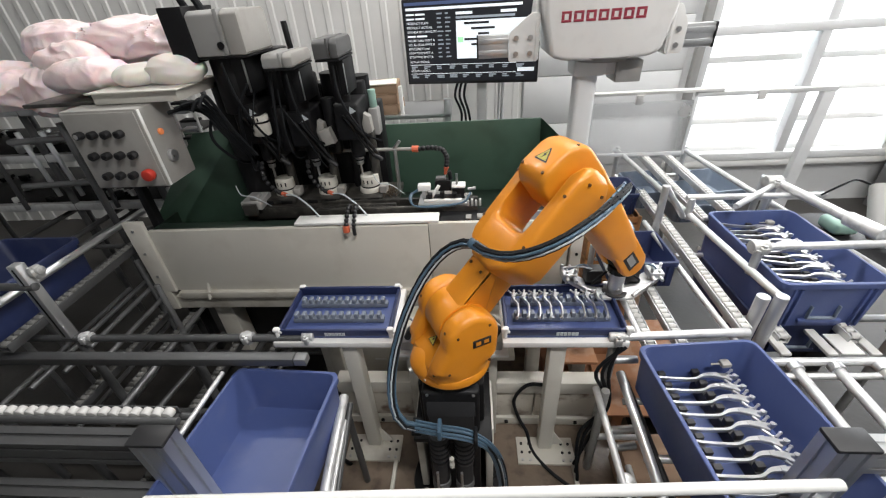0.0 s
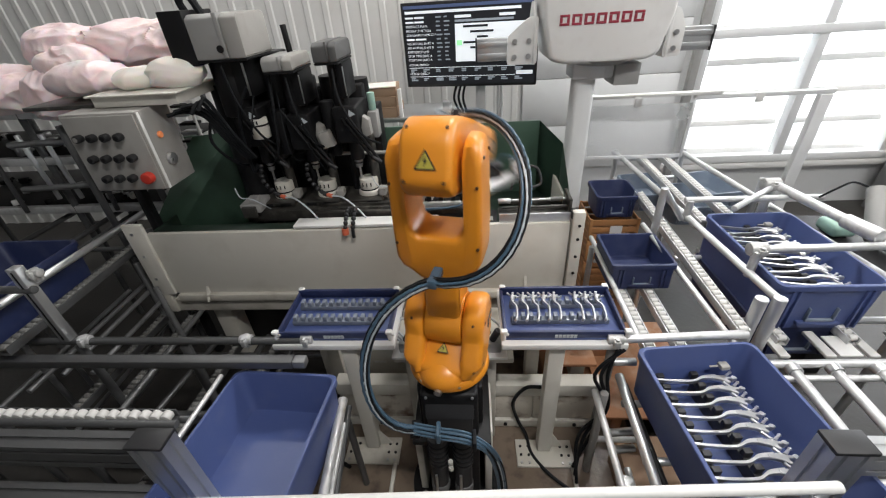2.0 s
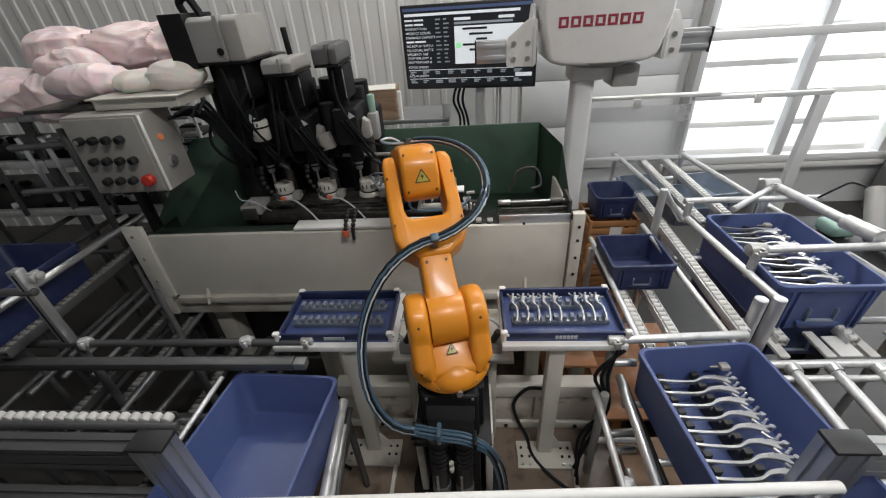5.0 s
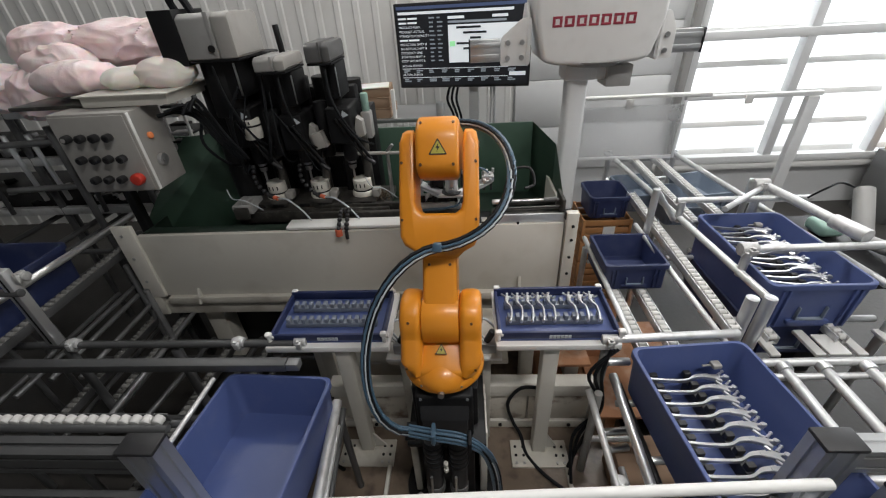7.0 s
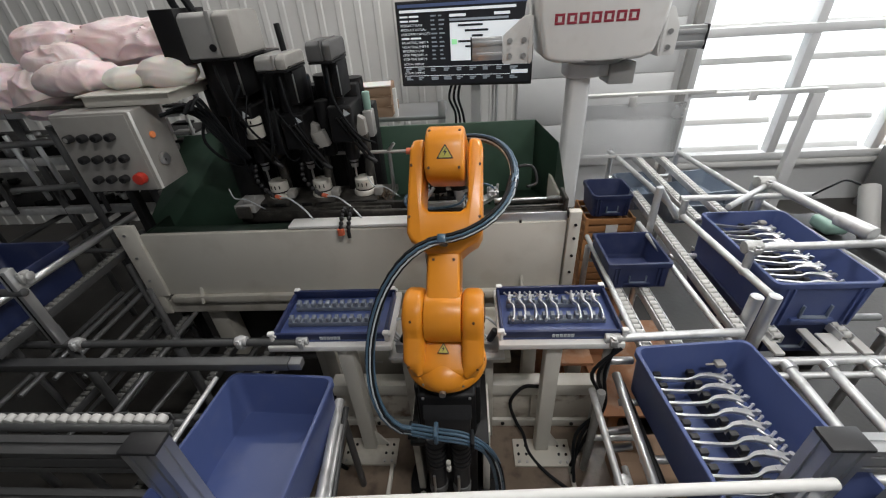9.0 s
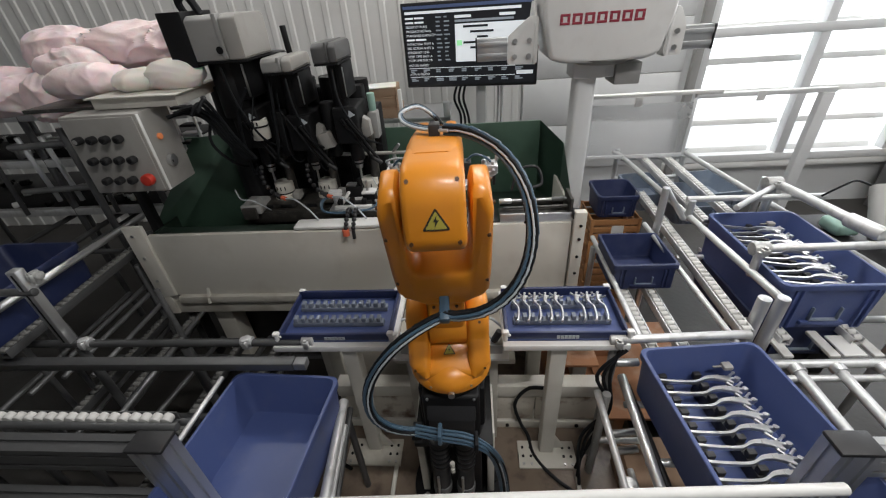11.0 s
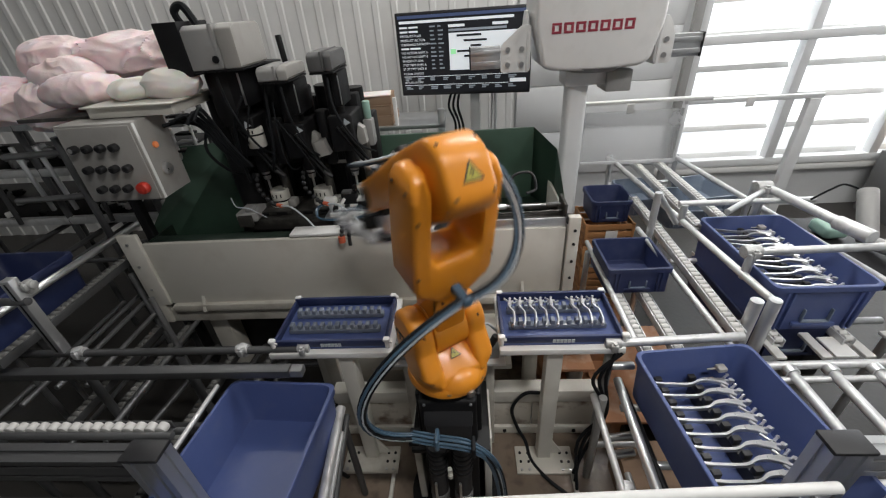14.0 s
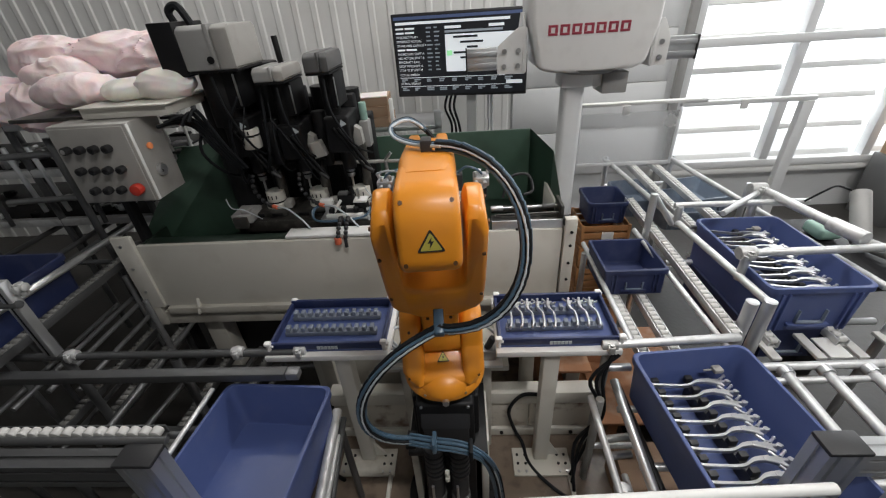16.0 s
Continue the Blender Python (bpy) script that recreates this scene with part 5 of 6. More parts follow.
t = thing("plastic_bag", label="crumpled translucent pink polythene bags piled on the rack", category="bag")
for c, sx, sy, sz, seed in (((-1.36, 1.9, 1.435), 0.4, 0.17, 0.1, 3.1), ((-1.78, 1.88, 1.44), 0.17, 0.15, 0.105, 7.7), ((-2.0, 1.75, 1.3), 0.26, 0.18, 0.1, 5.2), ((-1.72, 1.68, 1.28), 0.14, 0.12, 0.11, 2.6), ((-1.42, 1.53, 1.355), 0.16, 0.1, 0.06, 1.3), ((-1.63, 1.72, 1.38), 0.15, 0.1, 0.09, 8.3)):
    part("bag", crumpled(B(), c, sx, sy, sz, seed), PINK, t)
for c, sx, sy, sz, seed in (((-1.2, 1.5, 1.355), 0.1, 0.08, 0.042, 9.4), ((-1.06, 1.5, 1.365), 0.1, 0.085, 0.055, 4.4)):
    part("paler_bag", crumpled(B(), c, sx, sy, sz, seed), PALE, t, "pale polythene bag")


# ---- monitor ----
def letters(parent, words, x, z, size):
    curve = bpy.data.curves.new("display_text", "FONT")
    curve.body, curve.size = words, size
    source = bpy.data.objects.new("display_text", curve)
    data = bpy.data.meshes.new_from_object(source)
    bpy.data.objects.remove(source)
    data.materials.append(SCREENW)
    ob = new("display_text", data)
    ob.parent = parent
    ob.matrix_local = pose(x, -0.0032, z, 90, 0, 0)
    return ob


def monitor():
    t = thing("monitor", 0.0, 2.66, 1.05, label="black flat screen showing white production tables", category="monitor", rz=-9)
    W, Hh = 0.81, 0.465
    part("housing", box(B(), -W / 2, W / 2, 0.0, 0.05, 0, Hh, 0.006), BLACKP, t)
    s = part("screen", box(B(), -W / 2 + 0.012, W / 2 - 0.012, -0.002, 0.001, 0.016, Hh - 0.012, 0), SCREENK, t)

    def mark(x0, x1, z0, z1, m):
        part("display_mark", box(B(), -W / 2 + x0 * W, -W / 2 + x1 * W, -0.0036, -0.0022, z0 * Hh, z1 * Hh, 0), m, s)
    mark(0.02, 0.98, 0.93, 0.965, SCREENB)
    mark(0.03, 0.87, 0.875, 0.905, SCREENW)
    lines = ("", "", "PRODUCT PLAN", "PRODUCT ACTUAL", "STANDARD CAPACITY", "", "NG ACTUAL SHIFT A", "NG ACTUAL SHIFT B", "EFFICIENCY LINE", "STOP TIME SHIFT A", "STOP TIME SHIFT B")
    for k, words in enumerate(lines):
        z = 0.845 - k * 0.049
        if words:
            letters(s, words, -W / 2 + 0.03 * W, (z - 0.026) * Hh, 0.0178)
        else:
            mark(0.03, 0.09, z - 0.024, z - 0.004, SCREENW)
            mark(0.1, 0.14 + 0.05 * random.random(), z - 0.024, z - 0.004, SCREENW)
        for j in range(2):
            mark(0.26 + 0.06 * j, 0.28 + 0.06 * j + 0.025 * random.random(), z - 0.022, z - 0.006, SCREENG)
    mark(0.4, 0.52, 0.81, 0.84, SCREENW)
    mark(0.72, 0.83, 0.81, 0.84, SCREENW)
    mark(0.4, 0.82, 0.765, 0.79, SCREENG)
    mark(0.4, 0.9, 0.31, 0.745, SCREENW)
    for k in range(6):
        part("display_mark", box(B(), -W / 2 + (0.46 + 0.05 * (k % 3)) * W, -W / 2 + (0.64 + 0.04 * (k % 2)) * W, -0.0052, -0.0038, (0.70 - 0.06 * k) * Hh, (0.725 - 0.06 * k) * Hh, 0), SCREENK, s)
    part("display_mark", box(B(), -W / 2 + 0.41 * W, -W / 2 + 0.45 * W, -0.0052, -0.0038, 0.5 * Hh, 0.56 * Hh, 0), SCREENGR, s)
    for z in (0.25, 0.14):
        letters(s, "ACTUAL ENERGY", -W / 2 + 0.03 * W, (z + 0.02) * Hh, 0.0165)
        mark(0.85, 0.97, z - 0.0, z + 0.045, SCREENW)
        mark(0.03, 0.84, z - 0.008, z - 0.002, SCREENW)
        for k in range(9):
            mark(0.04 + k * 0.1, 0.07 + k * 0.1 + 0.03 * random.random(), z - 0.036, z - 0.02, SCREENG)
            mark(0.04 + k * 0.1, 0.06 + k * 0.1 + 0.04 * random.random(), z - 0.058, z - 0.042, SCREENG)
    part("pole", box(B(), 0.03, 0.09, 0.055, 0.1, -1.05, 0.3, 0.004), WALLG, t)
    part("pole", rod(B(), (0.19, 0.08, -1.05), (0.19, 0.08, 0.1), 0.011, seg=12), WALLG, t)
    part("pole", rod(B(), (0.15, 0.12, -1.05), (0.17, 0.08, 0.1), 0.007, seg=12), WALLG, t)
    for k in range(3):
        part("cable", tube(B(), spline([(-0.08 + 0.025 * k, 0.02, 0.02), (-0.11 + 0.03 * k, 0.03, -0.08), (-0.07 + 0.025 * k, 0.03, -0.2), (-0.1 + 0.05 * k, 0.04, -0.4)], 6), 0.008), RUBBER, t)
    return t


monitor()
t = thing("steel_shelf", label="low grey steel shelf behind the machine", category="shelf")
part("board", box(B(), -0.95, -0.12, 2.4, 2.75, 0.915, 0.94, 0.003), ALU, t)
part("board", box(B(), -0.95, -0.12, 2.4, 2.75, 0.5, 0.52, 0.003), ALU, t)
for x in (-0.94, -0.16):
    part("post", box(B(), x, x + 0.04, 2.4, 2.44, 0, 1.02, 0.003), ALU, t)
part("post", box(B(), -0.42, -0.4, 2.41, 2.44, 0.52, 1.1, 0.003), WHITE, t)
for k, (x, z, w, h) in enumerate(((-0.56, 0.941, 0.26, 0.055), (-0.555, 1.001, 0.24, 0.055), (-0.56, 1.061, 0.25, 0.045))):
    c = thing("cardboard_box", x, 2.52, z, 3 * k - 3, label="flat brown cardboard box stacked on the shelf", category="box", group="cardboard boxes")
    part("carton", box(B(), -w / 2, w / 2, -0.1, 0.12, 0, h, 0.003), CARD, c)
    part("flap", box(B(), -w / 2 - 0.004, w / 2 + 0.004, -0.104, 0.0, h, h + 0.004, 0.001), CARD, c)
c = thing("paper_stack", -0.56, 2.5, 1.111, 8, label="loose sheets of paper on the cartons", category="paper")
part("sheet", box(B(), -0.1, 0.12, -0.09, 0.06, 0, 0.006, 0.001), PALE, c)


# ---- vision unit on its column ----
def vision_unit():
    t = thing("vision_unit", 0.555, 2.0, 0, label="white camera housing with dark red marking on a grey column", category="camera unit")
    bm = B()
    prof = [(-0.265, 1.7), (0.265, 1.7), (0.26, 1.44), (0.225, 1.29), (0.18, 1.27), (0.0, 1.262), (-0.16, 1.268), (-0.22, 1.285), (-0.255, 1.44)]
    b = prism(B(), rounded(prof, 0.02, 3), -0.15, 0.15, 0.02, 3)
    b.transform(Matrix(((0, 1, 0, 0), (1, 0, 0, 0), (0, 0, 1, 0), (0, 0, 0, 1))))
    part("housing", join(bm, b), WHITE, t)
    part("underside", rod(B(), (0.02, 0, 1.25), (0.02, 0, 1.275), 0.12, 0.17, seg=36), GREY, t)
    for sx in (-1, 1):
        o = rounded([(-0.09, 1.265), (0.0, 1.265), (0.09, 1.265), (0.09, 1.42), (0.03, 1.5), (-0.03, 1.5), (-0.09, 1.42)], 0.01, 2)
        part("side_plate", prism(B(), o, sx * 0.275 - 0.006, sx * 0.275 + 0.006, 0.002), WHITE, t)
        w = sx * 0.33
        wide = 0.39 if sx < 0 else 0.335
        o = rounded([(sx * 0.262, 1.268), (sx * wide, 1.268), (sx * wide, 1.38), (sx * 0.3, 1.45), (sx * 0.262, 1.45)], 0.012, 2)
        b = prism(B(), o, -0.085, -0.075, 0.002)
        b.transform(Matrix(((0, 1, 0, 0), (1, 0, 0, 0), (0, 0, 1, 0), (0, 0, 0, 1))))
        part("mount_plate", b, WHITE, t)
        for dx in ((0.3, 0.36) if sx < 0 else (0.3,)):
            for z in (1.3, 1.36):
                part("bolt", rod(B(), (sx * dx, -0.085, z), (sx * dx, -0.093, z), 0.011, seg=8), STEEL, t)
        far = 0.52 if sx < 0 else 0.455
        bm = box(B(), min(sx * wide, sx * far), max(sx * wide, sx * far), -0.07, -0.03, 1.285, 1.375, 0.002)
        for z in (1.307, 1.352):
            box(bm, min(sx * wide, sx * far), max(sx * wide, sx * far), -0.076, -0.069, z - 0.01, z + 0.01, 0.002)
        part("beam", bm, ALU, t, "slotted aluminium beam")
        part("beam_end", box(B(), min(sx * far, sx * (far + 0.006)), max(sx * far, sx * (far + 0.006)), -0.078, -0.028, 1.283, 1.377, 0.001), BLACKP, t)
    # marking as plain blocks
    for k in range(7):
        x0 = -0.19 + k * 0.048
        for z0, z1 in ((1.412, 1.421), (1.442, 1.451)):
            part("mark", box(B(), x0, x0 + 0.039, -0.1525, -0.1495, z0, z1, 0.001), SIGNRED, t, "dark red block of the maker's mark")
        part("mark", box(B(), x0, x0 + 0.0115, -0.152, -0.1495, 1.4215, 1.4415, 0.001), SIGNRED, t, "dark red block of the maker's mark")
        part("mark", box(B(), x0 + 0.028, x0 + 0.039, -0.152, -0.1495, 1.4215, 1.4415, 0.001), SIGNRED, t, "dark red block of the maker's mark")
    part("column", box(B(), -0.08, 0.015, -0.05, 0.05, 0, 1.26, 0.02, 3), WALLG, t)
    part("collar", box(B(), -0.1, 0.04, -0.07, 0.07, 1.19, 1.258, 0.01), WALLG, t)
    part("connector_box", box(B(), 0.08, 0.19, -0.08, 0.06, 1.16, 1.25, 0.006), GREY, t)
    part("link_box", box(B(), 0.0, 0.1, -0.06, 0.06, 1.19, 1.25, 0.01), WALLG, t)
    part("foot", box(B(), -0.15, 0.1, -0.13, 0.13, 0, 0.012, 0.003), GREY, t)
    return t


vision_unit()


# ---- pipe racks and roller lanes ----
def pipe(t, p, q, r=0.014, m=None, name="pipe"):
    return part(name, rod(B(), p, q, r * 0.9, seg=16, bevel=0.002), m or ALUW, t)


def joint_clamp(t, c, r=0.02, m=None):
    """A cast pipe clamp: collar round the post, half shell round the rail, ears and a bolt."""
    x, y, z = c
    bm = rod(B(), (x, y, z - 0.035), (x, y, z + 0.008), r * 0.85, seg=14, bevel=0.003)
    rod(bm, (x - r * 1.15, y, z - 0.008), (x + r * 1.15, y, z - 0.008), r * 0.95, seg=14, bevel=0.003)
    box(bm, x - r * 0.5, x + r * 0.5, y - r * 1.5, y - r * 0.6, z - 0.02, z + 0.004, 0.003)
    rod(bm, (x, y - r * 1.1, z - 0.024), (x, y - r * 1.1, z + 0.012), r * 0.3, seg=6)
    return part("joint", bm, m or CLAMP, t)


def roller_lane(name_label, x, y0, y1, z0, z1, m=None, group="roller lanes", step=0.024, wheels=None):
    """A channel with a row of small white wheels that stand a little out of it."""
    t = thing("roller_lane", label=name_label, category="roller track", group=group)
    a, b = Vector((x, y0, z0)), Vector((x, y1, z1))
    d = (b - a)
    mm = Matrix.Translation(a) @ d.to_track_quat("Y", "Z").to_matrix().to_4x4()
    length = d.length
    for s in (-1, 1):
        part("channel", box(B(), s * 0.017 - 0.002, s * 0.017 + 0.002, 0, length, -0.016, 0.014, 0.0005, m=mm), m or ALUW, t)
    part("channel_floor", box(B(), -0.0145, 0.0145, 0, length, -0.016, -0.012, 0.0005, m=mm), m or ALUW, t)
    data = None
    for k in range(int(length / step)):
        if data is None:
            w = part("wheel", rod(B(), (-0.0125, 0, 0), (0.0125, 0, 0), 0.0112, seg=12, bevel=0.004), wheels or ROLLER, t)
            data = w.data
        else:
            w = new("wheel", data)
            w.parent = t
        w.matrix_local = mm @ pose(0, step * (k + 0.5), 0.008)
    return t


def slotted(w, d, nw, nd, g=0.0042, depth=0.006):
    """Outline of a slotted profile, w by d, with nw and nd grooves on its sides, centred."""
    def side(length, n):
        out = []
        for k in range(n):
            c = -length / 2 + length * (k + 0.5) / n
            out += [(c - g, 0), (c - g, depth), (c + g, depth), (c + g, 0)]
        return out
    pts = [(-w / 2, -d / 2)] + [(x, -d / 2 + y) for x, y in side(w, nw)]
    pts += [(w / 2, -d / 2)] + [(w / 2 - y, x) for x, y in side(d, nd)]
    pts += [(w / 2, d / 2)] + [(-x, d / 2 - y) for x, y in side(w, nw)]
    pts += [(-w / 2, d / 2)] + [(-w / 2 + y, -x) for x, y in side(d, nd)]
    return pts


def profile_post(t, x0, x1, y0, y1, z0, z1, name="post", m=None):
    """Slotted aluminium profile, drawn out along its longest side."""
    c = Vector(((x0 + x1) / 2, (y0 + y1) / 2, (z0 + z1) / 2))
    bm = B()
    if z1 - z0 > x1 - x0:
        prism(bm, slotted(x1 - x0, y1 - y0, 2, 1), z0 - c.z, z1 - c.z, 0)
        bm.transform(Matrix.Translation(c) @ Matrix(((0, 1, 0, 0), (0, 0, 1, 0), (1, 0, 0, 0), (0, 0, 0, 1))))
    else:
        prism(bm, slotted(y1 - y0, z1 - z0, 1, 2), x0 - c.x, x1 - c.x, 0)
        bm.transform(Matrix.Translation(c))
    return part(name, bm, m or ALU, t, smooth=False)


# guard frame in front
t = thing("guard_frame", label="slotted aluminium guard frame with black end caps", category="frame")
profile_post(t, 0.705, 0.785, 0.474, 0.524, 0.0, 0.74)
part("end_cap", box(B(), 0.703, 0.787, 0.472, 0.526, 0.7405, 0.752, 0.004), BLACKP, t)
profile_post(t, 0.7875, 1.6, 0.48, 0.522, 0.66, 0.735, "beam")
profile_post(t, 0.79, 0.86, 0.385, 0.43, 0.0, 0.71)
part("end_cap", box(B(), 0.788, 0.862, 0.383, 0.432, 0.7105, 0.722, 0.004), BLACKP, t)
profile_post(t, -0.772, -0.69, 0.456, 0.505, 0.0, 0.74)
part("end_cap", box(B(), -0.778, -0.688, 0.454, 0.507, 0.7405, 0.752, 0.004), BLACKP, t)
# beams past the left post: aluminium with shade in its colour
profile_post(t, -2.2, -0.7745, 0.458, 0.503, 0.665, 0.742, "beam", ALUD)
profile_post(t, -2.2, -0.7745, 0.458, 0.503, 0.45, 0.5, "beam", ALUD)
part("front_rail", rod(B(), (-0.689, 0.365, 0.70), (0.703, 0.435, 0.70), 0.0115, seg=16), WALLW, t, "white round rail")

# pipe rack that carries the empty bin; most pipes have shade in their colour
t = thing("bin_rack", label="aluminium pipe rack under the empty blue bin, coloured dark for shade", category="rack", group="pipe racks")
pipe(t, (-0.393, 0.28, 0.425), (-0.426, 0.795, 0.47), 0.017, ALUW, "side_rail")
pipe(t, (-0.373, 0.28, 0.418), (-0.405, 0.72, 0.455), 0.007, ALUW, "guide_strip")
pipe(t, (-0.37, 0.28, 0.37), (-0.41, 0.79, 0.44), 0.011, ALUD, "side_rail")
pipe(t, (-0.745, 0.3, 0.41), (-0.735, 0.8, 0.415), 0.013, ALUD, "side_rail")
pipe(t, (-0.4, 0.33, 0.0), (-0.4, 0.33, 0.4), 0.013, ALUD, "post")
pipe(t, (-0.42, 0.77, 0.0), (-0.42, 0.77, 0.44), 0.013, ALUD, "post")
pipe(t, (-0.745, 0.77, 0.0), (-0.745, 0.77, 0.41), 0.013, ALUD, "post")
pipe(t, (-0.745, 0.33, 0.0), (-0.745, 0.33, 0.4), 0.013, ALUD, "post")
pipe(t, (-0.745, 0.4, 0.414), (-0.38, 0.4, 0.414), 0.012, ALUD, "cross_rail")
pipe(t, (-0.745, 0.7, 0.414), (-0.4, 0.7, 0.414), 0.012, ALUD, "cross_rail")
pipe(t, (-0.5, 0.83, 0.0), (-0.58, 0.74, 0.34), 0.008, RUBBER, "cable")

# rack on the side of the empty bin, its shade put into the pipe colour
t = thing("flow_rack", label="aluminium pipe flow rack with clamps, coloured dark for shade", category="rack", group="pipe racks")
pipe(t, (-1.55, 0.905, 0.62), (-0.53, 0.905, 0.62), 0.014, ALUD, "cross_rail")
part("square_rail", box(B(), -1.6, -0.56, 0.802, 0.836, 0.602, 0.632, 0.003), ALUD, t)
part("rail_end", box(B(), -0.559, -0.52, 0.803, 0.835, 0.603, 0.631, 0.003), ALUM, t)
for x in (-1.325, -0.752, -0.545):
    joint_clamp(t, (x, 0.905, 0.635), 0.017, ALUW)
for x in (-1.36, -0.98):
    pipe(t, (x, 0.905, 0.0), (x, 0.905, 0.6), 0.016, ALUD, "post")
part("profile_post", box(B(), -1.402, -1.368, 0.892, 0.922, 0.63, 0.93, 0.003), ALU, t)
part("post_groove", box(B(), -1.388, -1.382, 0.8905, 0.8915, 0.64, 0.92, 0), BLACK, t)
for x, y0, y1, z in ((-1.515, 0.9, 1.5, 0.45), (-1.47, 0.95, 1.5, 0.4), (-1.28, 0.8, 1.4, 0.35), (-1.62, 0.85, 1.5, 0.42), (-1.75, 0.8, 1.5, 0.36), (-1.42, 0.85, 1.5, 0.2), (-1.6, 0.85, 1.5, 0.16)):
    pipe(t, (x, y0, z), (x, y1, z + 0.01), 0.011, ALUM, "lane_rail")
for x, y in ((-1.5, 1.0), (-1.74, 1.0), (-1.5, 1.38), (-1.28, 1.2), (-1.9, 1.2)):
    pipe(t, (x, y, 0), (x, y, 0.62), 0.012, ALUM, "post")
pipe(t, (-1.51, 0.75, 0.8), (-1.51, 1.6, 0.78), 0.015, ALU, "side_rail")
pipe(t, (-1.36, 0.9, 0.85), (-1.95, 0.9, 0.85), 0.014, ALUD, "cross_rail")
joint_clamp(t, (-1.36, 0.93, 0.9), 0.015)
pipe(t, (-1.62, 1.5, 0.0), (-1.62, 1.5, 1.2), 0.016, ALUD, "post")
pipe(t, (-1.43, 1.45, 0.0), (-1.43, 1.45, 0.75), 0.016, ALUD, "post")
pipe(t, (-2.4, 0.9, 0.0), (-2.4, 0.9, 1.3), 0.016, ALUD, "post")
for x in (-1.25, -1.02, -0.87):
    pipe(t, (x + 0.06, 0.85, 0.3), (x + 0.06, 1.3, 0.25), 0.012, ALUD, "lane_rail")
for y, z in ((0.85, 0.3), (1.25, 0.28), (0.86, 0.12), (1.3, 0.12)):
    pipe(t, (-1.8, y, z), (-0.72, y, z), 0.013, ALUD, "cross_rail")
# channels and wheels of these lanes carry shade in their colour
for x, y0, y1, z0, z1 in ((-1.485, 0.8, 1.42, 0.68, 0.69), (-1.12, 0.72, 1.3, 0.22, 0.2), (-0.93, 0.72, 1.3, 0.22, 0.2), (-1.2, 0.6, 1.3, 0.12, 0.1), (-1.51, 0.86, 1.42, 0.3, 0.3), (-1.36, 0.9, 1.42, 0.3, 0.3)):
    roller_lane("aluminium roller lane with small wheels, both darkened as in shade", x, y0, y1, z0, z1, ALUD, wheels=ROLLERD)
t = roller_lane("aluminium roller lane with small white wheels across the rack", 0, 0, 0.66, 0, 0, ALUD, step=0.0315)
for w in t.children:
    if w.name.startswith("wheel"):
        w.scale = (0.95, 1.35, 1.35)
t.matrix_world = pose(-0.83, 0.625, 0.61, 0, 0, 90)
t = thing("lower_rack", label="aluminium rails below the flow rack, dimmed in colour for shade", category="rack", group="pipe racks")
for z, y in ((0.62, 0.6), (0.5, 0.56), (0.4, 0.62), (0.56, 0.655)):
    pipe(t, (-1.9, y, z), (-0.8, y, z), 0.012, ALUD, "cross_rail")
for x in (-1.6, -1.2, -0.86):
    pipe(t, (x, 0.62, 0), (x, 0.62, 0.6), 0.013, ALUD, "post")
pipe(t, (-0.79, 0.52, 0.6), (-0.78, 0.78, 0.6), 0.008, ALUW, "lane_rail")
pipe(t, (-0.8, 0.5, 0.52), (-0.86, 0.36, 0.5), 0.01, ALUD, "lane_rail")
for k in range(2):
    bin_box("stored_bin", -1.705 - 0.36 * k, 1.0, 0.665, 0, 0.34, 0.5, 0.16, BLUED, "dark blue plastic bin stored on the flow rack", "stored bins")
# shelf under the stored bins, its pipes coloured as in shade
t = thing("bin_shelf", label="aluminium pipe shelf that carries stored bins, coloured dark for shade", category="rack", group="pipe racks")
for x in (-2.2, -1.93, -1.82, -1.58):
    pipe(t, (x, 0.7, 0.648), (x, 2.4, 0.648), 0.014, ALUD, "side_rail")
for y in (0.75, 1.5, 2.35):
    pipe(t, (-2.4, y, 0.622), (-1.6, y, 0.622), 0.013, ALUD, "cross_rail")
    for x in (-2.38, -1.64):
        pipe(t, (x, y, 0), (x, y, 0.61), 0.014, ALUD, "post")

# tall parts rack behind
t = thing("parts_rack", label="tall grey shelf rack crowded with small metal parts", category="rack", group="pipe racks")
for x in (-3.4, -2.7, -2.05, -1.55):
    pipe(t, (x, 1.75, 0), (x, 1.75, 1.3), 0.017, ALUD, "post")
    pipe(t, (x, 2.35, 0), (x, 2.35, 1.3), 0.017, ALUD, "post")
for z in (0.72, 0.98, 1.2):
    part("beam", box(B(), -3.4, -1.5, 1.735, 1.765, z - 0.02, z + 0.02, 0.004), ALUW, t)
    part("board", box(B(), -3.4, -1.5, 1.77, 2.35, z - 0.012, z, 0.003), BLACK, t)
for x in (-2.9, -2.3, -1.8):
    pipe(t, (x, 1.72, 0.72), (x + 0.02, 1.72, 1.2), 0.012, ALUD, "upright")
for p, q in (((-2.124, 1.69, 1.077), (-1.72, 1.69, 1.09)), ((-2.2, 1.69, 0.86), (-1.75, 1.69, 0.875))):
    pipe(t, p, q, 0.016, ALUM, "shelf_rail")
for x in (-2.05, -1.93):
    pipe(t, (x, 1.7, 0.8), (x - 0.02, 1.7, 1.12), 0.012, ALU, "upright")
random.seed(4)
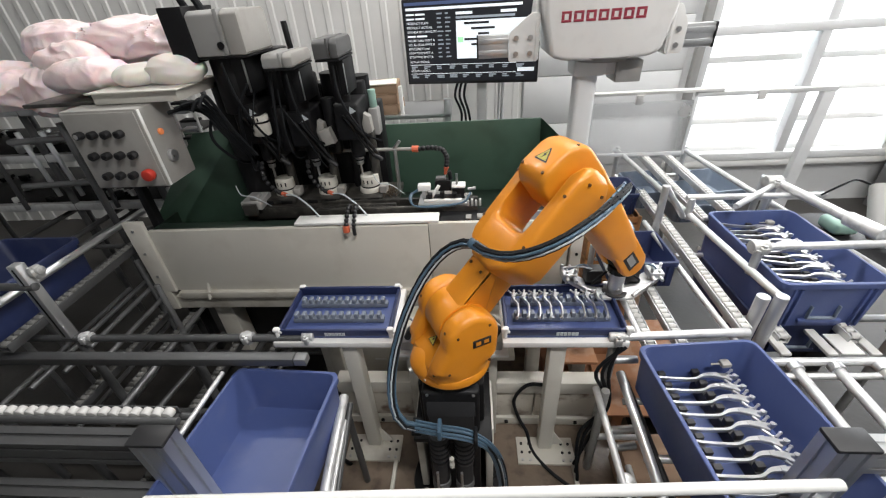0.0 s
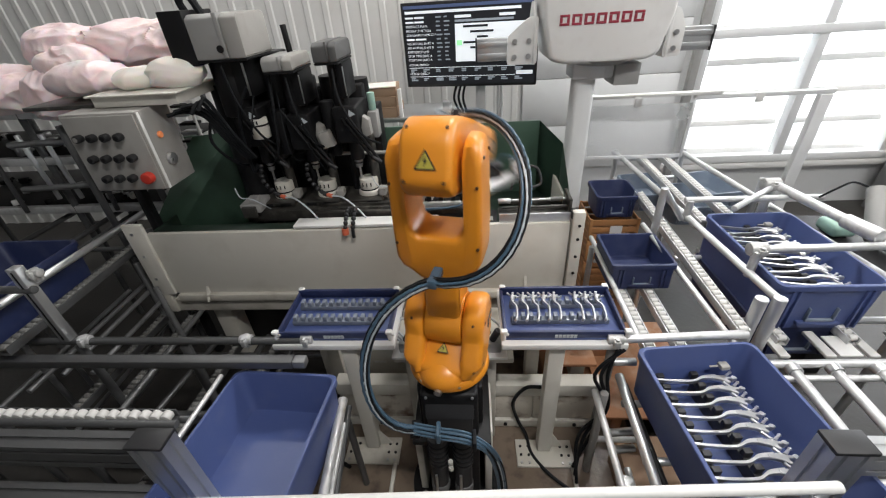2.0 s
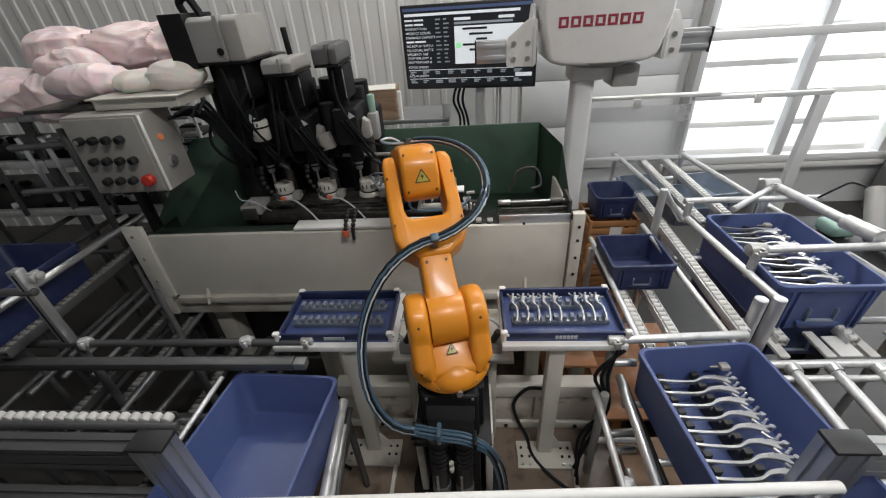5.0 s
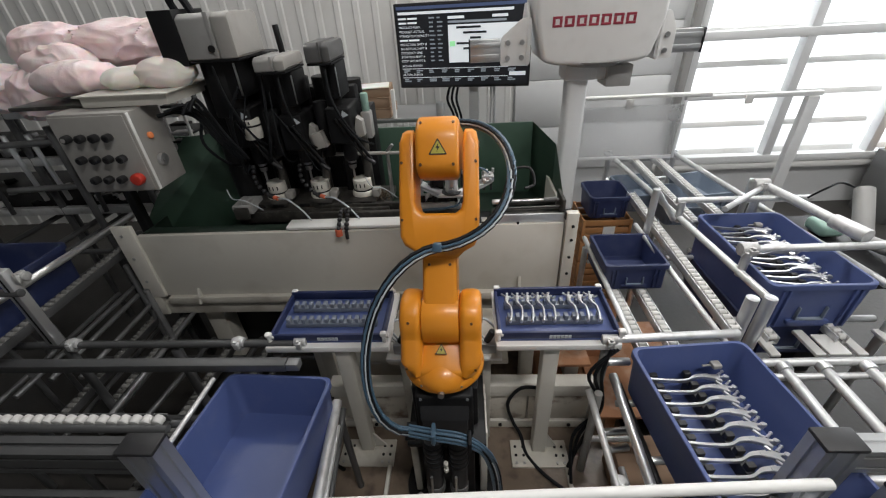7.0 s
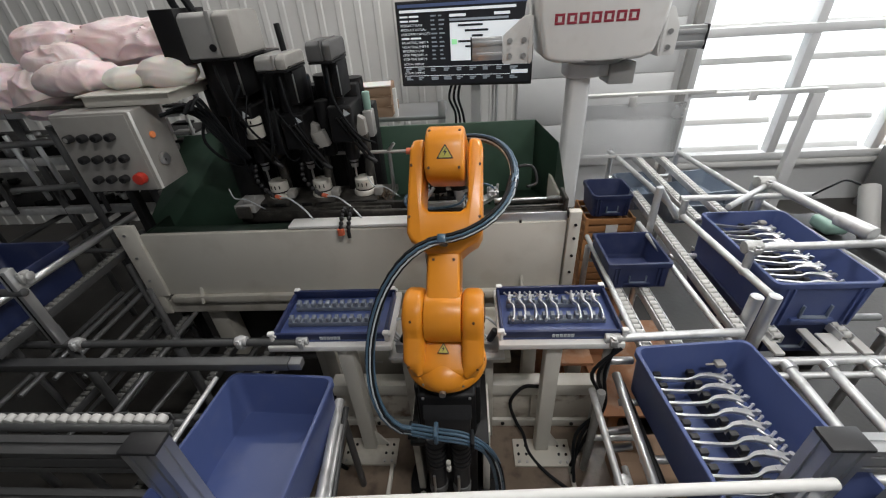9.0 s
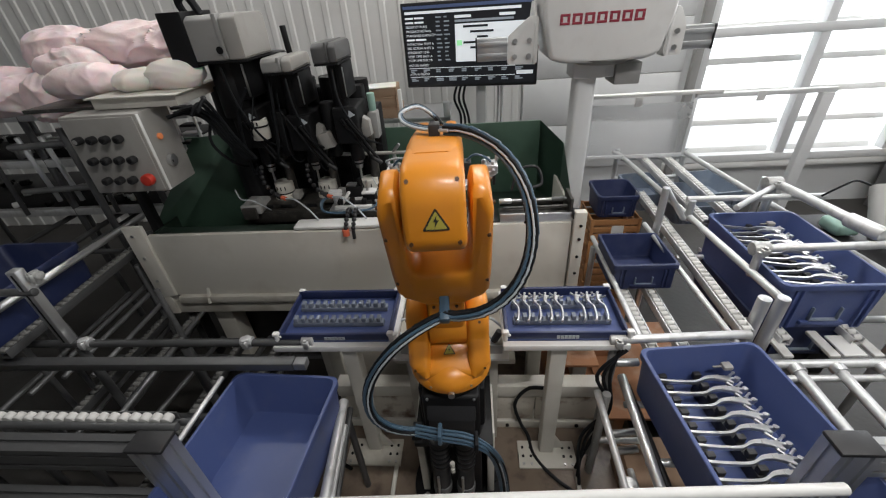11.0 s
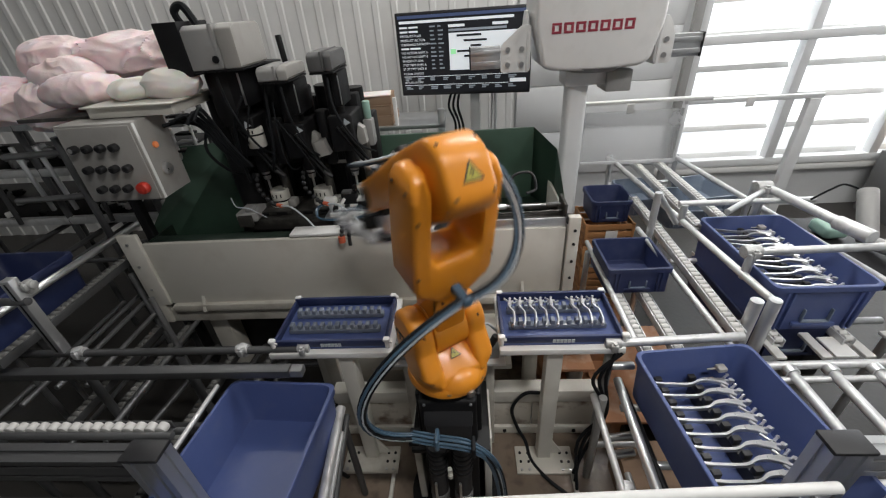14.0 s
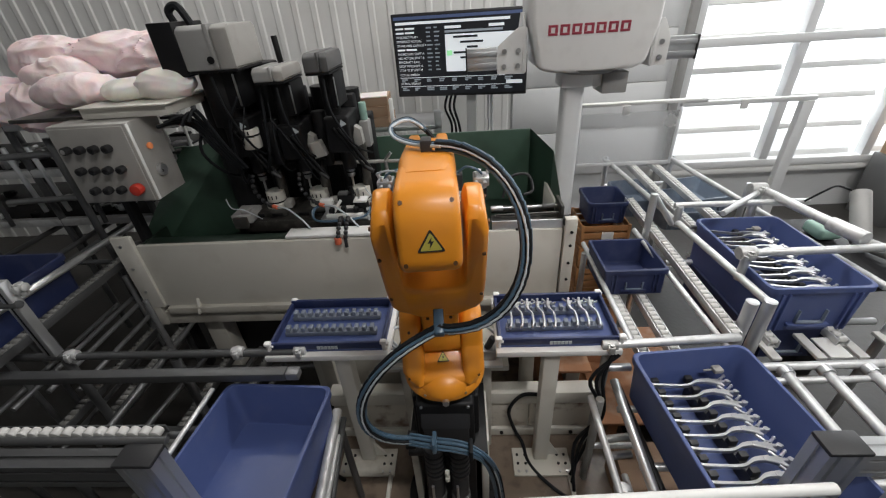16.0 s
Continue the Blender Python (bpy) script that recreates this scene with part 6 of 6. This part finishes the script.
for k in range(80):
    x, z = random.uniform(-3.3, -1.6), random.choice((0.722, 0.982))
    y, s = random.uniform(1.8, 2.2), random.uniform(0.015, 0.032)
    o = thing("metal_part", x, y, z, random.uniform(0, 90), label="small metal casting lying on the rack board", category="casting", group="castings on the rack")
    bm = box(B(), -s, s, -s * 0.6, s * 0.6, 0, s * random.uniform(0.7, 1.8), 0.006)
    rod(bm, (s * 0.3, 0, s * 0.5), (s * 1.5, 0, s * 0.7), s * 0.3, seg=10)
    part("casting", bm, random.choice((STEEL, ALU, BLACK, WHITE)), o)

# window behind the control box, a wire shelf with parts
t = thing("wire_shelf", label="small white framed shelf with metal parts", category="shelf")
for x in (-1.27, -1.17):
    pipe(t, (x - 0.11, 1.82, 0.66), (x - 0.11, 1.82, 1.27), 0.009, WHITE, "post")
for k in range(6):
    part("bracket", box(B(), -1.37, -1.29, 1.81, 1.86, 1.02 + k * 0.04, 1.032 + k * 0.04, 0.003, m=pose(0.012 * (k % 3 - 1), 0, 0)), STEEL if k % 2 else BLACK, t)

# ---- racks on the lever bins' side ----
t = thing("pipe_rack", label="bright pipe rack under the lever bin", category="rack", group="pipe racks")
pipe(t, (0.432, 0.906, 0.0), (0.432, 0.906, 0.63), 0.017, GREY, "post")
joint_clamp(t, (0.432, 0.906, 0.632), 0.021)
pipe(t, (0.45, 0.906, 0.622), (0.83, 0.925, 0.622), 0.015, ALUW, "cross_rail")
pipe(t, (0.432, 0.88, 0.55), (0.5, 0.88, 0.55), 0.014, ALU, "cross_rail")
pipe(t, (0.455, 0.87, 0.5), (0.455, 0.3, 0.44), 0.015, ALU, "side_rail")
pipe(t, (0.48, 0.87, 0.455), (0.48, 0.3, 0.452), 0.012, BLACK, "side_rail")
pipe(t, (0.83, 0.87, 0.455), (0.83, 0.53, 0.455), 0.013, ALU, "side_rail")
pipe(t, (0.385, 0.86, 0.44), (0.41, 0.33, 0.33), 0.012, ALUW, "brace")
pipe(t, (0.45, 0.62, 0.452), (0.85, 0.62, 0.452), 0.012, ALU, "cross_rail")
pipe(t, (0.45, 0.8, 0.452), (0.85, 0.8, 0.452), 0.012, ALU, "cross_rail")
for x, y in ((0.41, 0.84), (0.47, 0.5), (0.85, 0.86), (0.455, 0.32)):
    pipe(t, (x, y, 0.0), (x, y, 0.45), 0.015, GREY, "post")
pipe(t, (0.4, 0.84, 0.2), (0.6, 0.84, 0.2), 0.012, ALUW, "cross_rail")
pipe(t, (0.42, 0.78, 0.33), (0.52, 0.79, 0.33), 0.014, STEEL, "stub")
pipe(t, (0.42, 0.74, 0.3), (0.5, 0.75, 0.3), 0.014, STEEL, "stub")
joint_clamp(t, (0.41, 0.6, 0.385), 0.018, ALUW)
pipe(t, (0.5, 0.75, 0.18), (0.5, 0.4, 0.16), 0.012, ALUW, "side_rail")
for k in range(3):
    c = thing("black_cable", label="black power cable hanging on the rack post", category="cable", group="black cables")
    part("cable", tube(B(), spline([(0.44 + 0.01 * k, 0.885, 0.6), (0.42 - 0.02 * k, 0.87, 0.5), (0.44, 0.86, 0.35), (0.4 - 0.02 * k, 0.85, 0.2), (0.36, 0.84 - 0.03 * k, 0.02)], 6), 0.006), RUBBER, c)
c = thing("floor_cable", label="thick black cable looping down to the floor", category="cable", group="black cables")
part("cable", tube(B(), spline([(0.3, 1.02, 0.262), (0.257, 1.0, 0.274), (0.19, 1.0, 0.268), (0.146, 1.0, 0.179), (0.171, 1.0, 0.06), (0.2, 0.97, 0.018), (0.212, 0.896, 0.012), (0.255, 0.83, 0.012), (0.326, 0.765, 0.012), (0.45, 0.68, 0.012)], 8), 0.007), RUBBER, c)

# lane with the small bin
t = thing("small_bin_lane", label="bright pipe lane under the small blue bin", category="rack", group="pipe racks")
pipe(t, (0.515, 0.93, 0.6), (0.525, 1.55, 0.6), 0.011, ALUW, "side_rail")
pipe(t, (0.79, 0.9, 0.6), (0.735, 1.55, 0.66), 0.011, ALUW, "side_rail")
for y in (1.28, 1.45):
    pipe(t, (0.52, y, 0.538), (0.74, y, 0.538), 0.01, ALU, "cross_rail")
pipe(t, (0.775, 1.52, 0.0), (0.775, 1.52, 0.84), 0.016, ALU, "post")
pipe(t, (0.78, 1.52, 0.83), (0.88, 1.53, 0.69), 0.013, ALU, "cross_rail")
pipe(t, (0.52, 1.5, 0.0), (0.52, 1.5, 0.58), 0.014, ALU, "post")
for x in (0.57, 0.67):
    roller_lane("bright roller lane with small white wheels", x, 0.93, 1.6, 0.53, 0.535)
roller_lane("bright roller lane with small white wheels", 0.84, 0.95, 1.9, 0.6, 0.64)

# upper rack with the far bin
t = thing("upper_rack", label="bright pipe rack with the half full lever bin", category="rack", group="pipe racks")
pipe(t, (0.955, 1.02, 0.68), (0.87, 2.42, 0.68), 0.0145, ALUW, "side_rail")
pipe(t, (1.39, 1.1, 0.66), (1.24, 2.36, 0.68), 0.0145, ALUW, "side_rail")
pipe(t, (0.9, 1.58, 0.755), (1.44, 1.57, 0.755), 0.014, ALUW, "cross_rail")
pipe(t, (0.96, 1.19, 0.755), (1.6, 1.2, 0.755), 0.0155, ALUW, "cross_rail")
joint_clamp(t, (0.965, 1.19, 0.765), 0.024)
pipe(t, (0.955, 1.17, 0.66), (0.955, 1.17, 0.76), 0.016, ALU, "post")
pipe(t, (0.92, 1.57, 0.66), (0.92, 1.57, 0.755), 0.016, ALU, "post")
pipe(t, (1.22, 1.58, 0.66), (1.22, 1.58, 0.755), 0.014, ALU, "post")
for x, y in ((0.89, 1.0), (0.945, 1.0)):
    pipe(t, (x, y, 0.0), (x, y, 0.7), 0.021, ALU, "post")
for x, y in ((1.42, 1.05), (0.88, 2.4), (1.25, 2.36), (1.42, 1.9)):
    pipe(t, (x, y, 0.0), (x, y, 0.7), 0.016, ALU, "post")
for y in (1.1, 1.5, 2.1, 2.38):
    pipe(t, (0.88, y, 0.512), (1.42, y, 0.512), 0.014, ALU, "cross_rail")
pipe(t, (0.9, 2.38, 0.64), (1.3, 2.38, 0.64), 0.013, ALU, "cross_rail")
for x in (1.0, 1.13):
    roller_lane("bright roller lane with small white wheels", x, 1.56, 2.36, 0.645, 0.66)
for x in (1.02, 1.24):
    roller_lane("bright roller lane with small white wheels", x, 1.0, 1.56, 0.51, 0.51)
for k, (x, y, z) in enumerate(((1.1, 1.95, 0.5), (0.98, 2.15, 0.48), (1.3, 2.1, 0.5))):
    bin_box("stored_bin", x, y, z, 4 * k, 0.22, 0.3, 0.1, HAZE, "hazy grey-blue bin on the far end of the rack", "stored bins")

# swivelling holder arm
t = thing("holder_arm", label="bright pipe arm with clamp over the lever bin", category="holder arm")
pipe(t, (1.3, 1.66, 0.775), (1.365, 1.24, 0.775), 0.02, ALUW, "arm")
pipe(t, (1.28, 1.645, 0.77), (1.035, 1.47, 0.765), 0.0135, ALUW, "strut")
joint_clamp(t, (1.285, 1.665, 0.785), 0.028)
pipe(t, (1.29, 1.66, 0.5), (1.29, 1.66, 0.77), 0.018, ALU, "post")
part("sleeve", rod(B(), (1.345, 1.34, 0.775), (1.37, 1.22, 0.775), 0.026, seg=20, bevel=0.003), ALUW, t)
part("cable", tube(B(), spline([(1.36, 1.5, 0.79), (1.4, 1.48, 0.84), (1.46, 1.5, 0.85), (1.52, 1.5, 0.83)], 6), 0.004), RUBBER, t)
t = thing("green_tool", label="pale green enamelled hand tool in a grey holder", category="tool")
part("body", box(B(), 1.39, 1.48, 1.4, 1.5, 0.66, 0.71, 0.015, 3), GREENL, t)
part("tube", rod(B(), (1.5, 1.35, 0.68), (1.56, 1.5, 0.82), 0.032, seg=22, bevel=0.003), GREY, t)
part("tube_mouth", rod(B(), (1.5595, 1.4988, 0.819), (1.5605, 1.5013, 0.8215), 0.024, seg=22), BLACK, t)
part("tube", rod(B(), (1.52, 1.2, 0.7), (1.5, 1.36, 0.68), 0.025, seg=22, bevel=0.003), GREY, t)
part("stand", box(B(), 1.38, 1.6, 1.15, 1.6, 0.6, 0.655, 0.006), BLACK, t)
part("leg", box(B(), 1.45, 1.55, 1.3, 1.4, 0.0, 0.6, 0.006), BLACK, t)

# lower lanes beside the lever bin
t = thing("lower_lane_rack", label="bright pipe lanes at knee height", category="rack", group="pipe racks")
for x in (0.99, 1.11, 1.24, 1.37):
    pipe(t, (x, 0.58, 0.485), (x, 0.9, 0.5), 0.017, ALUW, "lane_rail")
    part("rail_end", rod(B(), (x, 0.88, 0.5), (x, 0.905, 0.5), 0.021, seg=14), ALU, t)
pipe(t, (0.88, 0.915, 0.5), (1.7, 0.925, 0.5), 0.015, ALUW, "cross_rail")
pipe(t, (0.88, 0.87, 0.485), (1.7, 0.88, 0.485), 0.012, ALUW, "cross_rail")
pipe(t, (0.86, 0.56, 0.47), (1.7, 0.57, 0.47), 0.015, ALUW, "cross_rail")
for x, y in ((0.87, 0.92), (1.5, 0.92), (1.5, 0.57)):
    pipe(t, (x, y, 0.0), (x, y, 0.5), 0.015, ALU, "post")
for x in (1.0, 1.14, 1.27, 1.4):
    part("white_slide", box(B(), x - 0.016, x + 0.016, 0.945, 1.06, 0.49, 0.503, 0.003), ROLLER, t)
part("white_plate", box(B(), 1.17, 1.24, 0.95, 1.04, 0.492, 0.5, 0.003), WHITE, t)

# gantry rail and crates by the window
t = thing("light_gantry", label="thin white gantry frame before the window", category="frame")
part("rail", box(B(), 0.62, 1.33, 2.28, 2.32, 1.018, 1.035, 0.003), WALLW, t)
part("rail", box(B(), 1.2, 1.9, 2.285, 2.315, 0.992, 1.0165, 0.003), WALLG, t)
part("post", box(B(), 1.83, 1.89, 2.28, 2.32, 0, 0.991, 0.003), WALLG, t)
part("post", box(B(), 0.62, 0.64, 2.28, 2.32, 0, 1.017, 0.003), WALLG, t)
for x in (0.9, 1.52):
    part("clip", box(B(), x - 0.02, x + 0.02, 2.27, 2.279, 0.97, 1.02, 0.002), WALLW, t)
t = thing("clear_panel", label="hazy clear plastic panel in a white frame under the gantry", category="panel")
part("sheet", box(B(), 0.66, 1.2, 2.285, 2.291, 0.7, 0.98, 0.001), HAZYCLEAR, t)
for x in (0.65, 1.19):
    part("frame", box(B(), x, x + 0.016, 2.279, 2.2845, 0.68, 1.0, 0.002), WALLG, t)
part("frame", box(B(), 0.667, 1.189, 2.279, 2.2845, 0.68, 0.7, 0.002), WALLG, t)
t = thing("dark_post", label="narrow dark grey post beside the window frame", category="post")
part("post", box(B(), 1.44, 1.49, 2.9, 2.94, 0, 2.4, 0.003), GREY, t)


def crate(x, y, z, m, label):
    t = thing("crate", x, y, z, label=label, category="crate", group="stacked crates")
    w, d, h = 0.24, 0.22, 0.13
    part("floor", box(B(), -w / 2, w / 2, -d / 2, d / 2, 0, 0.008, 0.002), m, t)
    for k in range(3):
        z0 = 0.009 + k * 0.043
        for s in (-1, 1):
            part("slat", box(B(), -w / 2, w / 2, s * d / 2 - 0.004, s * d / 2 + 0.004, z0, z0 + 0.032, 0.002), m, t)
            part("slat", box(B(), s * w / 2 - 0.004, s * w / 2 + 0.004, -d / 2 + 0.005, d / 2 - 0.005, z0, z0 + 0.032, 0.002), m, t)
    for sx in (-1, 1):
        for sy in (-1, 1):
            part("corner", box(B(), sx * (w / 2 - 0.002) - 0.008, sx * (w / 2 - 0.002) + 0.008, sy * (d / 2 - 0.002) - 0.008, sy * (d / 2 - 0.002) + 0.008, 0.0085, h, 0.002), m, t)
    return t


for k in range(4):
    crate(0.73, 1.95, 0.0 + k * 0.132, CRATE, "slatted orange brown plastic crate in a stack")
c = thing("paper_slip", 0.74, 1.832, 0.43, label="white paper slip on the crate", category="label")
part("sheet", box(B(), -0.03, 0.03, -0.003, 0, 0, 0.06, 0), WHITE, c)
bin_box("stored_bin", 0.73, 1.95, 0.53, 0, 0.21, 0.22, 0.12, BLUED, "dark blue bin on top of the stacked crates", "stored bins")
t = thing("side_cabinet", label="dark grey steel cabinet standing beside the window", category="cabinet")
part("body", box(B(), 2.95, 3.7, 2.6, 2.9, 0.0, 0.46, 0.006), DKGREY, t)
part("door", box(B(), 2.98, 3.3, 2.592, 2.5995, 0.04, 0.42, 0.004), DKGREY, t)
part("door", box(B(), 3.33, 3.67, 2.592, 2.5995, 0.04, 0.42, 0.004), DKGREY, t)
part("handle", rod(B(), (3.27, 2.584, 0.25), (3.27, 2.584, 0.36), 0.006, seg=8), ALU, t)
t = thing("cardboard_box", 3.09, 2.75, 0.461, label="brown cardboard box on the dark cabinet", category="box", group="cardboard boxes")
part("carton", box(B(), -0.12, 0.3, -0.13, 0.13, 0.0, 0.2, 0.004), CARD, t)
part("flap", box(B(), -0.122, 0.05, -0.133, 0.133, 0.2005, 0.205, 0.001), CARD, t)
# air valve by the trays
for x, lab in ((-0.235, "small silver air valve between tray and robot"), (0.06, "small silver air valve with pale hoses by the lever tray")):
    t = thing("air_valve", x, 0.97, 0.5, label=lab, category="valve", group="air valves")
    part("bracket", box(B(), -0.05, 0.05, -0.04, 0.04, 0.0, 0.012, 0.002), WHITE, t)
    part("body", box(B(), -0.025, 0.03, -0.02, 0.02, 0.012, 0.055, 0.005), STEEL, t)
    part("knob", rod(B(), (0.0, 0.0, 0.055), (0.02, 0.0, 0.1), 0.012, seg=12, bevel=0.002), BLACKP, t)
    for k in range(3):
        part("hose", tube(B(), spline([(-0.02 + 0.012 * k, 0, 0.05), (-0.05, 0.02 * k, 0.1), (-0.01, 0.05, 0.11), (0.03, 0.06, 0.06)], 5), 0.004), HOSEW, t)
    part("stem", box(B(), -0.015, 0.015, 0.0, 0.03, -0.5, 0.0, 0.003), CREAMD, t)

t = thing("plywood_board", label="stained brown board on the floor under the roller lanes", category="board")
part("board", box(B(), 0.5, 0.9, 0.97, 1.5, 0.12, 0.135, 0.003), RUST, t)
for x in (0.55, 0.85):
    part("batten", box(B(), x - 0.02, x + 0.02, 0.98, 1.49, 0.0, 0.12, 0.003), RUST, t)
for k, (x, y, w, h) in enumerate(((0.6, 0.78, 0.2, 0.16), (0.66, 0.5, 0.22, 0.13))):
    c = thing("cardboard_box", x, y, 0.0, 6 * k, label="brown cardboard box on the floor under the rack", category="box", group="cardboard boxes")
    part("carton", box(B(), -w / 2, w / 2, -0.1, 0.1, 0, h, 0.004), CARD, c)
    part("flap", box(B(), -w / 2 - 0.003, w / 2 + 0.003, -0.1, -0.005, h + 0.001, h + 0.005, 0.001), CARD, c)


# ---- what moves ----
# seconds; turn of the column to the right, lean of the link ahead, rise of the forearm, in degrees
POSES_A = [(0, 63.3, 43.9, -54), (0.5, 63.7, 43.3, -52), (1, 63.6, 42.1, -50.1), (1.5, 62, 38.5, -47.2), (1.6, 61.5, 32, -49.6), (1.7, 62.9, 19.6, -40.9), (1.8, 59.4, 8.7, -35.9), (1.9, 41.8, 3.1, -30.6), (2, 12, 0, -18),
           (2.1, 5, 3, -6), (2.3, 4, 2.6, -5), (2.5, 3.6, 2.4, -5), (2.7, 3, 5.5, -14), (2.8, 0, 20.7, -20), (2.9, -8.6, 39.1, -22.3), (3, -13.8, 48, -22), (3.2, -14.8, 51, -19), (3.5, -14.6, 50.5, -17.7)]
POSES_B = [(4.2, -14.6, 50.5, -17.7), (5.8, -14.6, 50.5, -17.7), (6.3, -15, 36.6, -21.9), (6.65, -14.6, 36.4, -22.3), (6.7, -12, 35.6, -25), (6.8, -2.5, 33, -28), (6.9, 2, 31, -26.5), (7, 1.8, 30.6, -25.9), (7.1, 1.8, 34, -26.7),
           (7.5, 3.6, 40.7, -31.1), (9, 3, 42.3, -32.5), (10.3, 3, 42.3, -32.5), (10.8, -3, -17.3, -7.5), (11.2, -3, -21.3, -5.5), (11.3, -10.4, -19.6, -8.9)]
POSES_C = [(11.4, -28.8, -10.5, -22.1), (11.5, -56, 0.5, -25.5), (11.6, -75.1, 14.9, -27.1), (11.7, -70.3, 39.3, -29.9), (11.8, -67, 47.6, -30.9), (11.9, -66.9, 53.9, -33.4), (12, -66.7, 56.8, -35.3), (12.5, -69.5, 57.2, -36.4), (13.1, -67.3, 55.7, -39.4),
           (13.2, -65, 50.5, -37.9), (13.3, -66.6, 38.8, -33.8), (13.4, -66.8, 27.2, -30.5), (13.5, -71.4, 14.5, -33.3), (13.7, -74, 10, -33), (13.8, -73, 9.5, -33), (13.9, -65, 4, -32), (14, -33, -11, -27), (14.1, -14.5, -19.5, -14),
           (14.2, -6.5, -22.8, -4), (14.35, -5.9, -23.1, -6), (16, -3.6, -22.9, -5.6)]


def joints_at(t):
    rows = POSES_A + POSES_B + POSES_C
    for a, b in zip(rows[:-1], rows[1:]):
        if t <= b[0] + 1e-6:
            k = (t - a[0]) / (b[0] - a[0])
            if b[0] - a[0] > 0.15:
                k = k * k * (3 - 2 * k)
            return [x + (y - x) * k for x, y in zip(a[1:], b[1:])]
    return rows[-1][1:]


def robot_poses(t):
    phi, lean, rise = joints_at(t)
    col = pose(0, 0, 0, 0, 0, -phi)
    arm = col @ pose(0, 0.025, Z2, -lean, 0, 0)
    elbow = arm @ Vector((0, 0, ARM))
    fore = Matrix.Translation(elbow) @ col @ pose(0, 0, 0, rise, 0, 0)
    wrist = fore @ Vector((0, FORE, 0.035))
    grip = Matrix.Translation(wrist)
    return col, arm, fore, grip


def along(pts, count):
    """Poses of count pieces spread evenly along the line, z along it."""
    seg = [(b - a).length for a, b in zip(pts[:-1], pts[1:])]
    total, out = sum(seg), []
    for k in range(count):
        s = total * (k + 0.5) / count
        i = 0
        while i < len(seg) - 1 and s > seg[i]:
            s -= seg[i]
            i += 1
        p = pts[i].lerp(pts[i + 1], min(1, s / max(seg[i], 1e-6)))
        z = (pts[i + 1] - pts[i]).normalized()
        x = Vector((0.2, 0.9, 0.3)).cross(z).normalized()
        y = z.cross(x)
        out.append(Matrix(((x.x, y.x, z.x, p.x), (x.y, y.y, z.y, p.y), (x.z, y.z, z.z, p.z), (0, 0, 0, 1))))
    return out


def bezier(a, b, c, d, n=40):
    return [a * (1 - t) ** 3 + b * 3 * t * (1 - t) ** 2 + c * 3 * t * t * (1 - t) + d * t ** 3 for t in [i / n for i in range(n + 1)]]


def hose_lines(t):
    col, arm, fore, grip = robot_poses(t)
    clamp = arm @ Vector((0, -0.105, 0.197))
    off = arm.to_3x3() @ Vector((0, -0.05, 0))
    side = arm.to_3x3() @ Vector((1, 0, 0))
    start = Vector((-0.095, -0.15, 0.515))
    phi = joints_at(t)[0]
    sway = Vector((-0.17, 0.0, -0.02)) * max(0.0, math.sin(radians(-phi)))
    lower = bezier(start, start + Vector((-0.17, -0.03, 0.03)) + sway * 0.5, clamp - side * 0.19 + Vector((-0.04, -0.02, -0.05)) + sway + off, clamp)
    end = fore @ Vector((0.03, 0.15, 0.106))
    fs = fore.to_3x3()
    right = max(0.0, math.sin(radians(phi)))
    upper = bezier(clamp, clamp + side * (0.25 + 0.1 * right) + arm.to_3x3() @ Vector((0, -0.03, 0.03)) + off * 0.5, end + fs @ Vector((0.22 - 0.05 * right, -0.1 - 0.13 * right, 0.03 * right)), end)
    return lower, upper


def motions():
    times = sorted({round(k * 0.1, 1) for k in range(161)})
    moving = [t for t in times if t in (0.0, 16.0) or joints_at(max(0, t - 0.1)) != joints_at(t) or joints_at(t) != joints_at(min(16, t + 0.1))]
    poses = {t: robot_poses(t) for t in moving}
    for i, ob in enumerate((COLUMN, LINK, FOREARM, GRIPPER)):
        walk(ob, [(t, poses[t][i]) for t in moving])
    walk(FIXTURE, [(t, pose(x, 1.5, 0.807)) for t, x in ((0.0, -0.125), (9.3, -0.125), (9.8, -0.14), (10.8, -0.485), (11.2, -0.5), (16.0, -0.5))])
    lines = {t: hose_lines(t) for t in moving}
    for which, pieces in ((0, LOWER), (1, UPPER)):
        placed = {t: along(lines[t][which], len(pieces)) for t in moving}
        for k, ob in enumerate(pieces):
            walk(ob, [(t, placed[t][k]) for t in moving])


motions()
